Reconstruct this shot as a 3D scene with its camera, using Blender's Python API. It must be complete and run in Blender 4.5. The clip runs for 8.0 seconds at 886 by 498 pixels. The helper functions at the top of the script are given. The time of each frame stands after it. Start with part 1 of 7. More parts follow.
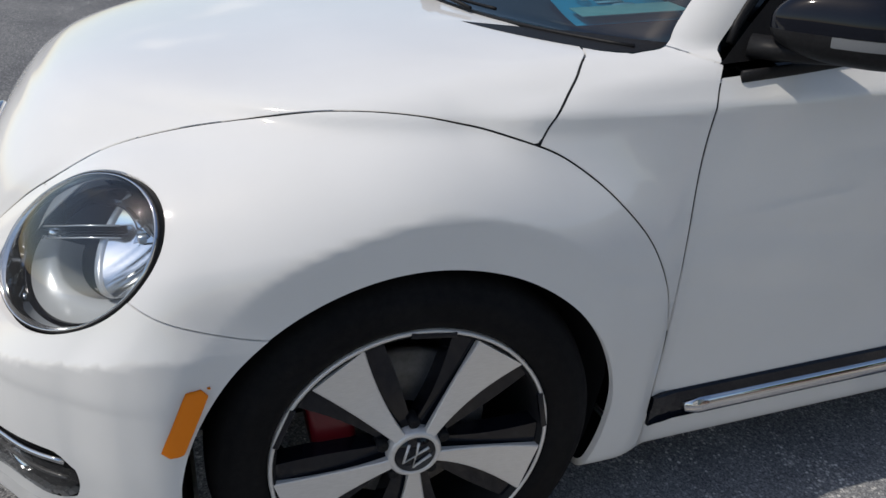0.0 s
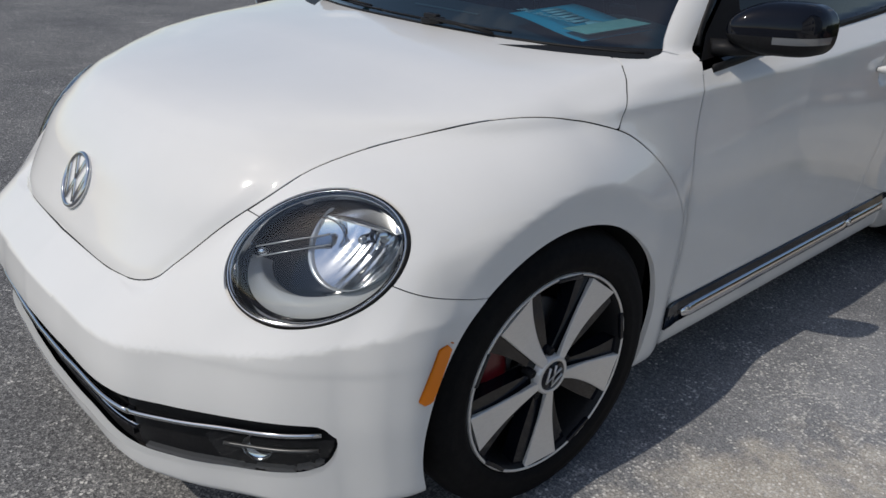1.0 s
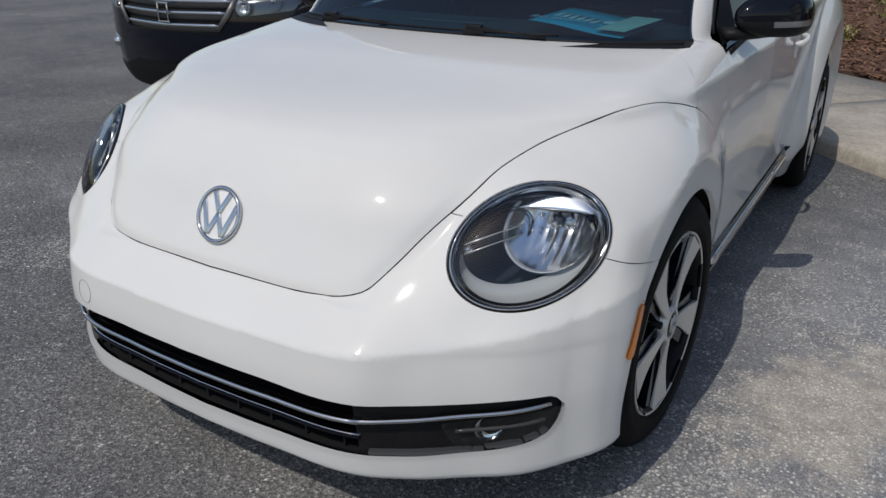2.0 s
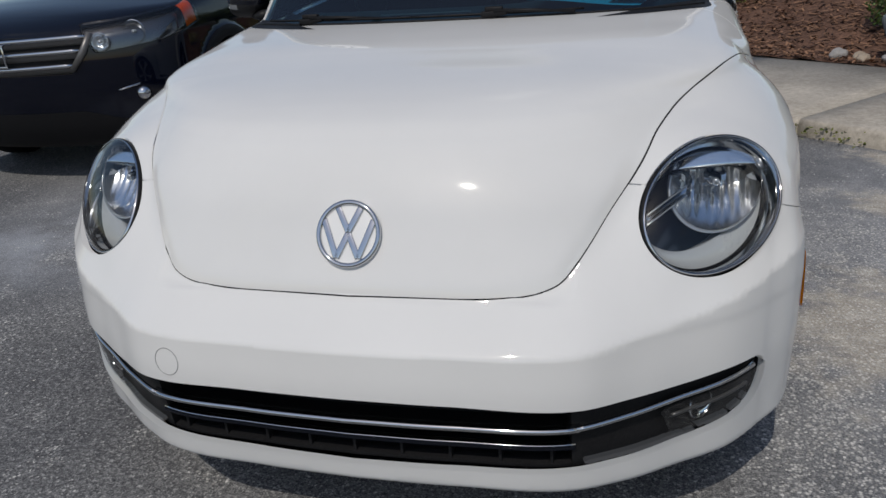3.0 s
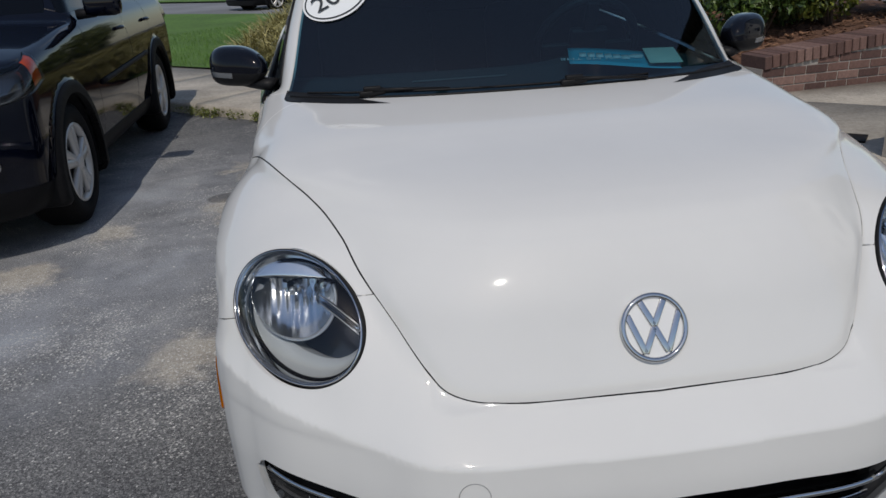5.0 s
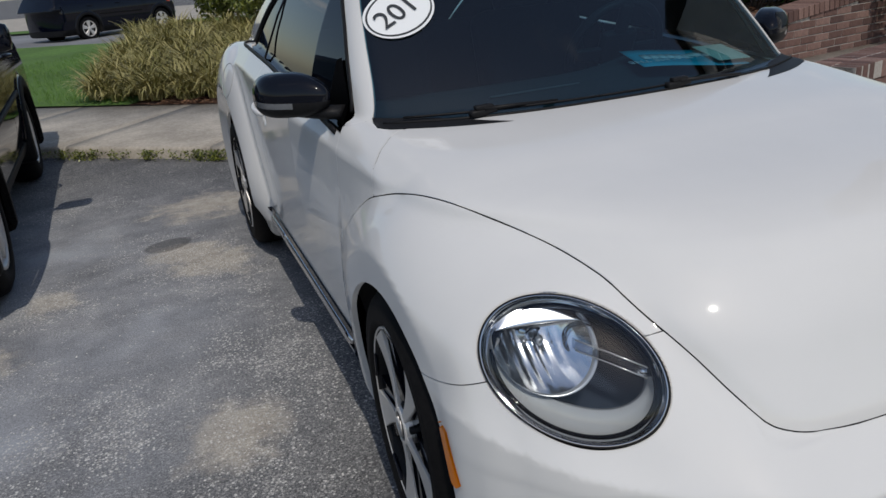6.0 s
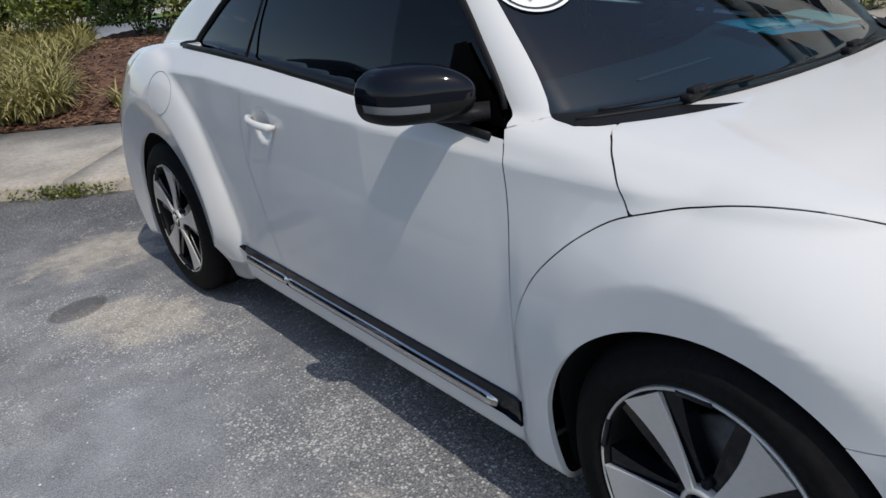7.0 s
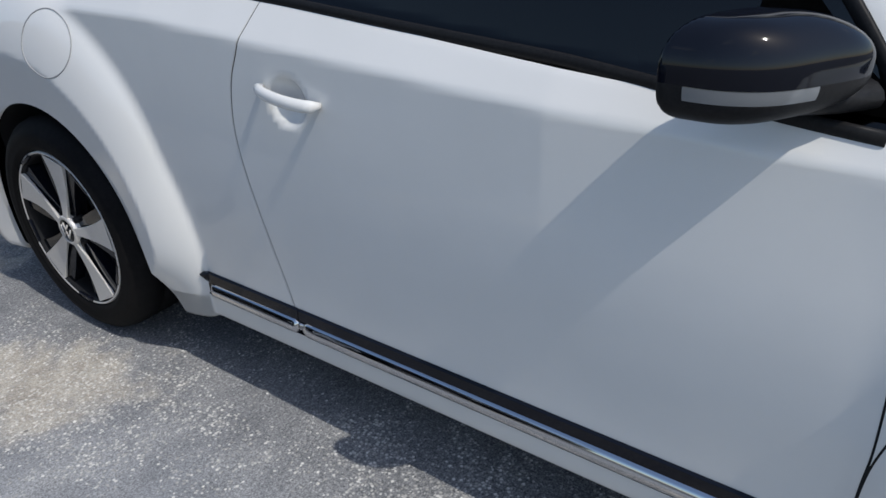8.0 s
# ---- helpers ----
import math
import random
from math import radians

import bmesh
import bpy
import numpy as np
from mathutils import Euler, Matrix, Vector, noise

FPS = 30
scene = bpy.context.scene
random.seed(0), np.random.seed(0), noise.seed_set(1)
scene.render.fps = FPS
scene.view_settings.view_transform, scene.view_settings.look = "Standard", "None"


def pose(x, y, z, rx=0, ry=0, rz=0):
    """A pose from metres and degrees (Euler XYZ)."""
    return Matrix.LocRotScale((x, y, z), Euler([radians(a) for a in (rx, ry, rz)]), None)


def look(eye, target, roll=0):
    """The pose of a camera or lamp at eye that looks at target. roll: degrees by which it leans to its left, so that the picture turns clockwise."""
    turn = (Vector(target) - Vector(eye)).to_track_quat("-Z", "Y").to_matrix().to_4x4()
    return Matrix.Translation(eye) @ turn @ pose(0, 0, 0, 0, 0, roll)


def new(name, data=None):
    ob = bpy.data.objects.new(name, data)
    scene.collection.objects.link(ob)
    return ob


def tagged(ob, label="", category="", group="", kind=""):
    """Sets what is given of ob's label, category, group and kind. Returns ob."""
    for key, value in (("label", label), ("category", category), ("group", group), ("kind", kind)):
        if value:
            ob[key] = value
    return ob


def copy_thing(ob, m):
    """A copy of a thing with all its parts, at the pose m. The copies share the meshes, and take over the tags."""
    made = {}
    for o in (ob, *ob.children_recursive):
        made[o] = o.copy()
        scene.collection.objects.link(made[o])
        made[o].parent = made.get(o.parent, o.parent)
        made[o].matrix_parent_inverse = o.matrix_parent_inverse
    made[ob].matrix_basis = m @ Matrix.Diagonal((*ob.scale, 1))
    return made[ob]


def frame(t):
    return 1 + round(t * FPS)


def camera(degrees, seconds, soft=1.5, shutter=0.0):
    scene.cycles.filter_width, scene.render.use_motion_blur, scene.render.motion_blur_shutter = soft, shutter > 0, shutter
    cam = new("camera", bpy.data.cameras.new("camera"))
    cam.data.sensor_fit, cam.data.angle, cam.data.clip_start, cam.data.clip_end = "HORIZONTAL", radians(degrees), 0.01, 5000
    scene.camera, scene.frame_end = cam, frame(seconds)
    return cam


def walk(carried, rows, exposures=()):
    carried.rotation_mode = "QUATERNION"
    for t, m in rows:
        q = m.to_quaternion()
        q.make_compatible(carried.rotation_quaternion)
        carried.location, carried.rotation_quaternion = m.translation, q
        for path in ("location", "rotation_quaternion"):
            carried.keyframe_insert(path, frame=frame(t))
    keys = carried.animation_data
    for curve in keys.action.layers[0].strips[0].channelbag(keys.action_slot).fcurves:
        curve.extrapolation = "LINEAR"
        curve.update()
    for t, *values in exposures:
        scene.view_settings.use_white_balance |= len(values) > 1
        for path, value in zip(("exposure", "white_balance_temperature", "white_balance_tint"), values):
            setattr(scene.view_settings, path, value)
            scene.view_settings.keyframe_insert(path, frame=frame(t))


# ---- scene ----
# Camera and its walk
cam = camera(60.95, 8.0)
# seconds, x, y, z, yaw, pitch, roll
PATH = [
    (0, 1.7566, -0.3441, 1.1875, 67.982, -25.831, 3.695),
    (0.2, 1.7319, -0.4990, 1.2098, 64.052, -25.487, 3.295),
    (0.5, 1.7116, -0.7344, 1.2629, 57.150, -26.096, 3.404),
    (0.7, 1.7191, -0.8982, 1.2229, 53.031, -24.496, 2.940),
    (1, 1.6875, -1.1272, 1.2439, 47.178, -24.187, 2.863),
    (1.5, 1.4931, -1.4540, 1.2573, 39.450, -23.875, 2.163),
    (1.7, 1.3932, -1.5882, 1.2512, 36.111, -23.570, 1.566),
    (2.8, 0.6601, -1.8724, 1.2114, 18.922, -21.709, -3.435),
    (3, 0.5193, -1.8894, 1.1522, 15.525, -21.770, -4.049),
    (3.5, 0.2430, -1.8879, 0.9998, 6.739, -21.896, -2.326),
    (4, 0.1094, -1.8329, 0.9987, 2.300, -22.963, -0.339),
    (4.5, -0.1311, -1.8570, 1.1399, -0.980, -21.613, -1.312),
    (4.8, -0.3687, -1.8637, 1.2665, -4.092, -21.376, -2.394),
    (5, -0.5142, -1.8415, 1.3202, -6.504, -21.182, -3.045),
    (5.2, -0.6466, -1.7721, 1.3394, -8.820, -21.194, -3.866),
    (6.3, -1.4280, -1.2665, 1.3489, -24.490, -21.204, -5.704),
    (6.5, -1.5456, -1.0913, 1.3412, -27.533, -21.449, -6.064),
    (6.7, -1.6545, -0.9115, 1.3315, -30.661, -21.586, -6.213),
    (7, -1.7825, -0.6024, 1.3248, -36.253, -22.418, -6.577),
    (7.5, -1.8360, -0.0678, 1.2939, -45.200, -24.306, -5.177),
    (8, -1.7816, 0.4764, 1.2668, -52.734, -28.073, -2.874),
]
walk(cam, [(t, pose(x, y, z, 90 + p, 0, w) @ pose(0, 0, 0, 0, 0, r)) for t, x, y, z, w, p, r in PATH],
     [(0.0, 0.47, 6720, 10), (1.0, 0.22, 6700, 10), (1.5, 0.18, 6680, 10), (3.0, -0.04, 6650, 10), (4.0, -0.12, 6650, 10), (5.0, -0.13, 6650, 10), (6.5, 0.12, 6620, 10), (7.0, 0.42, 6600, 10), (7.5, 0.62, 6500, 10), (8.0, 0.60, 6400, 9)])

# Sky and sun
SUN_ELEVATION, SUN_TOWARD = radians(54), Vector((-0.09, -0.745, 1.03)).normalized()
world = bpy.data.worlds.new("sky")
scene.world = world
world.use_nodes = True
wn = world.node_tree.nodes
sky = wn.new("ShaderNodeTexSky")
sky.sky_type, sky.sun_disc = "NISHITA", False
sky.sun_elevation, sky.sun_rotation = SUN_ELEVATION, math.atan2(SUN_TOWARD.x, SUN_TOWARD.y)
wn["Background"].inputs[1].default_value = 0.104
wl = world.node_tree.links
# fair-weather clouds, drawn out towards the horizon
turn, parts_of, flat_sky, spread, cloud_noise, cloud_ramp, cloud_mix = wn.new("ShaderNodeTexCoord"), wn.new("ShaderNodeSeparateXYZ"), wn.new("ShaderNodeMath"), wn.new("ShaderNodeVectorMath"), wn.new("ShaderNodeTexNoise"), wn.new("ShaderNodeValToRGB"), wn.new("ShaderNodeMix")
wl.new(turn.outputs["Generated"], parts_of.inputs[0])
flat_sky.operation, spread.operation = "MAXIMUM", "SCALE"
flat_sky.inputs[1].default_value = 0.12
wl.new(parts_of.outputs["Z"], flat_sky.inputs[0])
invert = wn.new("ShaderNodeMath")
invert.operation = "DIVIDE"
invert.inputs[0].default_value = 1.0
wl.new(flat_sky.outputs[0], invert.inputs[1])
wl.new(turn.outputs["Generated"], spread.inputs[0])
wl.new(invert.outputs[0], spread.inputs["Scale"])
wl.new(spread.outputs[0], cloud_noise.inputs["Vector"])
cloud_noise.inputs["Scale"].default_value, cloud_noise.inputs["Detail"].default_value, cloud_noise.inputs["Roughness"].default_value = 1.3, 9.0, 0.58
cloud_ramp.color_ramp.elements[0].position, cloud_ramp.color_ramp.elements[1].position = 0.60, 0.78
wl.new(cloud_noise.outputs["Fac"], cloud_ramp.inputs[0])
cloud_mix.data_type = "RGBA"
wl.new(cloud_ramp.outputs[0], cloud_mix.inputs[0])
wl.new(sky.outputs[0], cloud_mix.inputs[6])
cloud_mix.inputs[7].default_value = (7.0, 7.2, 7.6, 1)
wl.new(cloud_mix.outputs[2], wn["Background"].inputs[0])
sun = new("sun", bpy.data.lights.new("sun", "SUN"))
sun.data.energy, sun.data.angle, sun.data.color = 2.02, radians(0.5), (1.0, 0.945, 0.87)
sun.matrix_world = look(SUN_TOWARD * 30, (0, 0, 0))


# Materials
def material(name, color, rough=0.5, metal=0.0, coat=0.0, ior=1.5):
    m = bpy.data.materials.new(name)
    m.use_nodes = True
    p = m.node_tree.nodes["Principled BSDF"]
    p.inputs["Base Color"].default_value = (*color, 1)
    p.inputs["Roughness"].default_value, p.inputs["Metallic"].default_value = rough, metal
    p.inputs["Coat Weight"].default_value, p.inputs["IOR"].default_value = coat, ior
    p.inputs["Coat Roughness"].default_value = 0.02
    if coat == 1.0:
        p.inputs["Specular IOR Level"].default_value = 0.0
    return m


def noise_node(m, scale, detail=6.0, rough=0.6, coords="Object", stretch=(1, 1, 1)):
    n, l = m.node_tree.nodes, m.node_tree.links
    c, mp, tex = n.new("ShaderNodeTexCoord"), n.new("ShaderNodeMapping"), n.new("ShaderNodeTexNoise")
    mp.inputs["Scale"].default_value = stretch
    tex.inputs["Scale"].default_value, tex.inputs["Detail"].default_value, tex.inputs["Roughness"].default_value = scale, detail, rough
    l.new(c.outputs[coords], mp.inputs[0])
    l.new(mp.outputs[0], tex.inputs["Vector"])
    return tex.outputs["Fac"]


def ramp(m, fac, stops):
    n, l = m.node_tree.nodes, m.node_tree.links
    r = n.new("ShaderNodeValToRGB")
    while len(r.color_ramp.elements) < len(stops):
        r.color_ramp.elements.new(0.5)
    for e, (at, c) in zip(r.color_ramp.elements, stops):
        e.position, e.color = at, (*c, 1)
    l.new(fac, r.inputs[0])
    return r.outputs[0]


def mix(m, fac, a, b, mode="MIX"):
    n, l = m.node_tree.nodes, m.node_tree.links
    x = n.new("ShaderNodeMix")
    x.data_type, x.blend_type = "RGBA", mode
    for src, sock in ((fac, x.inputs[0]), (a, x.inputs[6]), (b, x.inputs[7])):
        if isinstance(src, (int, float)):
            sock.default_value = src
        elif isinstance(src, tuple):
            sock.default_value = (*src, 1)
        else:
            l.new(src, sock)
    return x.outputs[2]


def feed(m, out, name):
    m.node_tree.links.new(out, m.node_tree.nodes["Principled BSDF"].inputs[name])


def bump(m, height, strength, distance):
    b = m.node_tree.nodes.new("ShaderNodeBump")
    b.inputs["Strength"].default_value, b.inputs["Distance"].default_value = strength, distance
    m.node_tree.links.new(height, b.inputs["Height"])
    feed(m, b.outputs[0], "Normal")


def grained(name, dark, light, scale, rough, relief=0.0, detail=8.0, stretch=(1, 1, 1), big=0.0):
    """A surface whose colour wanders between two tones, fine grain over broad patches."""
    m = material(name, light, rough)
    fine = noise_node(m, scale, detail, 0.7, stretch=stretch)
    c = ramp(m, fine, [(0.3, dark), (0.7, light)])
    if big:
        wide = ramp(m, noise_node(m, big, 4), [(0.35, (0.75, 0.75, 0.75)), (0.65, (1.1, 1.1, 1.1))])
        c = mix(m, 1.0, c, wide, "MULTIPLY")
    feed(m, c, "Base Color")
    if relief:
        bump(m, fine, 0.6, relief)
    return m


def glass(name, tint, gloss_ior=1.5):
    """A thin pane: it lets tinted light through and mirrors by the angle."""
    m = bpy.data.materials.new(name)
    m.use_nodes = True
    n, l = m.node_tree.nodes, m.node_tree.links
    n.remove(n["Principled BSDF"])
    t, g, f, s = n.new("ShaderNodeBsdfTransparent"), n.new("ShaderNodeBsdfGlossy"), n.new("ShaderNodeFresnel"), n.new("ShaderNodeMixShader")
    t.inputs[0].default_value = (*tint, 1)
    g.inputs["Roughness"].default_value = 0.0
    f.inputs[0].default_value = gloss_ior
    l.new(f.outputs[0], s.inputs[0])
    l.new(t.outputs[0], s.inputs[1])
    l.new(g.outputs[0], s.inputs[2])
    l.new(s.outputs[0], n["Material Output"].inputs[0])
    return m


PAINT = material("white_paint", (0.80, 0.79, 0.76), 0.35, 0.0, 1.0)
feed(PAINT, ramp(PAINT, noise_node(PAINT, 3.0, 5), [(0.3, (0.665, 0.662, 0.645)), (0.7, (0.695, 0.692, 0.675))]), "Base Color")
PAINT.node_tree.nodes["Principled BSDF"].inputs["Coat Roughness"].default_value = 0.045
BLACK_PAINT = material("black_gloss", (0.005, 0.006, 0.010), 0.06, 0.0, 0.0, 1.36)
BLACK_TRIM = grained("black_trim", (0.009, 0.009, 0.010), (0.018, 0.018, 0.019), 180, 0.45, 0.0004)
DARK = material("dark_void", (0.006, 0.006, 0.007), 0.9)
CHROME = material("chrome", (0.56, 0.57, 0.59), 0.06, 1.0)
SILVER = grained("machined_silver", (0.60, 0.58, 0.55), (0.70, 0.68, 0.65), 60, 0.32, 0.0, stretch=(1, 1, 8))
SILVER.node_tree.nodes["Principled BSDF"].inputs["Metallic"].default_value = 0.35
RUBBER = grained("tyre_rubber", (0.004, 0.004, 0.005), (0.010, 0.0095, 0.0095), 70, 0.72, 0.0006, big=9)
for m in (RUBBER, BLACK_TRIM):
    m.node_tree.nodes["Principled BSDF"].inputs["Specular IOR Level"].default_value = 0.12
SATIN_GREY = material("satin_grey", (0.10, 0.10, 0.105), 0.3, 0.4)
AMBER = material("amber_lens", (0.85, 0.22, 0.004), 0.2, 0.0, 0.1, 1.35)
RED = material("caliper_red", (0.11, 0.004, 0.008), 0.3)
SILVER_REFLECTOR = material("lamp_reflector", (0.90, 0.91, 0.92), 0.16, 1.0)
GLASS_WIND = glass("windscreen_glass", (0.30, 0.55, 0.66), 1.9)
GLASS_SIDE = glass("tinted_glass", (0.03, 0.04, 0.05), 1.5)
GLASS_LAMP = glass("lamp_lens", (0.90, 0.94, 0.97), 1.6)
CABIN = grained("cabin_trim", (0.026, 0.028, 0.031), (0.045, 0.048, 0.052), 120, 0.7)


# Tools for meshes
def mesh_object(name, verts, faces, mat, parent=None, label="", smooth=True, normals=None):
    me = bpy.data.meshes.new(name)
    me.from_pydata([tuple(v) for v in np.asarray(verts, float).tolist()], [], [tuple(f) for f in faces])
    me.materials.append(mat)
    me.polygons.foreach_set("use_smooth", [smooth] * len(me.polygons))
    me.update()
    if normals is not None:
        me.normals_split_custom_set_from_vertices([tuple(n) for n in np.asarray(normals, float).tolist()])
    ob = new(name, me)
    if parent is not None:
        ob.parent = parent
    if label:
        tagged(ob, label)
    return ob


def part(name, bm, mat, parent=None, label="", smooth=True):
    me = bpy.data.meshes.new(name)
    bm.to_mesh(me)
    bm.free()
    me.materials.append(mat)
    me.polygons.foreach_set("use_smooth", [smooth] * len(me.polygons))
    me.update()
    ob = new(name, me)
    if parent is not None:
        ob.parent = parent
    if label:
        tagged(ob, label)
    return ob


def thing(name, label, category, group="", kind=""):
    return tagged(new(name), label, category, group, kind)


def box(bm, size, at=(0, 0, 0), bevel=0.0, turn=None):
    m = Matrix.Translation(at) @ (turn or Matrix()) @ Matrix.Diagonal((*size, 1))
    made = bmesh.ops.create_cube(bm, size=1, matrix=m)["verts"]
    if bevel:
        edges = list({e for v in made for e in v.link_edges})
        bmesh.ops.bevel(bm, geom=edges, offset=bevel, segments=2, affect="EDGES", profile=0.6)
    return made


def lathe(profile, steps=48, axis="x"):
    """A turned body: profile rows of (along, radius), spun about the axis."""
    bm = bmesh.new()
    rings = []
    for a, r in profile:
        ring = []
        for i in range(steps):
            c, s = math.cos(2 * math.pi * i / steps), math.sin(2 * math.pi * i / steps)
            ring.append(bm.verts.new((a, r * c, r * s) if axis == "x" else (r * c, r * s, a)))
        rings.append(ring)
    for a, b in zip(rings, rings[1:]):
        for i in range(steps):
            bm.faces.new((a[i], a[(i + 1) % steps], b[(i + 1) % steps], b[i]))
    bmesh.ops.recalc_face_normals(bm, faces=bm.faces)
    return bm


def tube(points, radius, sides=8, closed=False, flat=1.0):
    """A bar swept along points; radius may be a number or one per point."""
    bm = bmesh.new()
    pts = [Vector(p) for p in points]
    rings = []
    for i, p in enumerate(pts):
        a, b = pts[i - 1] if i or closed else pts[0], pts[(i + 1) % len(pts)] if i + 1 < len(pts) or closed else pts[-1]
        t = (b - a).normalized()
        side = t.cross((0, 0, 1))
        side = side.normalized() if side.length > 1e-4 else Vector((1, 0, 0))
        up = side.cross(t).normalized()
        r = radius[i] if isinstance(radius, (list, tuple)) else radius
        rings.append([bm.verts.new(p + side * r * flat * math.cos(2 * math.pi * k / sides) + up * r * math.sin(2 * math.pi * k / sides)) for k in range(sides)])
    pairs = list(zip(rings, rings[1:])) + ([(rings[-1], rings[0])] if closed else [])
    for a, b in pairs:
        for k in range(sides):
            bm.faces.new((a[k], a[(k + 1) % sides], b[(k + 1) % sides], b[k]))
    if not closed:
        bm.faces.new(rings[0])
        bm.faces.new(rings[-1])
    bmesh.ops.recalc_face_normals(bm, faces=bm.faces)
    return bm


def spline(knots):
    """A smooth curve through (x, y) knots, as a function on arrays; straight on past its ends."""
    kx, ky = np.array(knots, float).T
    slope = np.diff(ky) / np.diff(kx)
    m = np.r_[slope[0], (slope[1:] + slope[:-1]) / 2, slope[-1]]
    m[1:-1][slope[1:] * slope[:-1] <= 0] = 0
    m[1:-1] = np.sign(m[1:-1]) * np.minimum(np.abs(m[1:-1]), 3 * np.minimum(np.abs(slope[1:]), np.abs(slope[:-1])))

    def at(x):
        x = np.asarray(x, float)
        i = np.clip(np.searchsorted(kx, x) - 1, 0, len(kx) - 2)
        h = kx[i + 1] - kx[i]
        t = np.clip((x - kx[i]) / h, 0, 1)
        y = (ky[i] * (2 * t**3 - 3 * t**2 + 1) + ky[i + 1] * (3 * t**2 - 2 * t**3)
             + h * m[i] * (t**3 - 2 * t**2 + t) + h * m[i + 1] * (t**3 - t**2))
        return y + np.where(x < kx[0], (x - kx[0]) * m[0], 0) + np.where(x > kx[-1], (x - kx[-1]) * m[-1], 0)

    return at


def smax(a, b, k):
    h = np.maximum(k - np.abs(a - b), 0) / k
    return np.maximum(a, b) + h * h * k / 4


def smin(a, b, k):
    return -smax(-a, -b, k)


def gradient(f, p, e=1e-3):
    g = np.stack([f(p + d) - f(p - d) for d in np.eye(3) * e], 1)
    return g / (2 * e)


def settle_on(f, p, rounds=6):
    for _ in range(rounds):
        g = gradient(f, p)
        p = p - (f(p) / np.maximum((g * g).sum(1), 1e-3))[:, None].clip(-5, 5) * g
    return p


def surface_net(f, low, high, step):
    """The zero surface of f as triangles: one vertex a crossed cell, moved on to the surface."""
    axes = [np.arange(a, b + step, step) for a, b in zip(low, high)]
    n = [len(a) for a in axes]
    values = np.empty(n, np.float32)
    for i, x in enumerate(axes[0]):
        y, z = np.meshgrid(axes[1], axes[2], indexing="ij")
        values[i] = f(np.stack([np.full(y.size, x), y.ravel(), z.ravel()], 1)).reshape(y.shape)
    inside = values < 0
    corner = np.zeros([m - 1 for m in n], np.int8)
    for i in (0, 1):
        for j in (0, 1):
            for k in (0, 1):
                corner += inside[i:n[0] - 1 + i, j:n[1] - 1 + j, k:n[2] - 1 + k]
    crossed = (corner > 0) & (corner < 8)
    index = np.full(crossed.shape, -1, np.int64)
    cells = np.argwhere(crossed)
    index[crossed] = np.arange(len(cells))
    verts = np.stack([axes[a][cells[:, a]] + step / 2 for a in range(3)], 1)
    quads = []
    for a in range(3):
        b, c = (a + 1) % 3, (a + 2) % 3
        lo, hi = [slice(None)] * 3, [slice(None)] * 3
        lo[a], hi[a] = slice(0, n[a] - 1), slice(1, n[a])
        flip = inside[tuple(lo)] != inside[tuple(hi)]
        at = np.argwhere(flip)
        at = at[(at[:, b] > 0) & (at[:, c] > 0) & (at[:, b] < n[b] - 1) & (at[:, c] < n[c] - 1)]
        eb, ec = np.eye(3, dtype=int)[b], np.eye(3, dtype=int)[c]
        q = np.stack([index[tuple((at - s).T)] for s in (0 * eb, eb, eb + ec, ec)], 1)
        turned = inside[tuple(at.T)]
        q[turned] = q[turned][:, ::-1]
        quads.append(q[(q >= 0).all(1)])
    q = np.concatenate(quads)
    verts = settle_on(f, verts)
    faces = np.concatenate([q[:, [0, 1, 2]], q[:, [0, 2, 3]]])
    nrm = gradient(f, verts)
    face_n = np.cross(verts[faces[:, 1]] - verts[faces[:, 0]], verts[faces[:, 2]] - verts[faces[:, 0]])
    wrong = (face_n * nrm[faces].sum(1)).sum(1) < 0
    faces[wrong] = faces[wrong][:, ::-1]
    return verts, faces


def clip(verts, faces, d):
    """The side d >= 0 of triangles, cut sharply along d = 0."""
    s = d[faces] >= 0
    count = s.sum(1)
    keep = [faces[count == 3]]
    edges, made, extra = {}, [], len(verts)

    def cut(a, b):
        key = (min(a, b), max(a, b))
        if key not in edges:
            edges[key] = extra + len(made)
            t = d[a] / (d[a] - d[b])
            made.append(verts[a] + t * (verts[b] - verts[a]))
        return edges[key]

    some = []
    for tri, on in zip(faces[(count == 1) | (count == 2)].tolist(), s[(count == 1) | (count == 2)].tolist()):
        one = sum(on) == 1
        i = on.index(True) if one else on.index(False)
        a, b, c = tri[i], tri[(i + 1) % 3], tri[(i + 2) % 3]
        ab, ac = cut(a, b), cut(a, c)
        some += [(a, ab, ac)] if one else [(ab, b, c), (ab, c, ac)]
    if some:
        keep.append(np.array(some))
    faces = np.concatenate(keep)
    verts = np.concatenate([verts, np.array(made).reshape(-1, 3)])
    used, back = np.unique(faces, return_inverse=True)
    return verts[used], back.reshape(-1, 3)


def along(f, d):
    """The scalar field d on the surface f = 0 as a length along that surface."""
    def field(p):
        n = gradient(f, p)
        n /= np.linalg.norm(n, axis=1, keepdims=True) + 1e-9
        g = gradient(d, p)
        g -= (g * n).sum(1, keepdims=True) * n
        return d(p) / np.maximum(np.linalg.norm(g, axis=1), 0.08)
    return field


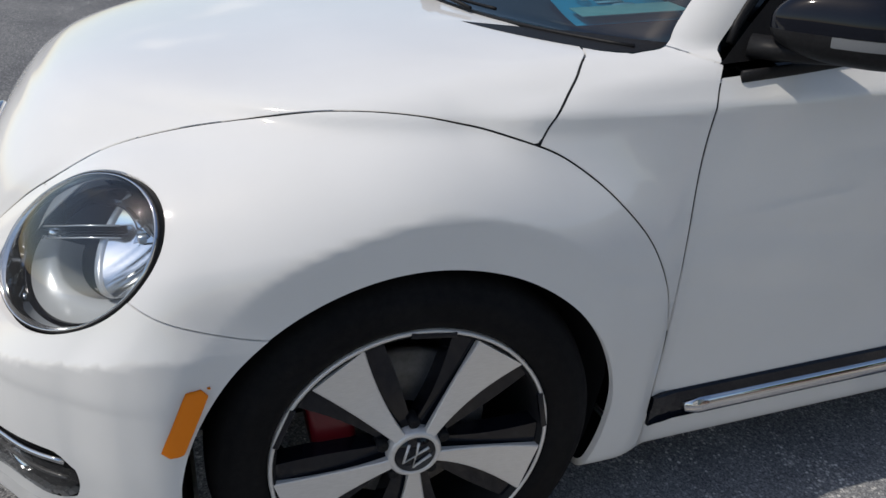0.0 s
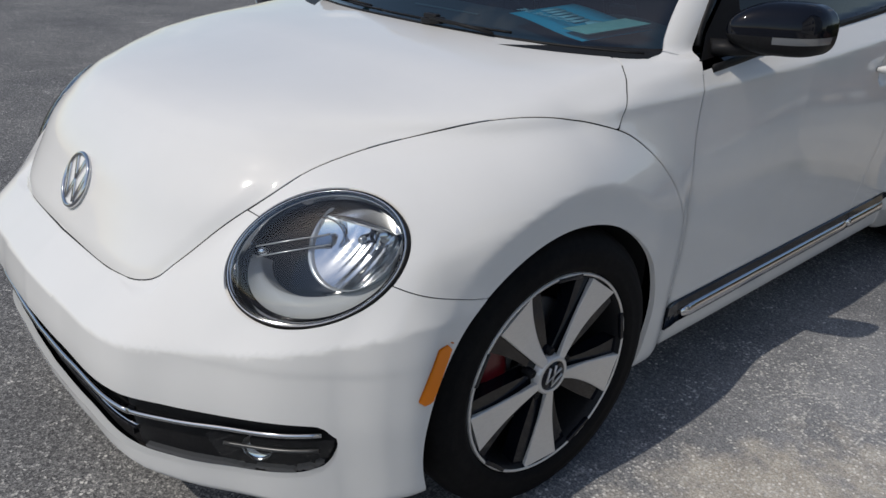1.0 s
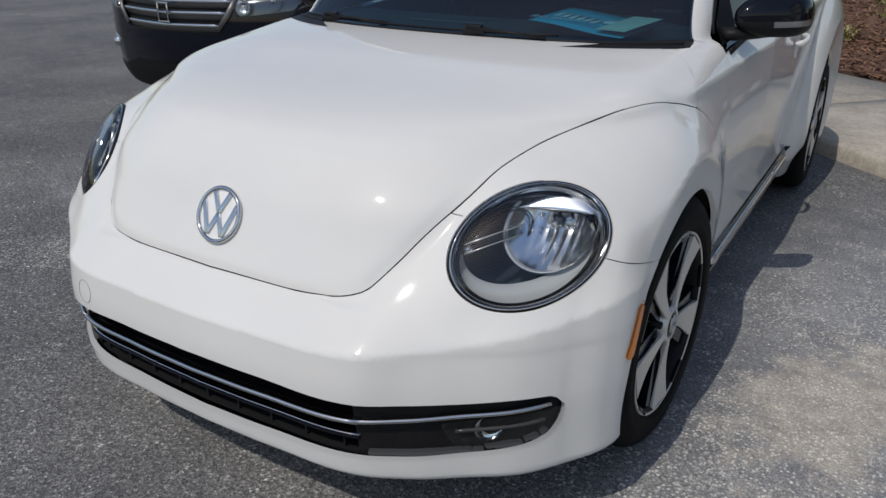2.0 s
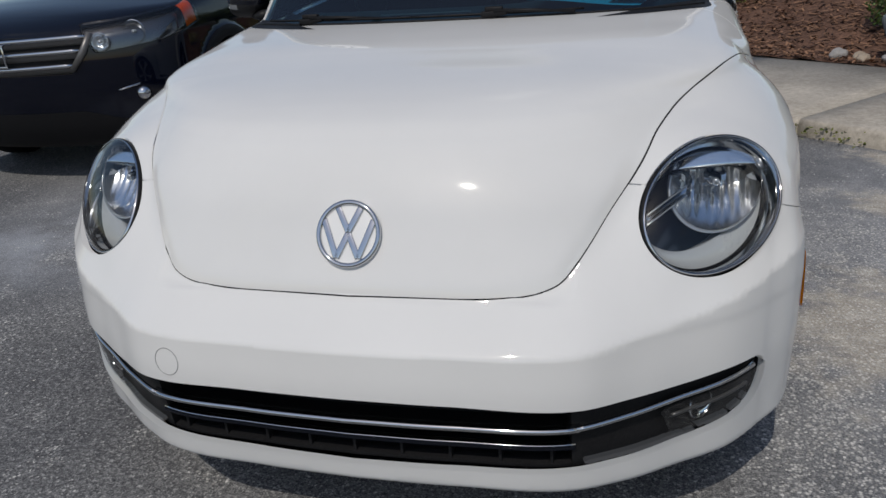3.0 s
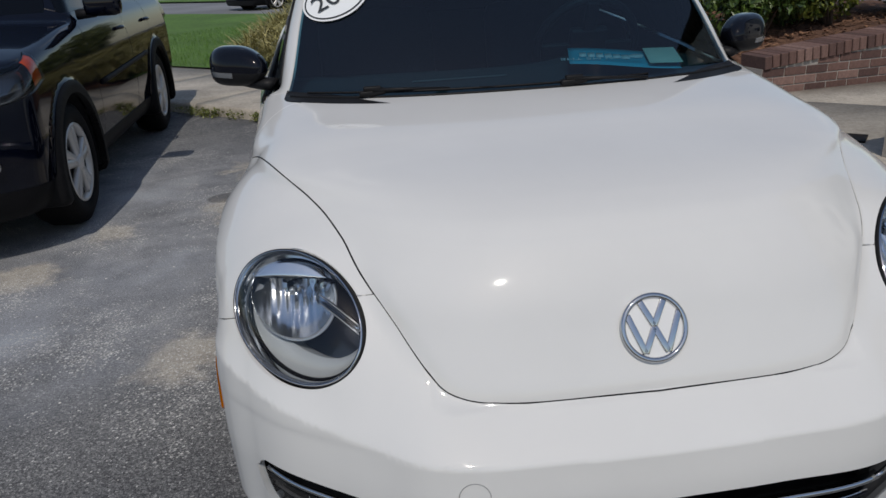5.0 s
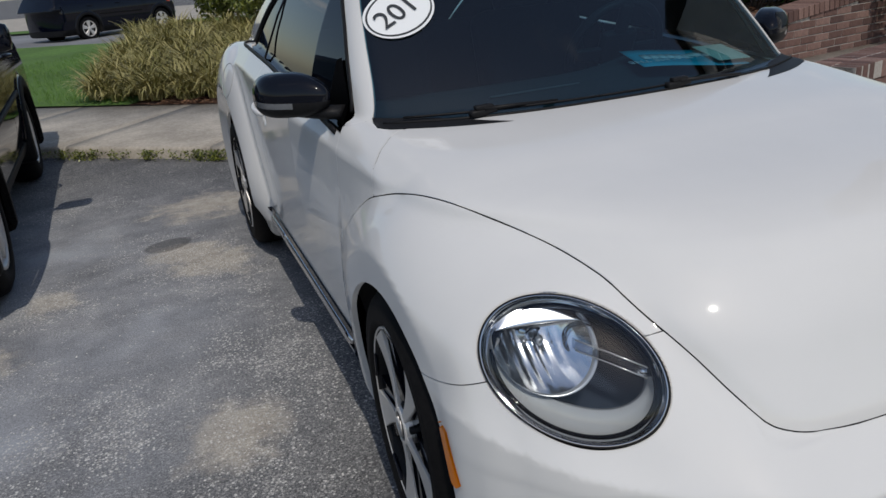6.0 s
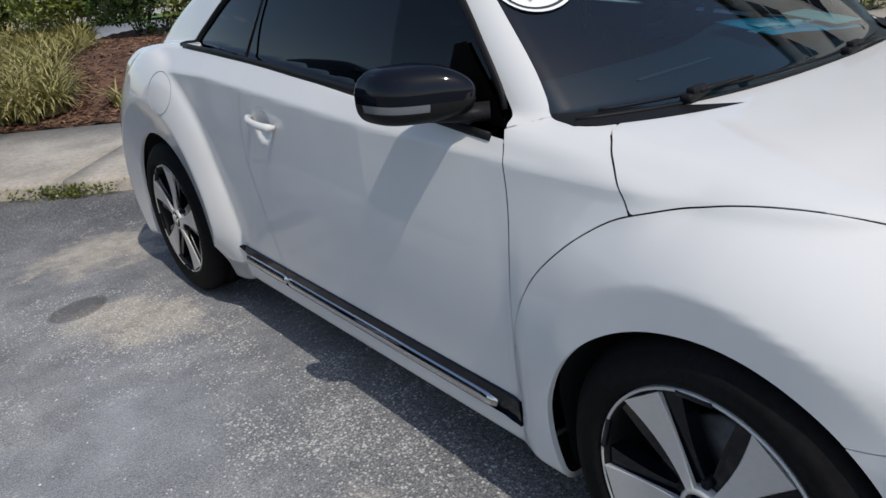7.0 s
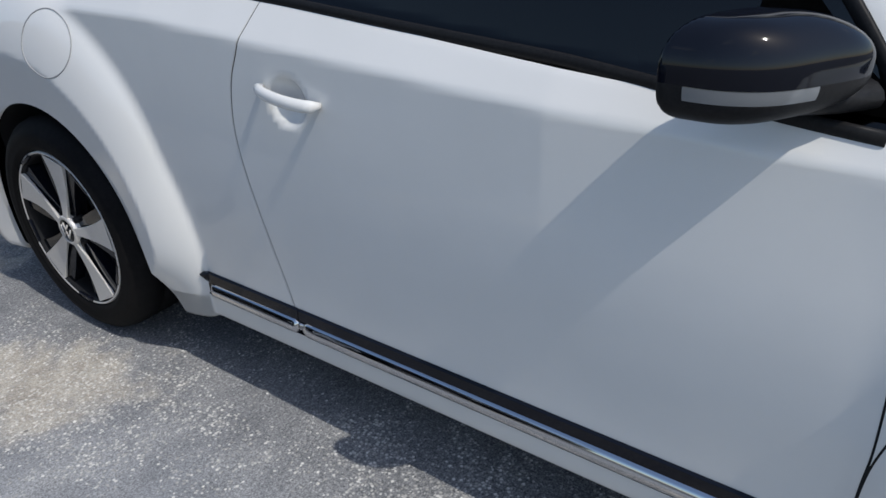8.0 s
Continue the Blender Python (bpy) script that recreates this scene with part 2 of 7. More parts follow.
def flat_distance(curve, u, v):
    """Signed distance in a plane from an open curve; positive to the left of its run."""
    best, sign = np.full(u.shape, 1e9), np.ones(u.shape)
    for n, ((a, b), (c, e)) in enumerate(zip(curve, curve[1:])):
        t = ((u - a) * (c - a) + (v - b) * (e - b)) / ((c - a) ** 2 + (e - b) ** 2)
        t = np.clip(t, -1e9 if n == 0 else 0, 1e9 if n == len(curve) - 2 else 1)
        px, py = a + t * (c - a), b + t * (e - b)
        r = (u - px) ** 2 + (v - py) ** 2
        side = np.where((c - a) * (v - b) - (e - b) * (u - a) >= 0, 1.0, -1.0)
        near = r < best - 1e-12
        best, sign = np.where(near, r, best), np.where(near, side, sign)
    return np.sqrt(best) * sign


def rounded(knots, n=8):
    """Catmull-Rom through plane knots."""
    k = [np.array(p, float) for p in knots]
    k = [2 * k[0] - k[1], *k, 2 * k[-1] - k[-2]]
    out = []
    for a, b, c, e in zip(k, k[1:], k[2:], k[3:]):
        for i in range(n):
            t = i / n
            out.append(tuple(0.5 * (2 * b + (c - a) * t + (2 * a - 5 * b + 4 * c - e) * t * t + (3 * b - a - 3 * c + e) * t**3)))
    return out + [tuple(k[-2])]


# The white hatchback: nose towards -y, wheel centres at y = 0 and 2.54
HUB, REAR_HUB = (0.0, 0.333), (2.54, 0.335)
nose_at = spline([(0.3, -0.752), (0.5, -0.728), (0.562, -0.709), (0.6, -0.690), (0.664, -0.659), (0.727, -0.628), (0.78, -0.590), (0.815, -0.555), (0.848, -0.497), (0.88, -0.373), (0.91, -0.185), (0.94, 0.018), (0.962, 0.243), (0.975, 0.515)])
nose_bend = spline([(0.5, 0.553), (0.65, 0.617), (0.73, 0.635), (0.815, 0.751), (0.848, 0.743), (0.88, 0.510), (0.95, 0.362)])
bumper_plan = spline([(0, -0.854), (0.2, -0.847), (0.43, -0.819), (0.6, -0.692), (0.7, -0.616), (0.76, -0.543), (0.82, -0.446), (0.855, -0.323), (0.885, -0.131), (0.9, 0.107)])
door_face = spline([(0.12, 0.70), (0.17, 0.775), (0.24, 0.800), (0.30, 0.8025), (0.38, 0.806), (0.45, 0.811), (0.55, 0.8195), (0.63, 0.826), (0.72, 0.8295), (0.86, 0.8275), (0.95, 0.825), (1.10, 0.82)])
cowl_wide = spline([(0.15, 0.687), (0.53, 0.748), (0.72, 0.755), (0.829, 0.761), (0.947, 0.760), (1.05, 0.756)])
belt_high = spline([(0.3, 0.90), (0.45, 0.925), (0.60, 0.95), (0.94, 0.975), (1.61, 1.03), (2.2, 1.06), (2.9, 1.0), (3.3, 0.85)])
roof_high = spline([(0.55, 1.20), (0.8, 1.37), (1.05, 1.455), (1.35, 1.486), (1.7, 1.465), (2.1, 1.375), (2.5, 1.24), (2.9, 1.05), (3.2, 0.86), (3.36, 0.70)])
fender_reach = spline([(-60, 0.720), (0, 0.723), (27, 0.703), (48, 0.676), (60, 0.632), (75, 0.595), (90, 0.575), (105, 0.563), (120, 0.580), (135, 0.632), (150, 0.655), (165, 0.662), (180, 0.675), (240, 0.689)])
fender_edge = spline([(-60, 2.8), (30, 2.6), (45, 2.4), (60, 2.3), (90, 2.2), (120, 2.1), (135, 1.9), (150, 1.65), (180, 1.6), (240, 1.6)])
nose_roll = spline([(0.5, 1.1), (0.7, 0.95), (0.85, 0.74), (1, 0.5)])
fender_out = spline([(-60, 0.795), (-20, 0.815), (0, 0.829), (22, 0.845), (45, 0.862), (60, 0.871), (90, 0.8825), (120, 0.8825), (135, 0.881), (150, 0.890), (180, 0.885), (240, 0.882)])
arch_reach = spline([(-90, 0.378), (-30, 0.378), (4, 0.380), (20, 0.371), (38, 0.361), (57, 0.352), (85, 0.346), (112, 0.347), (130, 0.350), (151, 0.356), (169, 0.364), (190, 0.372), (270, 0.38)])
rear_arch_reach = spline([(-90, 0.375), (60, 0.372), (120, 0.372), (165, 0.374), (178, 0.388), (190, 0.425), (205, 0.47), (270, 0.50)])
rear_reach = spline([(-60, 0.60), (20, 0.66), (60, 0.69), (90, 0.70), (105, 0.70), (120, 0.69), (135, 0.664), (152, 0.605), (176, 0.568), (200, 0.56)])
rear_out = spline([(-90, 0.82), (-60, 0.84), (0, 0.90), (40, 0.912), (155, 0.912), (175, 0.900), (195, 0.835), (215, 0.818), (270, 0.818)])
cowl_seam = spline([(0.5, 0.06), (0.78, 0.158), (0.841, 0.195), (0.872, 0.216), (0.90, 0.243), (0.925, 0.273), (0.947, 0.304), (0.958, 0.33), (1.0, 0.43)])
tail_at = spline([(0.15, 3.2), (0.3, 3.36), (0.6, 3.38), (0.8, 3.33), (1.0, 3.1)])


def door_wide(z):
    """Half the width over the doors: an upright face that breaks sharply into a shoulder under the glass."""
    return smin(door_face(z), 0.8262 - 0.72 * (z - 0.9005), 0.006)


def swell(v, low, high):
    t = np.clip((v - low) / (high - low), 0, 1)
    return t * t * (3 - 2 * t)


def bumper_rake(z):
    """How far the bumper's face lies behind its plan: a shelf on top, a flat face, a lip below."""
    top = 0.062 + 1.15 * (z - 0.50) + 0.9 * (z - 0.50) ** 2
    return smax(smax(smax(0.042 + 0.13 * (z - 0.40), 0.042 + 0.15 * (0.40 - z), 0.012), top, 0.004), 0.066 + 1.3 * (0.20 - z), 0.02)


def fender_field(x, y, z, hub, reach, inner, outer, core=0.30, edge=2.0):
    a = np.degrees(np.arctan2(z - hub[1], y - hub[0]))
    a = np.where(a < -90, a + 360, a)
    r = np.hypot(y - hub[0], z - hub[1])
    u = np.maximum(r - core, 0) / (reach(a) - core)
    v = np.maximum(x - inner, 0) / ((outer(a) if callable(outer) else outer) - inner)
    e = np.clip(edge(a), 1.5, 4.5) if callable(edge) else edge
    return ((u**e + v**e + 1e-9) ** (1 / e) - 1) * 0.27


LAMP_AT, LAMP_WIDE, LAMP_HIGH = Vector((0.655, -0.474, 0.674)), 0.170, 0.118
LAMP_OUT = Vector((0.468, -0.698, 0.542)).normalized()
LAMP_ACROSS = Vector((0.626, 0.695, 0.354)).normalized()
LAMP_UP = LAMP_OUT.cross(LAMP_ACROSS).normalized()


def bonnet_shape(x, y, z):
    """The bonnet and the panel beside it."""
    roll = nose_roll(z)
    n0 = nose_at(z) + nose_bend(z) * ((1 - roll) * x * x + roll * 2.6 * x**4)
    slope = (nose_at(z + 0.004) - nose_at(z - 0.004)) / 0.008
    bonnet = (n0 - y) / np.sqrt(1 + slope * slope + (nose_bend(z) * (2 * (1 - roll) * x + 10.4 * roll * x**3)) ** 2)
    return smax(smax(smax(bonnet, x - cowl_wide(z), 0.09), y - 0.75, 0.05), 0.542 - z, 0.01)


def fender_shape(x, y, z):
    return fender_field(x, y, z, HUB, fender_reach, 0.52, fender_out, 0.30, fender_edge)


def body_field(p):
    """Negative inside the closed car body, wheel arches not yet cut."""
    x, y, z = np.abs(p[:, 0]), p[:, 1], p[:, 2]
    low = 0.184 - z
    bonnet = bonnet_shape(x, y, z)
    # bumper
    rise = 0.055 * (x / 0.75) ** 4
    d = bumper_rake(z - rise * np.clip((z - 0.42) / 0.1, 0, 1))
    px = bumper_plan(x)
    steep = (bumper_plan(x + 0.004) - bumper_plan(x - 0.004)) / 0.008
    rk = (bumper_rake(z + 0.004) - bumper_rake(z - 0.004)) / 0.008
    d = d + 4.0 * np.clip((0.42 - x) / 0.1, 0, 1) * np.maximum(z - 0.56, 0)
    bumper = (px + d - y) / np.sqrt(1 + steep * steep + rk * rk)
    bumper = smax(bumper, y + 0.33, 0.10)
    # sides
    lean = 0.045 * np.clip((1.0 - y) / 0.6, 0, 1.5) * swell(z, 0.45, 0.95)
    door = smax(x - door_wide(z - 0.055 * np.clip(y - 0.7, -0.3, 1.3) * swell(z, 0.45, 0.85)) + lean, 0.12 - y, 0.10)
    door = smax(smax(door, (z - belt_high(y)) * 0.95, 0.02), (y - tail_at(z) + 0.35 * x * x) * 0.9, 0.12)
    # cabin
    screen = 0.245 + 0.40 * x * x + 0.93 * (z - 0.955) - 0.12 * (z - 0.955) ** 2
    cabin = smax((screen - y) / 1.4, (z - roof_high(y) + 0.16 * x * x) * 0.93, 0.10)
    wall = x - (0.765 - 0.30 * np.maximum(z - 0.97, -0.1) - 0.55 * np.maximum(z - 1.05, 0) ** 2 - 0.06 * np.maximum(y - 1.7, 0) ** 2 - 0.06 * np.clip((0.95 - y) / 0.5, 0, 1.3))
    cabin = smax(cabin, wall, 0.05)
    cabin = smax(cabin, 0.6 - z, 0.02)
    front = smax(fender_shape(x, y, z), y - 0.475, 0.05)
    # the upright band round the wheel opening
    front = smax(front, x - 0.8515, 0.003)
    plan = (px + smin(d, 0.08 + 0 * d, 0.05) - y) / np.sqrt(1 + steep * steep)
    front = smax(front, plan, 0.03)
    rear = fender_field(x, y, z, REAR_HUB, rear_reach, 0.78, rear_out, 0.30)
    away_r = np.hypot(y - REAR_HUB[0], z - REAR_HUB[1])
    rear = smax(rear, x - 0.892 + 0.21 * np.maximum(0.52 - away_r, 0), 0.004)
    f = smin(bonnet, smin(bumper, front, 0.065), 0.010 + 0.035 * np.clip((y + 0.5) / 0.3, 0, 1))
    f = smin(f, door, 0.012 + 0.04 * swell(0.75 - y, 0.0, 0.25))
    f = smin(f, cabin, 0.012)
    f = smin(f, rear, 0.012)
    grip = np.sqrt((x - 0.868) ** 2 + (y - 1.56) ** 2 + (z - 0.848) ** 2) - 0.065
    f = smax(f, -grip, 0.006)
    low = low - 0.012 * np.clip((y - 0.3) / 0.2, 0, 1) + 0.012 * np.clip((x - 0.7) / 0.12, 0, 1) * np.clip((0.3 - y) / 0.2, 0, 1)
    return smax(f, low, 0.03)


FENDER_LINE = rounded([(-0.56, 0.705), (-0.522, 0.727), (-0.43, 0.785), (-0.329, 0.826), (-0.248, 0.849), (-0.17, 0.867), (-0.1, 0.879), (-0.02, 0.882), (0.064, 0.872), (0.128, 0.858), (0.213, 0.831), (0.276, 0.794), (0.335, 0.746), (0.398, 0.680), (0.440, 0.610), (0.470, 0.53), (0.485, 0.42), (0.485, 0.18)])
BUMPER_LINE = rounded([(-0.56, 0.748), (-0.522, 0.727), (-0.404, 0.651), (-0.3, 0.615), (-0.227, 0.598), (-0.1, 0.585)])
BONNET_FRONT = rounded([(-0.1, 0.562), (0.0, 0.562), (0.15, 0.563), (0.25, 0.5645), (0.32, 0.567), (0.36, 0.573), (0.393, 0.586), (0.417, 0.612), (0.442, 0.645), (0.47, 0.686), (0.503, 0.729), (0.539, 0.772), (0.582, 0.815)])
DOOR_FRONT = rounded([(0.492, 0.18), (0.487, 0.42), (0.483, 0.53), (0.492, 0.75), (0.505, 0.86), (0.522, 0.925), (0.56, 0.98), (0.62, 1.06)])
DOOR_REAR = rounded([(1.64, 0.20), (1.67, 0.368), (1.715, 0.60), (1.733, 0.75), (1.72, 0.86), (1.685, 0.94), (1.65, 1.03), (1.60, 1.15)])
BELT = rounded([(0.40, 0.918), (0.522, 0.931), (0.94, 0.966), (1.28, 0.995), (1.61, 1.027), (2.0, 1.05), (2.4, 1.075)])
WINDOW_TOP = rounded([(0.45, 0.86), (0.545, 0.965), (0.65, 1.095), (0.77, 1.22), (0.95, 1.345), (1.2, 1.415), (1.5, 1.40), (1.75, 1.33), (1.95, 1.235), (2.12, 1.13), (2.22, 1.07), (2.28, 1.0), (2.30, 0.93)])
grille_top = spline([(0, 0.400), (0.216, 0.3985), (0.43, 0.393), (0.6, 0.392), (0.70, 0.397), (0.742, 0.396), (0.760, 0.382), (0.769, 0.35), (0.772, 0.31)])
grille_low = spline([(0, 0.243), (0.428, 0.251), (0.6, 0.257), (0.69, 0.268), (0.735, 0.283), (0.757, 0.308), (0.767, 0.345), (0.772, 0.40)])
screen_side = spline([(0.94, 0.712), (0.957, 0.700), (0.98, 0.688), (1.0, 0.680), (1.172, 0.638), (1.253, 0.615), (1.36, 0.57)])


PLAN_LINE = rounded([(0.47, -0.60), (0.506, -0.518), (0.540, -0.425), (0.580, -0.33), (0.620, -0.248), (0.663, -0.17), (0.697, -0.1), (0.728, -0.02), (0.752, 0.064), (0.777, 0.146), (0.79, 0.2), (0.80, 0.26)])


def side_curve(curve):
    return lambda p: flat_distance(curve, p[:, 1], p[:, 2])


def bonnet_edge(x, y, z):
    """Distance inside the bonnet's outline: seen from the front at the nose, from above along it, from the side at its rear."""
    ahead, behind = 1 - swell(y, -0.57, -0.40), swell(y, 0.03, 0.14)
    side = behind + 0.5 * np.maximum(1 - ahead - behind, 0)
    return ahead * flat_distance(BONNET_FRONT, x, z) + (1 - ahead - side) * flat_distance(PLAN_LINE, x, y) + side * flat_distance(FENDER_LINE, y, z)


def in_bonnet(p):
    x, y, z = np.abs(p[:, 0]), p[:, 1], p[:, 2]
    return np.minimum(bonnet_edge(x, y, z), np.minimum((cowl_seam(z) - y) * 0.8, 0.245 + 0.22 * x * x - y))


def bonnet_field(p):
    """The body with the turned-down border that runs along the bonnet's seams."""
    x, y, z = np.abs(p[:, 0]), p[:, 1], p[:, 2]
    d = 1.15 * bonnet_edge(x, y, z)
    return body_field(p) + np.clip((-0.10 - y) / 0.35, 0, 1) * (0.2 * np.minimum(smax(0.028 - d, 0.0 * d, 0.012), 0.045) - 0.0056)


def over_fender(p):
    return np.where(p[:, 1] < 0.14, -0.1, flat_distance(FENDER_LINE, p[:, 1], p[:, 2]))


def over_bumper(p):
    return np.where(p[:, 1] > 0.0, 0.1, flat_distance(BUMPER_LINE, p[:, 1], p[:, 2]))


def off_arch(p):
    def around(hub, reach):
        y, z = p[:, 1] - hub[0], p[:, 2] - hub[1]
        return np.hypot(y, z) - reach((np.degrees(np.arctan2(z, y)) + 90) % 360 - 90)

    return np.where(np.abs(p[:, 0]) > 0.5, np.minimum(around(HUB, arch_reach), around(REAR_HUB, rear_arch_reach)), 1.0)


def off_lamp(p, grow=0.0):
    q = p.copy()
    q[:, 0] = np.abs(q[:, 0])
    q = q - np.array(LAMP_AT)
    a, b, c = q @ np.array(LAMP_ACROSS), q @ np.array(LAMP_UP), q @ np.array(LAMP_OUT)
    d = (np.sqrt((a / (LAMP_WIDE + grow)) ** 2 + (b / (LAMP_HIGH + grow)) ** 2) - 1) * 0.14
    return np.where(np.abs(c) < 0.2, d, 1.0)


def off_grille(p):
    x, y, z = np.abs(p[:, 0]), p[:, 1], p[:, 2]
    d = np.minimum(grille_top(x) - z, z - grille_low(x))
    return np.where(y < -0.3, -d, 1.0)


def in_screen(p):
    x, y, z = np.abs(p[:, 0]), p[:, 1], p[:, 2]
    base = z - 0.957
    d = np.minimum(np.minimum(screen_side(z) - x, base), 1.40 - z - 0.1 * x * x)
    return np.where(y < 1.0, d, -1.0)


def in_side_glass(p):
    y, z = p[:, 1], p[:, 2]
    d = np.minimum(flat_distance(BELT, y, z), -flat_distance(WINDOW_TOP, y, z))
    return np.where(np.abs(p[:, 0]) > 0.42, d, -1.0)


def in_rear_glass(p):
    x, y, z = np.abs(p[:, 0]), p[:, 1], p[:, 2]
    return np.where(y > 2.2, np.minimum(np.minimum(0.52 - x, z - 0.98), 1.27 - z), -1.0)


def over_pillar(p):
    # seam between the windscreen post and the panel beside the bonnet
    x, y, z = np.abs(p[:, 0]), p[:, 1], p[:, 2]
    return z - (0.975 - 0.25 * (y - 0.43))


def over_sill(p):
    return p[:, 2] - 0.262


BODY_V, BODY_F = surface_net(body_field, (-0.02, -0.92, 0.13), (0.96, 3.46, 1.53), 0.0125)
BODY_V, BODY_F = clip(BODY_V, BODY_F, BODY_V[:, 0].copy())


def cut_panel(fields, gap=0.0022, base=None, shape=body_field):
    v, f = base or (BODY_V, BODY_F)
    for d in fields:
        rough = d(v)
        near = rough[f].max(1) > -0.05
        used, back = np.unique(f[near], return_inverse=True)
        v, f = v[used], back.reshape(-1, 3)
        value = d(v) - gap
        close = np.abs(value) < 0.04
        if gap and close.any():
            value[close] = along(shape, d)(v[close]) - gap
        v, f = clip(v, f, value)
    return v, f


def rim(v, f, n, depth, keep_middle):
    """Turns the open edges of a sheet inwards, so that it has thickness."""
    e = np.concatenate([f[:, [0, 1]], f[:, [1, 2]], f[:, [2, 0]]])
    key = np.sort(e, 1) @ np.array([len(v), 1])
    _, first, count = np.unique(key, return_index=True, return_counts=True)
    e = e[first[count == 1]]
    if keep_middle:
        e = e[~((v[e, 0] < 1e-4).all(1))]
    used, back = np.unique(e, return_inverse=True)
    back = back.reshape(-1, 2) + len(v)
    inner = v[used] - n[used] * depth
    quads = np.stack([e[:, 1], e[:, 0], back[:, 0], back[:, 1]], 1)
    side = n[used]
    return np.concatenate([v, inner]), [*f.tolist(), *quads.tolist()], np.concatenate([n, side])


def panel(name, fields, mat, parent, sides=2, gap=0.0022, depth=0.014, label="", push=0.0, base=None, shape=body_field):
    """One body panel cut from the car's surface; sides 1: one mesh over the middle, 2: a left and a right one."""
    v, f = cut_panel(fields, gap, base, shape)
    if base is None and shape is not body_field:
        v = settle_on(shape, v, 3)
    n = gradient(shape, v)
    n /= np.linalg.norm(n, axis=1, keepdims=True) + 1e-9
    v = v + n * push
    faces = f.tolist()
    if depth:
        v, faces, n = rim(v, f, n, depth, sides == 1)
    m, mn = v * (-1, 1, 1), n * (-1, 1, 1)
    back = [t[::-1] for t in faces]
    if sides == 1:
        v, n, faces = np.concatenate([v, m]), np.concatenate([n, mn]), faces + [[i + len(v) for i in t] for t in back]
        return mesh_object(name, v, faces, mat, parent, label, normals=n)
    if sides == -1:
        return mesh_object(name, m, back, mat, parent, label, normals=mn)
    a = mesh_object(name, v, faces, mat, parent, label, normals=n)
    b = mesh_object(name, m, back, mat, parent, label, normals=mn)
    return a, b


def no(d):
    return lambda p: -d(p)


car = thing("hatchback_car", "white round-fendered hatchback car parked on the asphalt", "car")
door_front, door_rear = side_curve(DOOR_FRONT), side_curve(DOOR_REAR)


def behind_bonnet(p):
    x, y, z = np.abs(p[:, 0]), p[:, 1], p[:, 2]
    return np.minimum((y - cowl_seam(z)) * 0.8, 1.0)


bonnet = panel("bonnet", [in_bonnet], PAINT, car, 1, gap=0.0020, shape=bonnet_field)
bumper = panel("front_bumper", [no(in_bonnet), no(over_bumper), lambda p: -0.02 - p[:, 1], off_arch, lambda p: off_lamp(p, 0.004), off_grille], PAINT, car, 1, gap=0.0008)
panel("front_fender", [no(in_bonnet), no(over_fender), over_bumper, lambda p: 0.6 - p[:, 1], off_arch, lambda p: off_lamp(p, 0.004)], PAINT, car, gap=0.0015)
panel("cowl_panel", [no(in_bonnet), over_fender, behind_bonnet, door_front, no(over_pillar), lambda p: np.abs(p[:, 0]) - 0.60, lambda p: 0.7 - p[:, 1], no(in_screen)], PAINT, car)
panel("door", [no(door_front), door_rear, no(side_curve(BELT)), lambda p: p[:, 2] - 0.266], PAINT, car)
panel("sill", [no(over_sill), over_fender, lambda p: p[:, 1] - 0.4, lambda p: 2.4 - p[:, 1], off_arch], PAINT, car)
panel("body_side", [no(door_rear), no(in_side_glass), off_arch, no(in_rear_glass), lambda p: np.where(p[:, 1] < 2.0, p[:, 2] - 0.262, 1.0)], PAINT, car, 1)
panel("windscreen_frame", [door_rear, no(in_screen), no(in_side_glass), lambda p: np.maximum(over_pillar(p), 0) + np.minimum(over_pillar(p), 0), side_curve(BELT), lambda p: p[:, 1] - 0.36], PAINT, car, 1, gap=0.001)
panel("windscreen", [in_screen], GLASS_WIND, car, 1, gap=0.0, depth=0.0, push=-0.004)
panel("screen_corner", [in_screen, lambda p: 0.957 + 0.05 * (np.abs(p[:, 0]) - 0.40) - p[:, 2]], BLACK_TRIM, car, 2, gap=0.0, depth=0.0, push=0.0005, label="black corner of the windscreen's border")
panel("side_window", [in_side_glass], GLASS_SIDE, car, 2, gap=0.0, depth=0.0, push=-0.006)
panel("rear_window", [in_rear_glass], GLASS_SIDE, car, 1, gap=0.0, depth=0.0, push=-0.006)
# near-black sheet close under the panels, put in as the shade of their seams
panel("inner_shell", [lambda p: off_arch(p) - 0.008, lambda p: off_lamp(p, 0.008), lambda p: off_grille(p) - 0.008, lambda p: -0.008 - in_screen(p), lambda p: -0.008 - in_side_glass(p), lambda p: -0.008 - in_rear_glass(p), lambda p: 1.28 - p[:, 2] + 0 * p[:, 0]], DARK, car, 1, gap=0.0, depth=0.0, push=-0.0022, shape=bonnet_field)


# Lamps, grille, trim
def basis(at, a, b, c):
    m = Matrix((a, b, c)).transposed().to_4x4()
    m.translation = at
    return m


MIRRORED = Matrix.Diagonal((-1, 1, 1, 1))
LAMP_FRAME = basis(LAMP_AT, LAMP_ACROSS, LAMP_UP, LAMP_OUT)


def turned_for(bm, m):
    bmesh.ops.transform(bm, matrix=m, verts=bm.verts)
    if m.determinant() < 0:
        bmesh.ops.reverse_faces(bm, faces=bm.faces)
    return bm


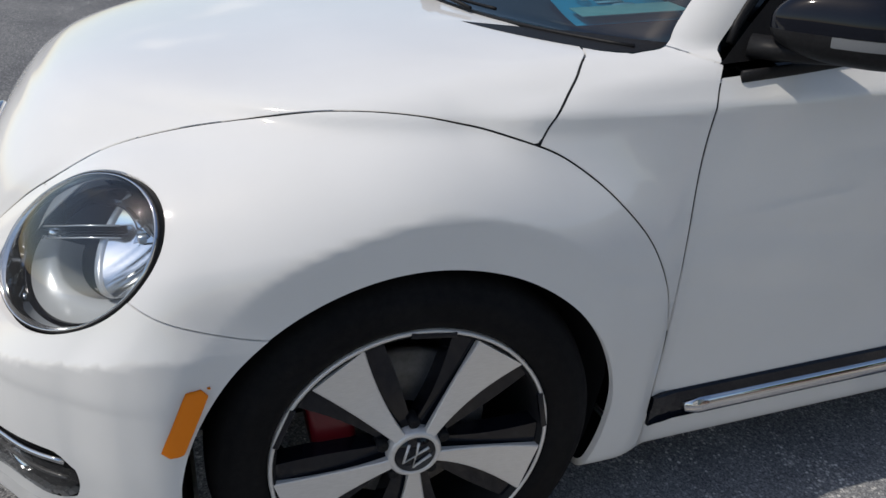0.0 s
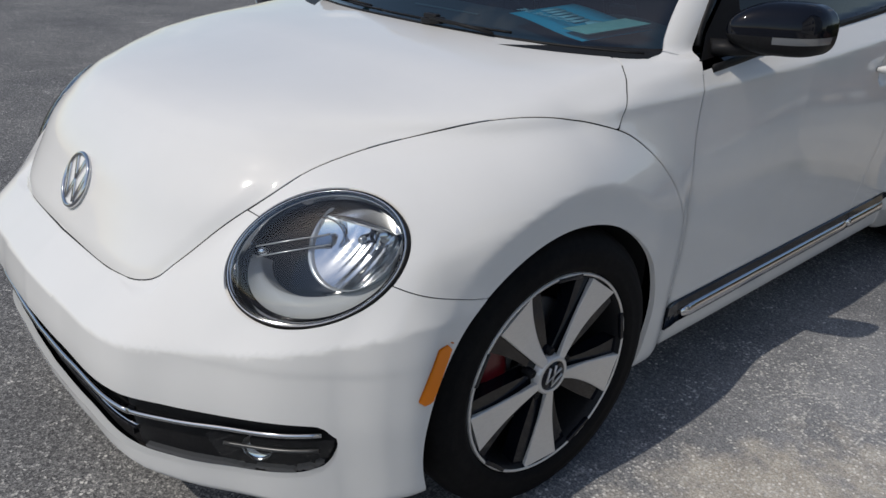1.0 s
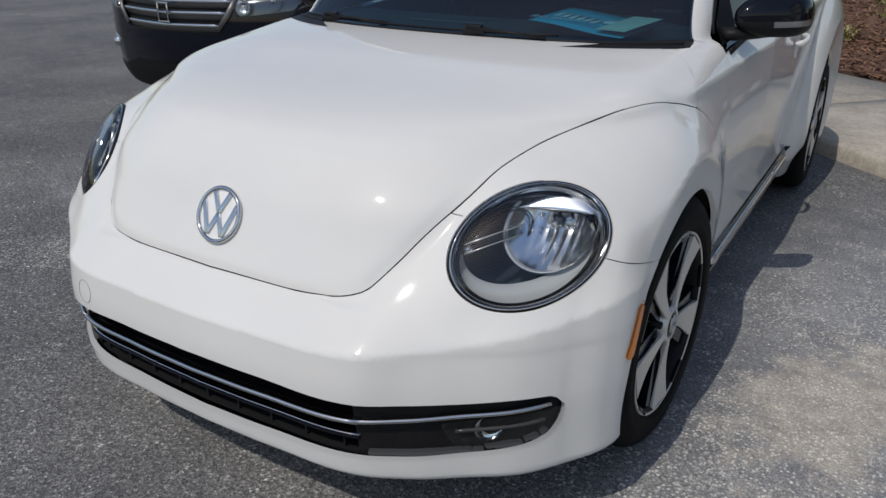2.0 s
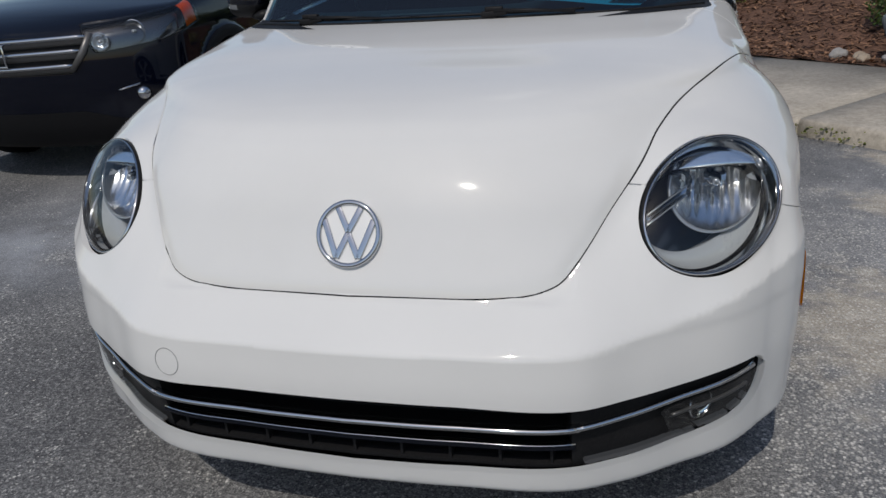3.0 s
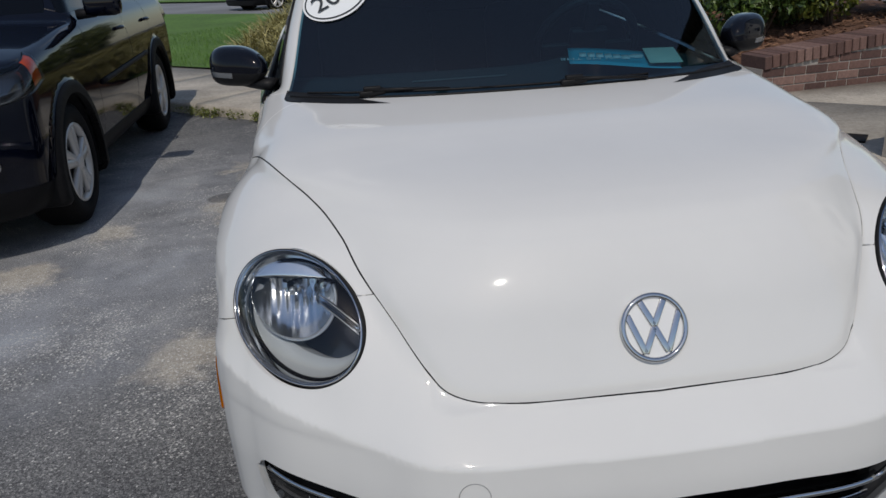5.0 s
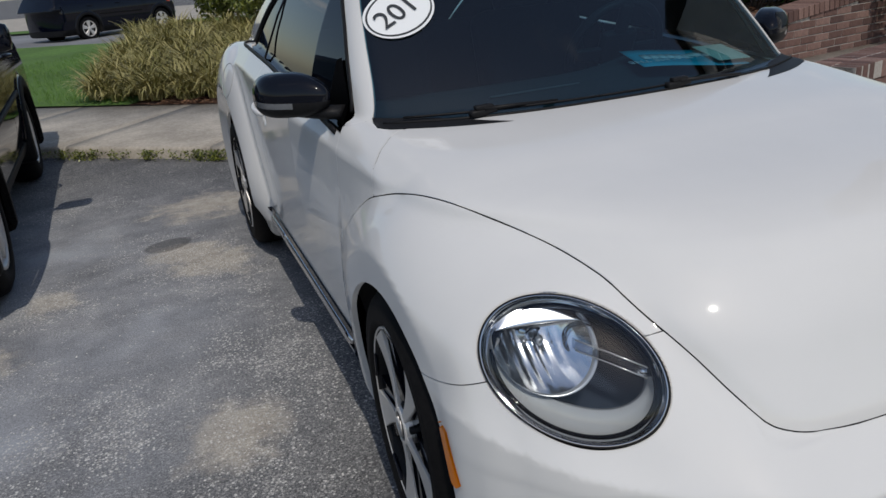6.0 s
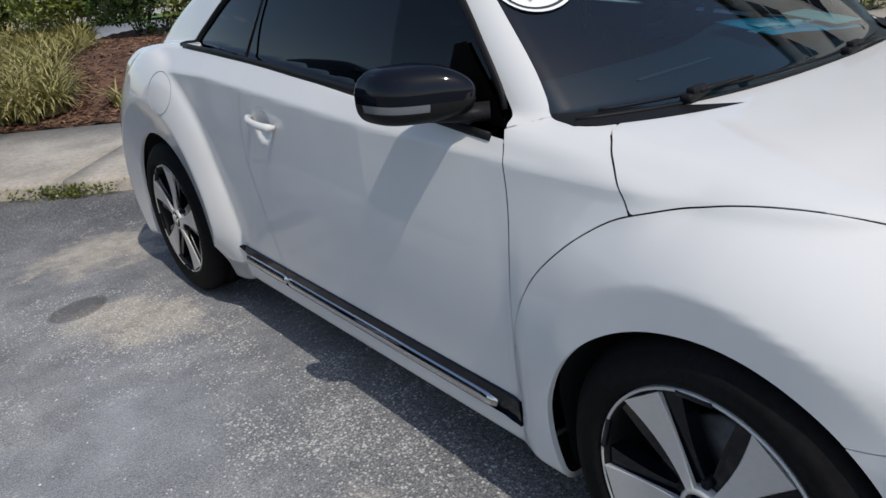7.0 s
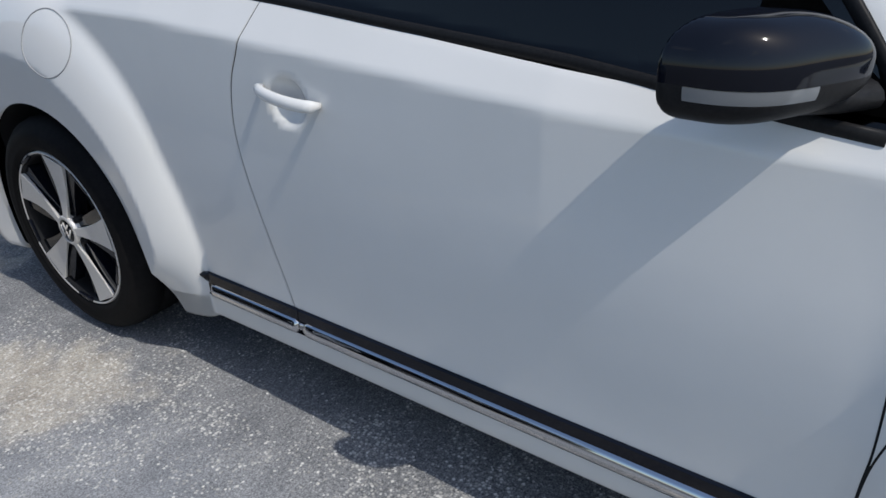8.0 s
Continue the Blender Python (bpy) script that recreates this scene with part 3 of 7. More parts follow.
def oval_rings(rows, steps=72):
    """A lamp-shaped body: rows of (share of the lamp's size, height), centre last if the share is 0."""
    bm = bmesh.new()
    rings = []
    for share, h in rows:
        rings.append([bm.verts.new((LAMP_WIDE * share * math.cos(2 * math.pi * i / steps), LAMP_HIGH * share * math.sin(2 * math.pi * i / steps), h)) for i in range(steps)])
    for a, b in zip(rings, rings[1:]):
        for i in range(steps):
            bm.faces.new((a[i], a[(i + 1) % steps], b[(i + 1) % steps], b[i]))
    return bm


def bowl(at, radius, depth, rings=8, steps=32):
    """A round reflector dish that opens along +z."""
    bm = bmesh.new()
    rows = []
    for k in range(rings + 1):
        a = math.pi / 2 * k / rings
        r = max(radius * math.cos(a), 1e-4)
        rows.append([bm.verts.new((at[0] + r * math.cos(2 * math.pi * i / steps), at[1] + r * math.sin(2 * math.pi * i / steps), at[2] - depth * math.sin(a))) for i in range(steps)])
    for a, b in zip(rows, rows[1:]):
        for i in range(steps):
            bm.faces.new((a[i], b[i], b[(i + 1) % steps], a[(i + 1) % steps]))
    return bm


LAMP_GREY = material("lamp_housing_grey", (0.46, 0.48, 0.50), 0.22, 0.55)
LAMP_APRON = material("lamp_apron", (0.50, 0.52, 0.54), 0.25, 0.25)
# the housing's blue tone has the sky's reflection put into its base colour
LAMP_DARK = material("lamp_housing_dark", (0.026, 0.034, 0.050), 0.08, 0.0, 0.0)
LAMP_GLASS = glass("bulb_glass", (0.80, 0.84, 0.88), 1.5)


def lamp_plane(x, z, deep):
    """The car-side y at which the lamp's own plane, moved back by deep, is met; x and z from its centre."""
    return (deep - LAMP_OUT.x * x - LAMP_OUT.z * z) / LAMP_OUT.y


def car_place(x, z, deep, back=0.0):
    return LAMP_AT + Vector((x, lamp_plane(x, z, deep) + back, z))


def grid_faces(bm, rows, closed=False):
    for a, b in zip(rows, rows[1:]):
        n = len(a)
        for k in range(n if closed else n - 1):
            bm.faces.new((a[k], b[k], b[(k + 1) % n], a[(k + 1) % n]))
    return bm


def headlamp(m):
    flip = MIRRORED if m.determinant() < 0 else Matrix.Identity(4)
    rim_part = part("headlamp", turned_for(oval_rings([(1.010, -0.03), (1.013, 0.002), (1.006, 0.006), (0.996, 0.005), (0.985, -0.03)]), m), BLACK_TRIM, car, "round headlamp under a clear lens")
    part("bezel", turned_for(oval_rings([(0.996, 0.003), (0.985, 0.008), (0.972, 0.008), (0.964, 0.004), (0.957, 0.005), (0.925, -0.006), (0.888, -0.026)]), m), CHROME, rim_part, "chrome bezel ring")
    part("inner_ring", turned_for(oval_rings([(0.890, -0.026), (0.878, -0.022), (0.862, -0.024), (0.850, -0.032), (0.845, -0.05)]), m), BLACK_PAINT, rim_part, "gloss black inner ring")
    part("housing", turned_for(oval_rings([(0.855, -0.035), (0.84, -0.09), (0.78, -0.125), (0.6, -0.150), (0.3, -0.160), (0.001, -0.162)]), m), LAMP_DARK, rim_part)
    # the low apron that curls round the dark bay
    bm = bmesh.new()
    rows = []
    for i in range(57):
        a, wide = math.radians(150 + 205 * i / 56), 0.04 + 0.30 * math.sin(math.pi * i / 56) ** 1.2
        rows.append([bm.verts.new((LAMP_WIDE * q * math.cos(a), LAMP_HIGH * q * math.sin(a), h)) for q, h in ((0.852, -0.030), (0.852 - wide * 0.2, -0.040), (0.852 - wide * 0.6, -0.050), (0.852 - wide, -0.055), (0.844 - wide, -0.062), (0.83 - wide, -0.100))])
    part("apron", turned_for(grid_faces(bm, rows), m), LAMP_APRON, rim_part, "pale grey lower apron")
    # main dish: it faces forward; ribs run down its inside
    cx, cz, rx, rz = 0.012, 0.016, 0.086, 0.080

    def dish_place(x, z, back=0.0):
        return LAMP_AT + Vector((x, 0.0694 + 0.30 * x + 0.62 * z + back, z))

    bm = bmesh.new()
    rows = []
    for k in range(17):
        t = 1 - k / 16 * 0.985
        row = []
        for i in range(96):
            a = 2 * math.pi * i / 96
            x, z = cx + rx * t * math.cos(a), cz + rz * t * math.sin(a)
            u = (x - cx) / rx
            cell = (u * 4.5 - math.floor(u * 4.5) - 0.5) * 2
            rib = 0.0040 * (1 - cell * cell) * min(1, 4 * t * (1 - t) + 0.25 * (1 - t)) * (1 if z < cz + 0.02 else 0.4)
            row.append(bm.verts.new(dish_place(x, z, 0.050 * (1 - t * t) + rib)))
        rows.append(row)
    part("reflector", turned_for(grid_faces(bm, rows, True), flip), SILVER_REFLECTOR, rim_part, "mirrored reflector dish", smooth=True)
    # its wall reaches forward from the dish as a short grey barrel
    bm = bmesh.new()
    rows = []
    for i in range(72):
        a = 2 * math.pi * i / 72
        inner = 0.5 - 0.5 * math.cos(a)
        low = max(0.0, -math.sin(a))
        rows.append([bm.verts.new(dish_place(cx + rx * g * math.cos(a), cz + rz * g * math.sin(a), h)) for g, h in ((1.0, 0.004), (1.0, -0.004), (1 + 0.03 * inner, -0.006 - 0.006 * inner), (1 + 0.075 * inner, -0.004 - 0.004 * inner), (1 + 0.085 * inner, 0.004), (1 + 0.085 * inner, 0.03 + 0.01 * low))])
    part("dish_rim", turned_for(grid_faces(bm, [*rows, rows[0]]), flip), LAMP_GREY, rim_part)
    # the bulb in its tube
    q = dish_place(cx, cz, 0.046)
    tubes = Matrix.Translation(q) @ Matrix.Rotation(math.pi / 2, 4, "X")
    part("bulb_holder", turned_for(lathe([(-0.01, 0.024), (0.002, 0.022), (0.004, 0.013), (0.012, 0.0125)], 24, "z"), flip @ tubes), CHROME, rim_part)
    part("bulb", turned_for(lathe([(0.010, 0.0095), (0.036, 0.0095), (0.042, 0.007), (0.045, 0.0005)], 20, "z"), flip @ tubes), LAMP_GLASS, rim_part)
    part("bulb_cap", turned_for(lathe([(0.032, 0.0075), (0.042, 0.0072), (0.044, 0.005), (0.044, 0.0005)], 20, "z"), flip @ tubes), LAMP_GREY, rim_part)
    # the brow that closes the top of the dish, stepped along its lower edge
    bm = bmesh.new()
    rows = []
    for i in range(41):
        a = math.radians(24 + 132 * i / 40)
        x1, z1 = rx * 0.99 * math.cos(a), rz * 0.99 * math.sin(a)
        floor_z = 0.030 + 0.003 * (x1 / rx) ** 2
        row = []
        for k in range(6):
            t = k / 5
            row.append(bm.verts.new(dish_place(cx + x1 * (1 - 0.03 * t), cz + z1 + (min(floor_z, z1) - z1) * t, -0.004 - 0.012 * math.sin(t * 1.5))))
        row.append(bm.verts.new(dish_place(cx + x1 * 0.95, cz + min(floor_z, z1) + 0.002, 0.020)))
        rows.append(row)
    part("brow", turned_for(grid_faces(bm, rows), flip), SILVER_REFLECTOR, rim_part, "bright brow over the dish")
    # the small lamp on the inner side: half ring, clear bar and bulb
    q = car_place(-0.066, 0.010, -0.066)
    arc = [q + Vector((0.036 * math.cos(t) * 0.8, 0.030 * math.cos(t), 0.036 * math.sin(t))) for t in np.linspace(-1.9, 1.9, 24)]
    part("side_ring", turned_for(tube(arc, 0.0042, 8, flat=1.6), flip), LAMP_GLASS, rim_part, "clear half ring")
    ends = [car_place(-0.044, 0.006, -0.062), car_place(-0.080, -0.004, -0.046), car_place(-0.118, -0.016, -0.030)]
    bm = bmesh.new()
    rows = []
    for e in ends:
        rows.append([bm.verts.new(e + Vector((0, dy, dz))) for dy, dz in ((-0.004, -0.010), (-0.004, 0.010), (0.006, 0.010), (0.006, -0.010))])
    grid_faces(bm, rows, True)
    bm.faces.new(rows[0])
    bm.faces.new(rows[-1])
    bmesh.ops.recalc_face_normals(bm, faces=bm.faces)
    part("indicator_bar", turned_for(bm, flip), LAMP_GLASS, rim_part, "clear indicator bar", smooth=False)
    for g in (-1, 1):
        part("bar_edge", turned_for(tube([e + Vector((0, -0.005, 0.0105 * g)) for e in ends], 0.0014, 6), flip), LAMP_GREY, rim_part)
    part("indicator_bulb", turned_for(lathe([(-0.012, 0.001), (-0.010, 0.009), (0.004, 0.010), (0.010, 0.008), (0.013, 0.004), (0.014, 0.001)], 20, "z"), flip @ Matrix.Translation(car_place(-0.118, -0.018, -0.040)) @ Matrix.Rotation(math.pi / 2, 4, "X")), SILVER_REFLECTOR, rim_part)
    lens = part("lens", turned_for(oval_rings([(0.985, 0.006), (0.93, 0.012), (0.8, 0.020), (0.6, 0.027), (0.4, 0.031), (0.2, 0.033), (0.002, 0.0335)]), m), GLASS_LAMP, rim_part, "clear domed lens")
    lens.visible_shadow = False


headlamp(LAMP_FRAME)
headlamp(MIRRORED @ LAMP_FRAME)


def bumper_point(x, z, out=0.0):
    """A place on the bumper's face, or out metres ahead of it."""
    p = np.array([[abs(x), float(bumper_plan(abs(x)) + bumper_rake(z)) - 0.02, z]])
    for _ in range(14):
        p[0, 1] += body_field(p)[0] * 0.9
    g = gradient(body_field, p)[0]
    g /= np.linalg.norm(g)
    q = p[0] + g * out
    return (math.copysign(q[0], x) if x else 0.0, q[1], q[2])


def grille_face(x, z, back):
    """A point on the smooth face that the grille's bars follow."""
    return (x, float(bumper_plan(abs(x)) + bumper_rake(0.31)) + back, z)


def strip(name, xs, z_of, back, high, deep, mat, label=""):
    """A bar that follows the bumper's curve across the car."""
    bm = bmesh.new()
    rows = []
    for x in xs:
        _, y, z = grille_face(x, z_of(x), back)
        rows.append([bm.verts.new(q) for q in ((x, y, z - high / 2), (x, y - deep * 0.3, z - high / 4), (x, y - deep * 0.3, z + high / 4), (x, y, z + high / 2), (x, y + deep, z + high / 2), (x, y + deep, z - high / 2))])
    for a, b in zip(rows, rows[1:]):
        for k in range(6):
            bm.faces.new((a[k], a[(k + 1) % 6], b[(k + 1) % 6], b[k]))
    bm.faces.new(rows[0])
    bm.faces.new(rows[-1][::-1])
    bmesh.ops.recalc_face_normals(bm, faces=bm.faces)
    return part(name, bm, mat, grille, label, smooth=mat is CHROME)


def sheet(name, xs, low, high, back, mat, parent, label="", steps=6):
    bm = bmesh.new()
    rows = [[bm.verts.new(grille_face(x, low(x) + (high(x) - low(x)) * k / steps, back)) for k in range(steps + 1)] for x in xs]
    for a, b in zip(rows, rows[1:]):
        for k in range(steps):
            bm.faces.new((a[k], b[k], b[k + 1], a[k + 1]))
    return part(name, bm, mat, parent, label)


CENTRE_X = np.linspace(-0.424, 0.424, 41)
grille = sheet("grille", np.linspace(-0.44, 0.44, 31), lambda x: 0.20, lambda x: 0.44, 0.085, DARK, car, "black lower grille with thin chrome strips")
strip("chrome_strip", np.linspace(-0.432, 0.432, 41), lambda x: 0.345, 0.004, 0.011, 0.014, CHROME, "chrome strip")
strip("lower_strip", CENTRE_X, lambda x: 0.298, 0.026, 0.010, 0.03, BLACK_PAINT)
strip("lower_chrome_edge", CENTRE_X, lambda x: 0.3035, 0.022, 0.003, 0.01, CHROME)
strip("upper_slat", CENTRE_X, lambda x: 0.378, 0.045, 0.02, 0.05, BLACK_TRIM)
strip("middle_slat", CENTRE_X, lambda x: 0.322, 0.045, 0.012, 0.05, BLACK_TRIM)
strip("base_slat", CENTRE_X, lambda x: 0.250, 0.055, 0.012, 0.07, BLACK_TRIM)
for i in range(9):
    x = -0.38 + 0.76 * i / 8
    _, y, z = grille_face(x, 0.273, 0.062)
    bm = bmesh.new()
    box(bm, (0.006, 0.05, 0.046), (x, y, z), 0.001)
    part("fin", bm, BLACK_TRIM, grille, smooth=False)

FOG_LINE = spline([(0.425, 0.345), (0.5, 0.349), (0.6, 0.356), (0.70, 0.364), (0.757, 0.370)])
fog = panel("fog_surround", [no(off_grille), lambda p: np.abs(p[:, 0]) - 0.43], BLACK_TRIM, car, gap=-0.006, depth=0.07, push=-0.022, label="black fog lamp surround")
for side, owner in ((1, fog[0]), (-1, fog[1])):
    xs = np.linspace(0.43, 0.752, 24)
    pts = []
    for x in xs:
        q = bumper_point(x, float(FOG_LINE(x)), -0.010)
        pts.append((side * q[0], q[1], q[2]))
    part("chrome_strip", tube(pts, 0.0055, 8), CHROME, owner, "chrome strip")


def in_fog_lens(p):
    x, y, z = np.abs(p[:, 0]), p[:, 1], p[:, 2]
    d = np.minimum(FOG_LINE(x) - 0.010 - z, z - grille_low(x) - 0.014)
    return np.where(y < -0.3, np.minimum(d, (x - 0.575 - 0.35 * (0.34 - z)) * 0.9), -1.0)


def in_fog_ledge(p):
    x, y, z = np.abs(p[:, 0]), p[:, 1], p[:, 2]
    d = np.minimum(grille_low(x) + 0.013 - z, z - grille_low(x) - 0.001)
    return np.where(y < -0.3, np.minimum(d, np.minimum(x - 0.445, 0.75 - x)), -1.0)


for side, lens, ledge, owner in zip((1, -1), panel("fog_lens", [in_fog_lens], GLASS_LAMP, None, gap=0.0, depth=0.0, push=-0.007, label="clear fog lamp lens"), panel("fog_ledge", [in_fog_ledge], SATIN_GREY, None, gap=0.0, depth=0.012, push=-0.012, label="satin grey ledge"), fog):
    lens.parent = ledge.parent = owner
    lens.visible_shadow = False
    q = Vector(bumper_point(0.655, 0.318, -0.016))
    m = Matrix.Translation((side * q.x, q.y, q.z)) @ Matrix.Rotation(side * 0.75, 4, "Z") @ Matrix.Rotation(math.pi / 2, 4, "X")
    part("fog_reflector", turned_for(bowl((0, 0, 0), 0.030, 0.010), m), SILVER_REFLECTOR, owner, "round bright reflector")
    pts = []
    for x in np.linspace(0.60, 0.745, 14):
        b = bumper_point(x, float(FOG_LINE(x)) - 0.040, -0.013)
        pts.append((side * b[0], b[1], b[2]))
    part("fog_bar", tube(pts, 0.0035, 6), SATIN_GREY, owner)


def in_marker(p):
    y, z = p[:, 1], p[:, 2]
    corner = [(-0.312, 0.537), (-0.347, 0.533), (-0.392, 0.424), (-0.358, 0.427)]
    d = np.full(y.shape, 1.0)
    for (a, b), (c, e) in zip(corner, corner[1:] + corner[:1]):
        d = smin(d, ((c - a) * (z - b) - (e - b) * (y - a)) / math.hypot(c - a, e - b), 0.002)
    return np.where(np.abs(p[:, 0]) > 0.6, d, -1.0)


panel("side_marker", [in_marker], AMBER, car, gap=0.0, depth=0.008, push=0.005, label="amber side marker lamp")

def on_body(x, y, z, out=0.0):
    p = settle_on(body_field, np.array([[abs(x), y, z]]), 4)
    g = gradient(body_field, p)[0]
    q = p[0] + g / np.linalg.norm(g) * out
    return Vector((math.copysign(q[0], x), q[1], q[2]))


# black trim along the foot of the doors, with a chrome insert
def sill_path(y, z):
    return abs(on_body(0.85, y, z).x)


for side in (1, -1):
    for a, b in ((0.490, 1.6470), (1.6500, 1.985)):
        bm = bmesh.new()
        rows, pts = [], []
        for i in range(41):
            y = a + (b - a) * i / 40
            top, mid = 0.3265 + 0.008 * (y - 0.5), 0.280 + 0.006 * (y - 0.5)
            x0, x1 = sill_path(y, top), sill_path(y, mid)
            thin = min(1.0, 0.45 + (y - 0.49) / 0.05) * min(1.0, 0.5 + (1.985 - y) / 0.03)
            prof = [(x0 - 0.03, top), (x0 + 0.002, top), (x0 + 0.006 * thin, top - 0.004), (x1 + 0.010 * thin, mid + 0.020), (x1 + 0.003 * thin, mid + 0.018), (x1 + 0.003 * thin, mid - 0.015), (x1 + 0.012 * thin, mid - 0.016), (x1 + 0.006 * thin, mid - 0.021), (x1 - 0.03, mid - 0.023)]
            rows.append([bm.verts.new((side * dx, y, dz)) for dx, dz in prof])
            if 0.560 < y < 1.975:
                pts.append((x1, y, mid))
        grid_faces(bm, rows)
        bm.faces.new(rows[0])
        bm.faces.new(rows[-1][::-1])
        bmesh.ops.recalc_face_normals(bm, faces=bm.faces)
        trim = part("door_trim", bm, BLACK_PAINT, car, "gloss black lower trim strip", smooth=False)
        bm = bmesh.new()
        rows = []
        for i, (x, y, z) in enumerate(pts):
            k = 0.7 if i in (0, len(pts) - 1) else 1.15
            rows.append([bm.verts.new((side * (x + dx * k), y, z + dz * k)) for dx, dz in ((0.002, 0.017), (0.009, 0.0175), (0.013, 0.012), (0.0165, 0.003), (0.017, -0.004), (0.015, -0.011), (0.010, -0.0145), (0.002, -0.0145))])
        grid_faces(bm, rows)
        bm.faces.new(rows[0])
        bm.faces.new(rows[-1][::-1])
        bmesh.ops.recalc_face_normals(bm, faces=bm.faces)
        part("chrome_insert", bm, CHROME, trim, "chrome insert")


def surface_ring(name, centre, across, up, radius, parent, mat, thick=0.0022):
    pts = [on_body(*(Vector(centre) + Vector(across) * radius * math.cos(t) + Vector(up) * radius * math.sin(t)), 0.0003) for t in np.linspace(0, 2 * math.pi, 48, endpoint=False)]
    return part(name, tube(pts, thick, 6, True), mat, parent)


GAP = material("panel_gap", (0.30, 0.30, 0.30), 0.7)
surface_ring("tow_cover", (-0.363, -0.80, 0.441), (1, 0, 0), (0, 0, 1), 0.029, car, GAP, 0.0008)
surface_ring("fuel_flap", (-0.86, 2.345, 0.884), (0, 1.15, 0), (0.5, 0, 0.866), 0.080, car, GAP, 0.0016)

# doors: handles, belt trim, window posts
for side in (1, -1):
    pts = []
    for i in range(17):
        t = i / 16
        pts.append((side * (0.830 + 0.032 * math.sin(math.pi * min(1, max(0, t))) ** 0.35), 1.468 + 0.155 * t, 0.855 + 0.017 * t))
    part("door_handle", tube(pts, [0.006] + [0.0125] * 15 + [0.006], 12, flat=0.8), PAINT, car, "white pull handle")
    # black strip under the side glass
    pts = [on_body(side * 0.77, y, z - 0.007, 0.003) for y, z in BELT if 0.53 < y < 2.25]
    part("belt_trim", tube(pts, 0.011, 8, flat=0.5), BLACK_TRIM, car, "black rubber belt strip")
    pts = [on_body(side * (0.74 - 0.3 * max(z - 1.0, 0)), y, z, -0.002) for y, z in WINDOW_TOP[8:] if z > 0.99]
    part("window_frame", tube(pts, 0.011, 8, flat=0.7), BLACK_TRIM, car, "black window frame")
    a, b = on_body(side * 0.76, 1.735, 1.03, -0.004), on_body(side * 0.66, 1.66, 1.40, -0.004)
    part("window_post", tube([a, (a + b) / 2 + Vector((side * 0.012, 0, 0)), b], 0.0045, 8, flat=0.6), BLACK_PAINT, car)


# Door mirrors
LAMP_LENS_GREY = material("clear_grey_lens", (0.20, 0.21, 0.22), 0.15, 0.3, 0.5)


def mirror_field(p):
    x, z = np.abs(p[:, 0]) - 0.864, p[:, 2] - 1.025
    y = p[:, 1] - 0.700 - 0.62 * x
    high = np.where(z > 0, 0.064, 0.061) * (1 - 0.45 * np.clip(-x / 0.115, 0, 1) ** 2)
    f = (np.abs(x / np.where(x > 0, 0.088, 0.104)) ** 3.6 + np.abs(z / high) ** np.where(z > 0, 2.2, 3.4) + np.abs(np.minimum(y, 0) / 0.075) ** 2.2) ** (1 / 2.4) - 1
    return smax(f * 0.07, (y - 0.04) * 0.8, 0.012)


MIRROR_BASE = surface_net(mirror_field, (0.72, 0.54, 0.92), (1.0, 0.90, 1.12), 0.006)
cap_low = lambda p: p[:, 2] - 1.015 - 0.03 * (p[:, 1] - 0.70)
strip_low = lambda p: p[:, 2] - 0.997 - 0.03 * (p[:, 1] - 0.70)
back = lambda p: 0.705 + 0.62 * (np.abs(p[:, 0]) - 0.866) - p[:, 1]
caps = panel("mirror", [cap_low], BLACK_PAINT, car, gap=0.0, depth=0.004, base=MIRROR_BASE, shape=mirror_field, label="gloss black door mirror")
lows = panel("mirror_base", [no(strip_low)], BLACK_TRIM, None, gap=0.0, depth=0.004, base=MIRROR_BASE, shape=mirror_field)
lamps = panel("indicator", [strip_low, no(cap_low), lambda p: np.abs(p[:, 0]) - 0.869, back], LAMP_LENS_GREY, None, gap=0.001, depth=0.006, base=MIRROR_BASE, shape=mirror_field, label="clear indicator lens")
fill = panel("mirror_band", [strip_low, no(cap_low), lambda p: np.maximum(0.869 - np.abs(p[:, 0]), -back(p))], BLACK_TRIM, None, gap=0.0, depth=0.004, base=MIRROR_BASE, shape=mirror_field)
for side, *kids in zip((1, -1), caps, lows, lamps, fill):
    for k in kids[1:]:
        k.parent = kids[0]
    arm = tube([(side * 0.735, 0.60, 0.974), (side * 0.77, 0.63, 0.974), (side * 0.81, 0.67, 0.976), (side * 0.86, 0.72, 0.980)], [0.020, 0.020, 0.019, 0.017], 12, flat=1.7)
    part("mirror_arm", arm, BLACK_TRIM, kids[0])
    bm = bmesh.new()
    tri = [on_body(side * 0.75, y, z, 0.002) for y, z in ((0.528, 0.936), (0.60, 1.02), (0.70, 1.13), (0.735, 1.12), (0.75, 1.02), (0.735, 0.955))]
    bm.faces.new([bm.verts.new(q) for q in tri])
    bmesh.ops.solidify(bm, geom=bm.faces[:], thickness=0.004)
    part("mirror_foot", bm, BLACK_TRIM, kids[0])

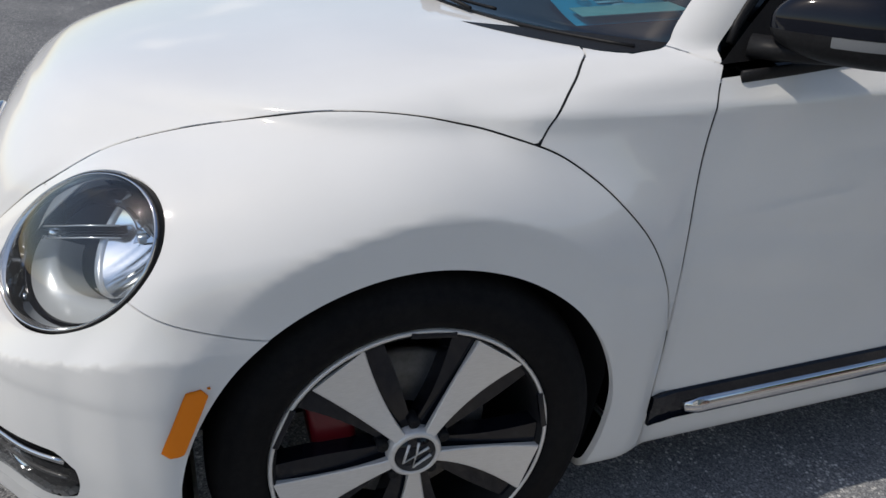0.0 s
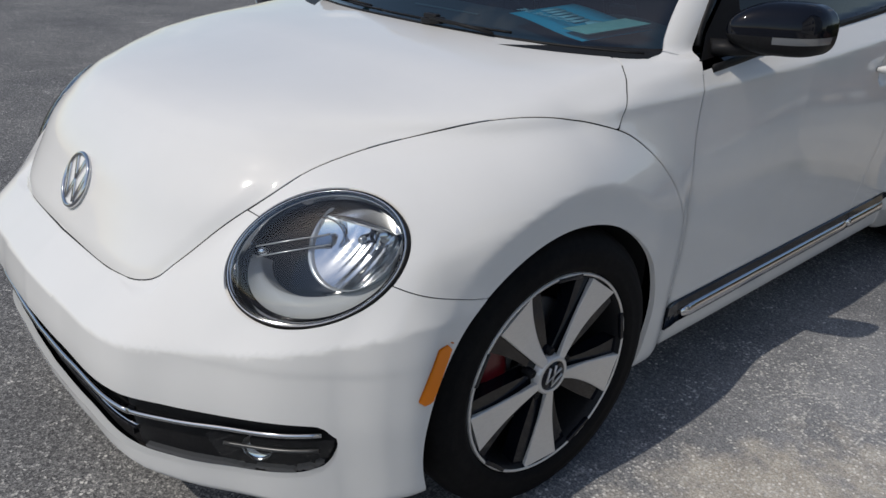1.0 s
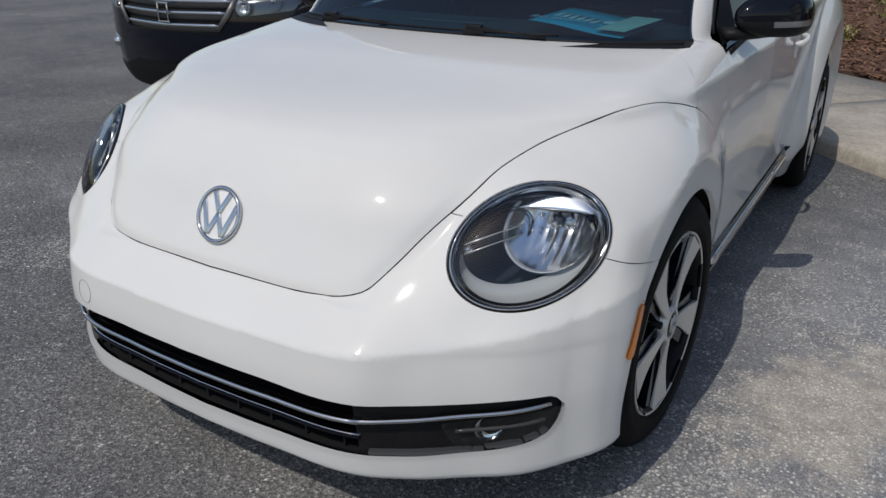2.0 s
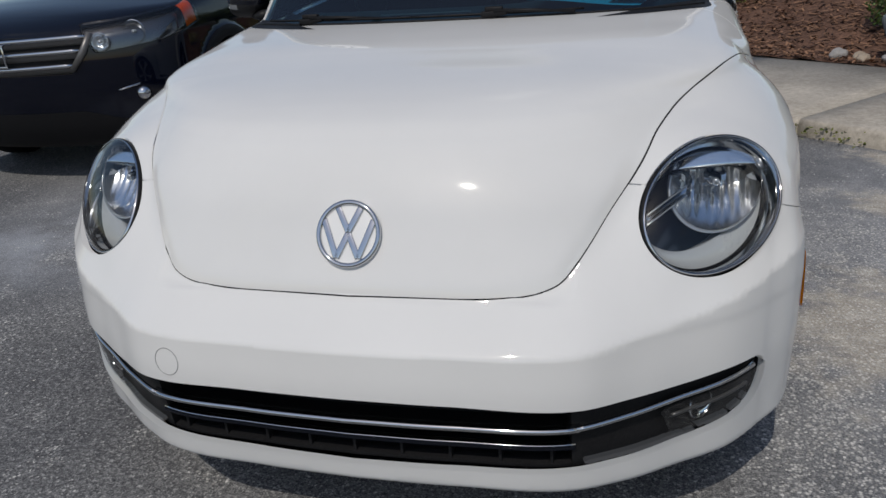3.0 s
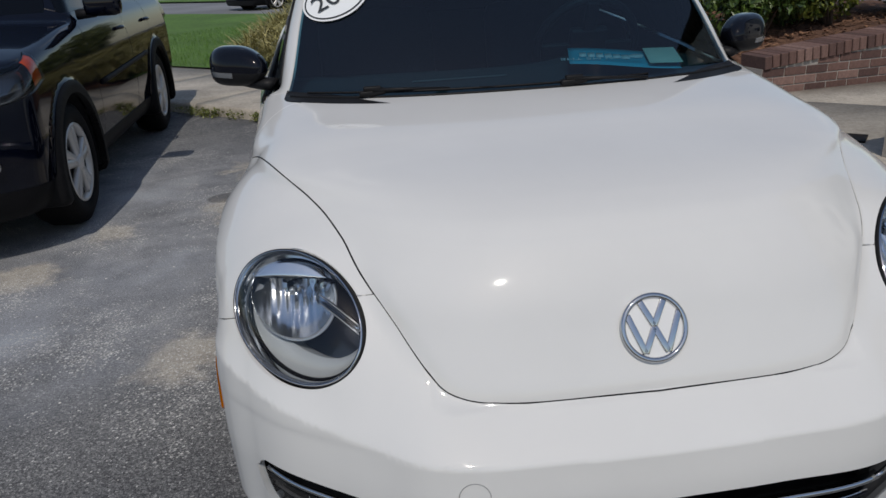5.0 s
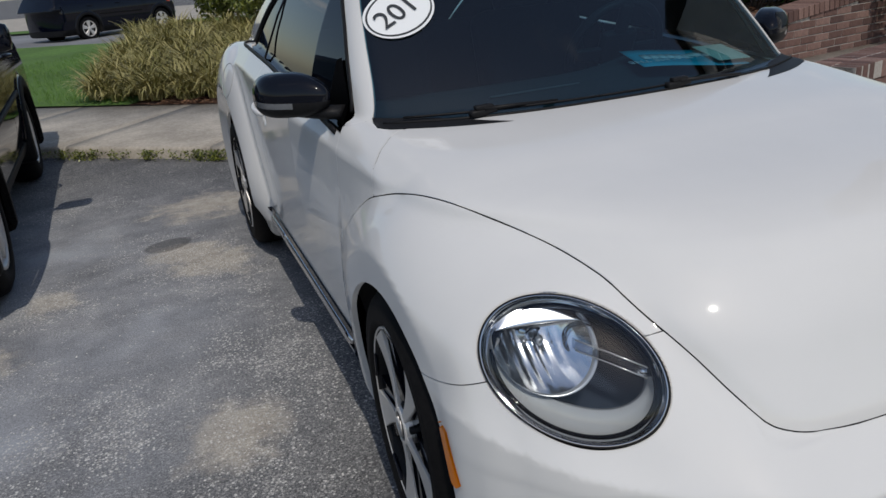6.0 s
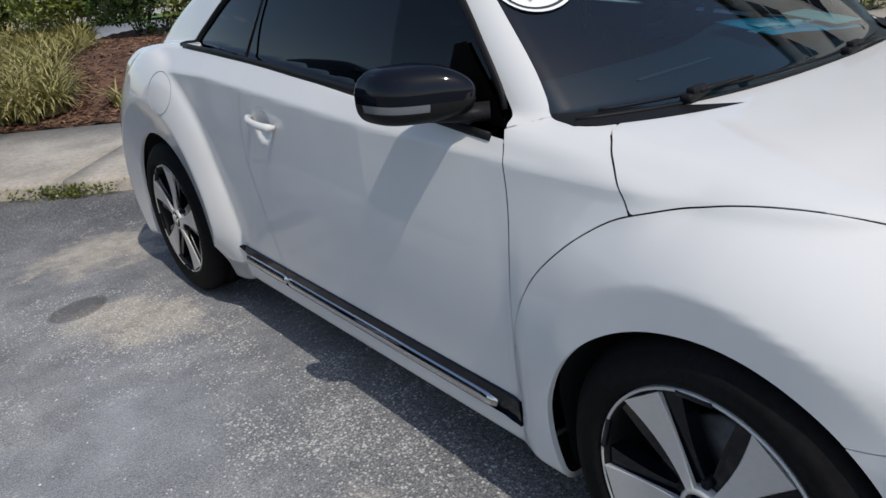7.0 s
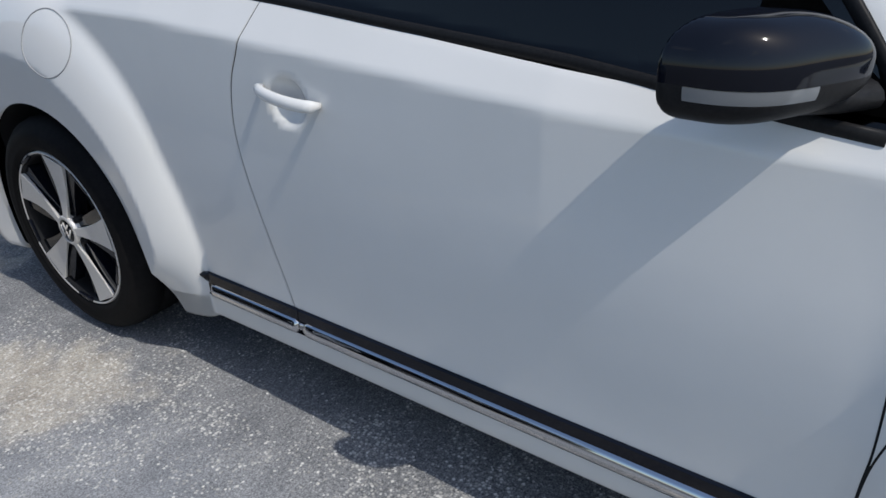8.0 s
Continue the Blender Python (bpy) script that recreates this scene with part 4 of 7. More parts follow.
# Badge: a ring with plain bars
def badge(frame_m, radius, ring_mat, back_mat, parent, name="badge"):
    disc = part(name, turned_for(lathe([(0.0, radius), (0.004, radius), (0.005, radius * 0.9), (0.005, 0.0005)], 48, "z"), frame_m), back_mat, parent, "round chrome badge")
    part("ring", turned_for(tube([(radius * 0.94 * math.cos(t), radius * 0.94 * math.sin(t), 0.006) for t in np.linspace(0, 2 * math.pi, 48, endpoint=False)], radius * 0.085, 8, True), frame_m), ring_mat, disc)
    bars = [[(-0.36, 0.78), (0.0, 0.06), (0.36, 0.78)], [(-0.78, 0.42), (-0.34, -0.72), (0.0, 0.02), (0.34, -0.72), (0.78, 0.42)]]
    for pts in bars:
        for (a, b), (c, e) in zip(pts, pts[1:]):
            bm = bmesh.new()
            ln = math.hypot(c - a, e - b) * radius
            box(bm, (ln, radius * 0.19, 0.006), ((a + c) / 2 * radius, (b + e) / 2 * radius, 0.006), 0.0015, Matrix.Rotation(math.atan2(e - b, c - a), 4, "Z"))
            part("bar", turned_for(bm, frame_m), ring_mat, disc)
    return disc


BADGE_AT = on_body(0, -0.655, 0.664, 0.0055)
_, slope_y, slope_z = gradient(body_field, np.array([tuple(BADGE_AT)]))[0]
tilt = math.atan2(slope_z, -slope_y)
badge(basis(BADGE_AT, Vector((1, 0, 0)), Vector((0, math.sin(tilt), math.cos(tilt))), Vector((0, -math.cos(tilt), math.sin(tilt)))), 0.063, CHROME, material("badge_back", (0.74, 0.74, 0.73), 0.3, 0.0), car)


# Wheels
IRON = grained("brake_iron", (0.13, 0.12, 0.11), (0.24, 0.23, 0.22), 40, 0.45)
def blade(inner, outer, wide_in, wide_out, high_in, high_out, thick, skew=0.0):
    """A spoke along +z that lies in the wheel's plane, x outwards."""
    bm = bmesh.new()
    rows = []
    for i in range(9):
        t = i / 8
        r, w, h = inner + (outer - inner) * t, wide_in + (wide_out - wide_in) * t**1.15, high_in + (high_out - high_in) * t
        s = skew * math.sin(math.pi * t)
        rows.append([bm.verts.new((h, s - w / 2, r)), bm.verts.new((h, s + w / 2, r)), bm.verts.new((h - thick, s + w / 2, r)), bm.verts.new((h - thick, s - w / 2, r))])
    for a, b in zip(rows, rows[1:]):
        for k in range(4):
            bm.faces.new((a[k], a[(k + 1) % 4], b[(k + 1) % 4], b[k]))
    bm.faces.new(rows[0])
    bm.faces.new(rows[-1][::-1])
    bmesh.ops.recalc_face_normals(bm, faces=bm.faces)
    return bm


def petal(inner, outer, high, thick):
    """A silver spoke along +z: one edge nearly straight, the other sweeping out."""
    bm = bmesh.new()
    rows = []
    for i in range(13):
        t = i / 12
        r = inner + (outer - inner) * t
        a, b = -0.010 - 0.032 * t, 0.010 + 0.006 * t + 0.042 * t**1.7
        sag = 0.006 * math.sin(math.pi * t)
        rows.append([bm.verts.new(q) for q in ((high - thick, a, r), (high - sag - 0.0015, a, r), (high - sag, a + 0.002, r), (high - sag - 0.002 * t, b - 0.002, r), (high - sag - 0.0015 - 0.002 * t, b, r), (high - thick, b, r))])
    grid_faces(bm, rows)
    bm.faces.new(rows[0])
    bm.faces.new(rows[-1][::-1])
    bmesh.ops.recalc_face_normals(bm, faces=bm.faces)
    return bm


def tyre_mesh():
    prof = [(-0.205, 0.236), (-0.215, 0.262), (-0.213, 0.300), (-0.190, 0.327), (-0.165, 0.333), (-0.140, 0.334), (-0.137, 0.328), (-0.130, 0.328), (-0.127, 0.334), (-0.085, 0.334), (-0.082, 0.328), (-0.075, 0.328), (-0.072, 0.334), (-0.040, 0.333), (-0.014, 0.326), (0.002, 0.311), (0.007, 0.300), (0.010, 0.298), (0.013, 0.280), (0.012, 0.262), (0.013, 0.259), (0.010, 0.252), (0.004, 0.243), (-0.010, 0.238), (-0.03, 0.230)]
    return lathe(prof, 96)


def wheel(at, side, spin, steer, caliper):
    m = Matrix.Translation(at) @ Matrix.Rotation(steer, 4, "Z") @ Matrix.Diagonal((side, 1, 1, 1)) @ Matrix.Rotation(spin, 4, "X")
    hub = part("wheel", turned_for(lathe([(-0.19, 0.225), (-0.10, 0.218), (-0.02, 0.224), (0.002, 0.229), (0.004, 0.232)], 72), m), BLACK_TRIM, car, "two-tone five-spoke alloy wheel")
    part("tyre", turned_for(tyre_mesh(), m), RUBBER, hub, "black rubber tyre")
    part("rim_edge", turned_for(lathe([(-0.012, 0.240), (0.004, 0.2395), (0.006, 0.237), (0.005, 0.2335), (0.0, 0.232), (-0.015, 0.231)], 72), m), SILVER, hub, "machined silver rim edge")
    for i in range(5):
        turn = m @ Matrix.Rotation(2 * math.pi * i / 5, 4, "X")
        part("spoke_back", turned_for(blade(0.040, 0.226, 0.056, 0.178, -0.014, -0.007, 0.035, 0.006), turn), BLACK_PAINT, hub, smooth=False)
        part("spoke", turned_for(petal(0.040, 0.226, 0.006, 0.012), turn), SILVER, hub, "machined silver spoke", smooth=False)
        bm = bmesh.new()
        box(bm, (0.010, 0.075, 0.010), (0.002, 0.0, 0.2305), 0.002, Matrix.Rotation(0.0, 4, "X"))
        part("rim_notch", turned_for(bm, m @ Matrix.Rotation(2 * math.pi * (i + 0.42) / 5, 4, "X")), BLACK_PAINT, hub)
        bm = lathe([(-0.03, 0.010), (-0.004, 0.010), (-0.002, 0.007), (-0.006, 0.0005)], 12)
        part("wheel_bolt", turned_for(bm, m @ Matrix.Rotation(2 * math.pi * (i + 0.5) / 5, 4, "X") @ Matrix.Translation((0, 0, 0.055))), BLACK_TRIM, hub)
    part("hub", turned_for(lathe([(-0.04, 0.048), (0.004, 0.046), (0.008, 0.042), (0.008, 0.036), (0.003, 0.035)], 40), m), SILVER, hub)
    face = m @ Matrix(((0, 0, 1, 0.004), (1, 0, 0, 0), (0, 1, 0, 0), (0, 0, 0, 1)))
    cap_m = face
    disc = part("hub_cap", turned_for(lathe([(0.0, 0.036), (0.003, 0.035), (0.004, 0.0005)], 40, "z"), cap_m), BLACK_PAINT, hub, "black hub cap with silver bars")
    for pts in ([(-0.36, 0.78), (0.0, 0.06), (0.36, 0.78)], [(-0.78, 0.42), (-0.34, -0.72), (0.0, 0.02), (0.34, -0.72), (0.78, 0.42)]):
        part("bar", turned_for(tube([(a * 0.030, b * 0.030, 0.005) for a, b in pts], 0.0028, 6), cap_m), SILVER, hub)
    part("brake_disc", turned_for(lathe([(-0.10, 0.05), (-0.10, 0.15), (-0.075, 0.15), (-0.075, 0.05)], 40), m), IRON, hub)
    if caliper:
        bm = bmesh.new()
        box(bm, (0.07, 0.075, 0.17), (-0.085, -0.125, 0.03), 0.012, Matrix.Rotation(0.15, 4, "X"))
        part("brake_caliper", turned_for(bm, Matrix.Translation(at) @ Matrix.Diagonal((side, 1, 1, 1))), RED, hub, "red brake caliper")
    return hub


for side in (1, -1):
    wheel((side * 0.836, HUB[0], 0.333), side, -0.62, -0.05, True)
    wheel((side * 0.858, REAR_HUB[0], 0.333), side, 0.16, 0, False)
    for hub, reach in ((HUB, arch_reach), (REAR_HUB, rear_arch_reach)):
        # the dark liner over the wheel
        bm = bmesh.new()
        rows = []
        for i in range(33):
            a = math.pi * (-0.12 + 1.24 * i / 32)
            r = float(reach(math.degrees(a))) + 0.016
            rows.append([bm.verts.new((side * x, hub[0] + r * math.cos(a), hub[1] + r * math.sin(a))) for x in (0.838 - 0.07 * max(0.0, min(1.0, (abs(math.degrees(a) - 82) - 40) / 45)), 0.70, 0.50)] + [bm.verts.new((side * 0.50, hub[0] + 0.1 * math.cos(a), hub[1] + 0.1 * math.sin(a)))])
        for a, b in zip(rows, rows[1:]):
            for k in range(3):
                bm.faces.new((a[k], a[k + 1], b[k + 1], b[k]))
        bmesh.ops.recalc_face_normals(bm, faces=bm.faces)
        part("wheel_liner", bm, DARK, car)
bm = bmesh.new()
box(bm, (1.3, 3.2, 0.06), (0, 1.5, 0.24), 0.02)
part("floor_pan", bm, DARK, car)


# Inside the white car
bm = bmesh.new()
rows = []
for i in range(25):
    x = -0.70 + 1.40 * i / 24
    hump = 0.035 * math.exp(-((x - 0.37) / 0.17) ** 2)
    rows.append([bm.verts.new((x, y + 0.16 * x * x, z)) for y, z in ((0.30, 0.93), (0.45, 0.945), (0.62, 0.965 + hump * 0.6), (0.74, 0.96 + hump), (0.79, 0.92 + hump * 0.5), (0.80, 0.75), (0.74, 0.55))])
for a, b in zip(rows, rows[1:]):
    for k in range(6):
        bm.faces.new((a[k], b[k], b[k + 1], a[k + 1]))
part("dashboard", bm, CABIN, car, "dark moulded dashboard")
wheel_m = Matrix.Translation((0.37, 0.93, 0.985)) @ Matrix.Rotation(radians(-65), 4, "X")
sw = part("steering_wheel", turned_for(tube([(0.185 * math.cos(t), 0.185 * math.sin(t), 0) for t in np.linspace(0, 2 * math.pi, 40, endpoint=False)], 0.016, 10, True), wheel_m), BLACK_TRIM, car, "black steering wheel")
bm = bmesh.new()
box(bm, (0.34, 0.05, 0.02), (0, 0, -0.01), 0.008)
box(bm, (0.14, 0.12, 0.035), (0, -0.02, -0.005), 0.012)
box(bm, (0.05, 0.17, 0.02), (0, -0.10, -0.01), 0.008)
part("wheel_spokes", turned_for(bm, wheel_m), BLACK_TRIM, sw)
for x in (-0.37, 0.37):
    bm = bmesh.new()
    box(bm, (0.50, 0.16, 0.62), (x, 1.56, 0.82), 0.06, Matrix.Rotation(radians(-14), 4, "X"))
    box(bm, (0.50, 0.50, 0.18), (x, 1.28, 0.50), 0.05)
    box(bm, (0.26, 0.09, 0.17), (x, 1.66, 1.20), 0.035, Matrix.Rotation(radians(-10), 4, "X"))
    part("seat", bm, CABIN, car, "dark leather front seat")
bm = bmesh.new()
box(bm, (1.2, 0.16, 0.5), (0, 2.35, 0.80), 0.05, Matrix.Rotation(radians(-20), 4, "X"))
part("rear_seat", bm, CABIN, car)


def screen_y(x, z):
    p = np.array([[abs(x), 0.0, z]])
    lo, hi = -0.2, 1.4
    for _ in range(14):
        mid = (lo + hi) / 2
        p[0, 1] = mid
        lo, hi = (lo, mid) if body_field(p)[0] < 0 else (mid, hi)
    return hi


def on_screen(x, z, out=0.004):
    return Vector((x, screen_y(x, z) - out * 0.7, z + out * 0.7))


# wipers
for at, tip, tail in (((-0.446, 0.963), (-0.12, 0.965), (-0.63, 0.964)), ((0.12, 0.963), (0.36, 0.965), (-0.12, 0.965))):
    pts = [on_screen(tail[0] + (tip[0] - tail[0]) * t, tail[1] + (tip[1] - tail[1]) * t, 0.012) for t in np.linspace(0, 1, 18)]
    blade_part = part("wiper", tube(pts, 0.0036, 6, flat=0.8), BLACK_TRIM, car, "black wiper blade")
    q = on_screen(*at, 0.018)
    bm = bmesh.new()
    box(bm, (0.075, 0.026, 0.018), q, 0.006, Matrix.Rotation(-0.1, 4, "Y"))
    box(bm, (0.05, 0.02, 0.012), q + Vector((0, -0.004, 0.012)), 0.004)
    part("wiper_joint", bm, BLACK_TRIM, blade_part)
    part("wiper_arm", tube([q + Vector((0, -0.01, 0.008)), q + Vector((0.10, -0.006, 0.004)), q + Vector((0.22, 0.006, -0.004))], [0.006, 0.005, 0.004], 8), BLACK_TRIM, blade_part)
# black cowl under the glass
pts = [on_screen(x, 0.962, 0.002) for x in np.linspace(-0.68, 0.68, 41)]
part("cowl_strip", tube(pts, 0.004, 8, flat=1.0), BLACK_TRIM, car)


# a thin grey bar stands in for a reflection along the dashboard
DASH_REFLECTION = material("dash_reflection", (0.12, 0.125, 0.125), 0.5)
bm = bmesh.new()
box(bm, (0.30, 0.012, 0.004), (-0.16, 0.545, 0.960), 0.001)
part("dash_reflection", bm, DASH_REFLECTION, car, "thin bar standing in for a reflection along the dashboard")


# the teal card on the dashboard and the oval sticker on the glass
TEAL = material("teal_card", (0.02, 0.46, 0.60), 0.5)
WHITE = material("white_print", (0.78, 0.80, 0.80), 0.5)
INK = material("dark_ink", (0.02, 0.025, 0.03), 0.6)
CREAM = grained("printed_card", (0.55, 0.66, 0.55), (0.85, 0.82, 0.66), 30, 0.5)


def text_mesh(words, size, mat, m, parent, name="lettering"):
    c = bpy.data.curves.new(name, "FONT")
    c.body, c.size, c.align_x, c.align_y, c.extrude = words, size, "CENTER", "CENTER", 0.0004
    tmp = new(name, c)
    me = bpy.data.meshes.new_from_object(tmp.evaluated_get(bpy.context.evaluated_depsgraph_get()))
    bpy.data.objects.remove(tmp)
    me.transform(m)
    me.materials.clear()
    me.materials.append(mat)
    ob = new(name, me)
    ob.parent = parent
    return ob


card_at = Vector((0.37, 0.545, 0.990))
card_a, card_b = Vector((-0.968, 0.25, 0.0)).normalized(), Vector((-0.24, -0.93, -0.10)).normalized()
CARD = basis(card_at, card_a, card_b, card_a.cross(card_b).normalized())
card = thing("dashboard_card", "teal printed card lying on the dashboard", "card")
bm = bmesh.new()
bmesh.ops.create_grid(bm, x_segments=12, y_segments=4, size=0.5, matrix=Matrix.Diagonal((0.34, 0.22, 1, 1)))
for v in bm.verts:
    v.co.z = 0.012 * math.sin(v.co.x * 9)
bmesh.ops.solidify(bm, geom=bm.faces[:], thickness=0.001)
part("sheet", turned_for(bm, CARD), TEAL, card)
bm = bmesh.new()
box(bm, (0.10, 0.20, 0.002), (-0.125, 0, 0.004), 0.0005)
part("pale_end", turned_for(bm, CARD), CREAM, card)
text_mesh("SHOW ME THE", 0.038, WHITE, CARD @ Matrix.Translation((0.07, 0.055, 0.014)), card)
for k, (x, w) in enumerate([(0.125, 0.022), (0.098, 0.022), (0.071, 0.022), (0.044, 0.022), (0.017, 0.022), (-0.010, 0.022)]):
    bm = bmesh.new()
    box(bm, (w, 0.055, 0.001), (x, 0.0, 0.012 * math.sin(x * 9) + 0.003))
    part("bar", turned_for(bm, CARD), WHITE, card)
bm = lathe([(0.0, 0.024), (0.001, 0.024), (0.001, 0.0005)], 28, "z")
part("seal", turned_for(bm, CARD @ Matrix.Translation((-0.045, -0.02, -0.001))), WHITE, card)


def sticker_point(u, v, out):
    c, s = math.cos(radians(28)), math.sin(radians(28))
    return on_screen(-0.525 + u * c - v * s, 1.218 + (u * s + v * c) * 0.80, out)


sticker = thing("year_sticker", "white oval sticker with dark figures on the windscreen", "sticker")
for name, ru, rv, mat, out in (("border", 0.112, 0.070, WHITE, 0.001), ("outline", 0.106, 0.064, INK, 0.0018), ("face", 0.101, 0.059, WHITE, 0.0026)):
    bm = bmesh.new()
    mid = bm.verts.new(sticker_point(0, 0, out))
    rings = [[bm.verts.new(sticker_point(ru * k / 3 * math.cos(t), rv * k / 3 * math.sin(t), out)) for t in np.linspace(0, 2 * math.pi, 40, endpoint=False)] for k in (1, 2, 3)]
    for i in range(40):
        bm.faces.new((mid, rings[0][i], rings[0][(i + 1) % 40]))
        for a, b in zip(rings, rings[1:]):
            bm.faces.new((a[i], b[i], b[(i + 1) % 40], a[(i + 1) % 40]))
    part(name, bm, mat, sticker)
o, ex, ey = sticker_point(-0.01, 0, 0.006), sticker_point(0.05, 0, 0.006) - sticker_point(-0.05, 0, 0.006), sticker_point(0, 0.03, 0.006) - sticker_point(0, -0.03, 0.006)
ex.normalize()
ez = ex.cross(ey).normalized()
text_mesh("201", 0.092, INK, basis(o, ex, ez.cross(ex), ez), sticker, "numeral")


# The dark sport-utility car beside it: front axle at its own y = 0, nose towards -y
SUV_PAINT = material("dark_navy_paint", (0.002, 0.003, 0.008), 0.05, 0.0, 0.0, 1.42)
SUV_TRIM = grained("grey_black_cladding", (0.005, 0.005, 0.006), (0.009, 0.009, 0.010), 120, 0.6, 0.0003)
SUV_TRIM.node_tree.nodes["Principled BSDF"].inputs["Specular IOR Level"].default_value = 0.15
SUV_AMBER = material("red_amber_lens", (0.55, 0.07, 0.012), 0.12, 0.0, 0.6)
SATIN = material("satin_grille", (0.16, 0.155, 0.15), 0.4, 0.6)
SUV_LAMP = material("lamp_shell", (0.10, 0.105, 0.115), 0.12, 0.85)
SUV_GLASS = glass("dark_privacy_glass", (0.10, 0.12, 0.13))
suv_side = spline([(0.20, 0.78), (0.30, 0.86), (0.42, 0.885), (0.60, 0.905), (0.80, 0.905), (0.95, 0.885), (1.05, 0.86), (1.15, 0.82), (1.50, 0.68), (1.65, 0.60)])
suv_hood = spline([(-0.95, 0.74), (-0.86, 0.86), (-0.70, 0.94), (-0.40, 1.01), (0.0, 1.06), (0.40, 1.10), (0.8, 1.12), (3.6, 1.15)])
suv_nose = spline([(0.15, -0.60), (0.22, -0.76), (0.30, -0.83), (0.45, -0.87), (0.60, -0.885), (0.75, -0.88), (0.90, -0.83), (1.0, -0.70), (1.1, -0.4)])
suv_roof = spline([(0.5, 1.18), (0.9, 1.44), (1.25, 1.60), (1.7, 1.655), (2.4, 1.63), (3.0, 1.55), (3.35, 1.40), (3.6, 1.0)])
SUV_AXLES = ((0.0, 0.345), (2.62, 0.345))


def suv_field(p):
    x, y, z = np.abs(p[:, 0]), p[:, 1], p[:, 2]
    low = smax(x - suv_side(z), (z - suv_hood(y) + 0.06 * x * x) * 0.95, 0.06)
    low = smax(low, (suv_nose(z) + 0.30 * x * x + 0.35 * np.maximum(x - 0.55, 0) ** 1.5 - y) * 0.8, 0.08)
    low = smax(low, y - 3.55 + 0.2 * x * x, 0.10)
    cab = smax((0.42 + 0.25 * x * x + 1.15 * (z - 1.08) - y) * 0.62, z - suv_roof(y) + 0.10 * x * x, 0.08)
    cab = smax(smax(cab, x - suv_side(z) + 0.02, 0.04), 0.9 - z, 0.05)
    f = smin(low, cab, 0.02)
    for hy, hz in SUV_AXLES:
        r = np.hypot(y - hy, z - hz)
        f = smin(f, smax(r - 0.45, x - 0.925, 0.03), 0.03)
    return smax(f, 0.21 - z, 0.04)


SUV_BASE = clip(*(lambda v, f: (v, f, v[:, 0].copy()))(*surface_net(suv_field, (-0.04, -1.0, 0.15), (1.0, 3.7, 1.72), 0.026)))


def suv_arch(p, grow=0.0):
    d = np.minimum(*[np.hypot(p[:, 1] - hy, p[:, 2] - hz) for hy, hz in SUV_AXLES]) - 0.385 - grow
    return np.where(np.abs(p[:, 0]) > 0.5, d, 1.0)


def suv_glass(p):
    x, y, z = np.abs(p[:, 0]), p[:, 1], p[:, 2]
    side = np.minimum(np.minimum(z - 1.13 - 0.02 * (y - 1), 1.53 - 0.06 * np.maximum(y - 1.6, 0) - z), np.minimum(y - 0.62 - 1.0 * (z - 1.13), 3.2 - 0.6 * (z - 1.13) - y))
    return np.where(x > 0.55, side, -1.0)


def suv_screen(p):
    x, y, z = np.abs(p[:, 0]), p[:, 1], p[:, 2]
    return np.where(y < 1.3, np.minimum(np.minimum(0.70 - 0.25 * (z - 1.1) - x, z - 1.13), 1.56 - z), -1.0)


def suv_lamp(p):
    x, y, z = np.abs(p[:, 0]), p[:, 1], p[:, 2]
    d = np.minimum(np.minimum(z - 0.745 - 0.22 * (y + 0.80), 0.875 + 0.20 * (y + 0.85) - z), np.minimum(x - 0.46 - 0.6 * (0.86 - z), -0.30 - y))
    return np.where(y < 0.0, d, -1.0)


def suv_mouth(p):
    x, y, z = np.abs(p[:, 0]), p[:, 1], p[:, 2]
    d = np.minimum(np.minimum(0.50 + 0.55 * (z - 0.82) - x, z - 0.645), 0.845 - z)
    return np.where(y < -0.5, d, -1.0)


def suv_cladding(p):
    x, y, z = np.abs(p[:, 0]), p[:, 1], p[:, 2]
    skirt = 0.37 - z
    ring = 0.065 - suv_arch(p)
    chin = np.where(y < -0.4, 0.43 - 0.12 * np.clip((x - 0.4) / 0.4, 0, 1) - z, -1.0)
    return np.maximum(np.maximum(skirt, ring), chin)


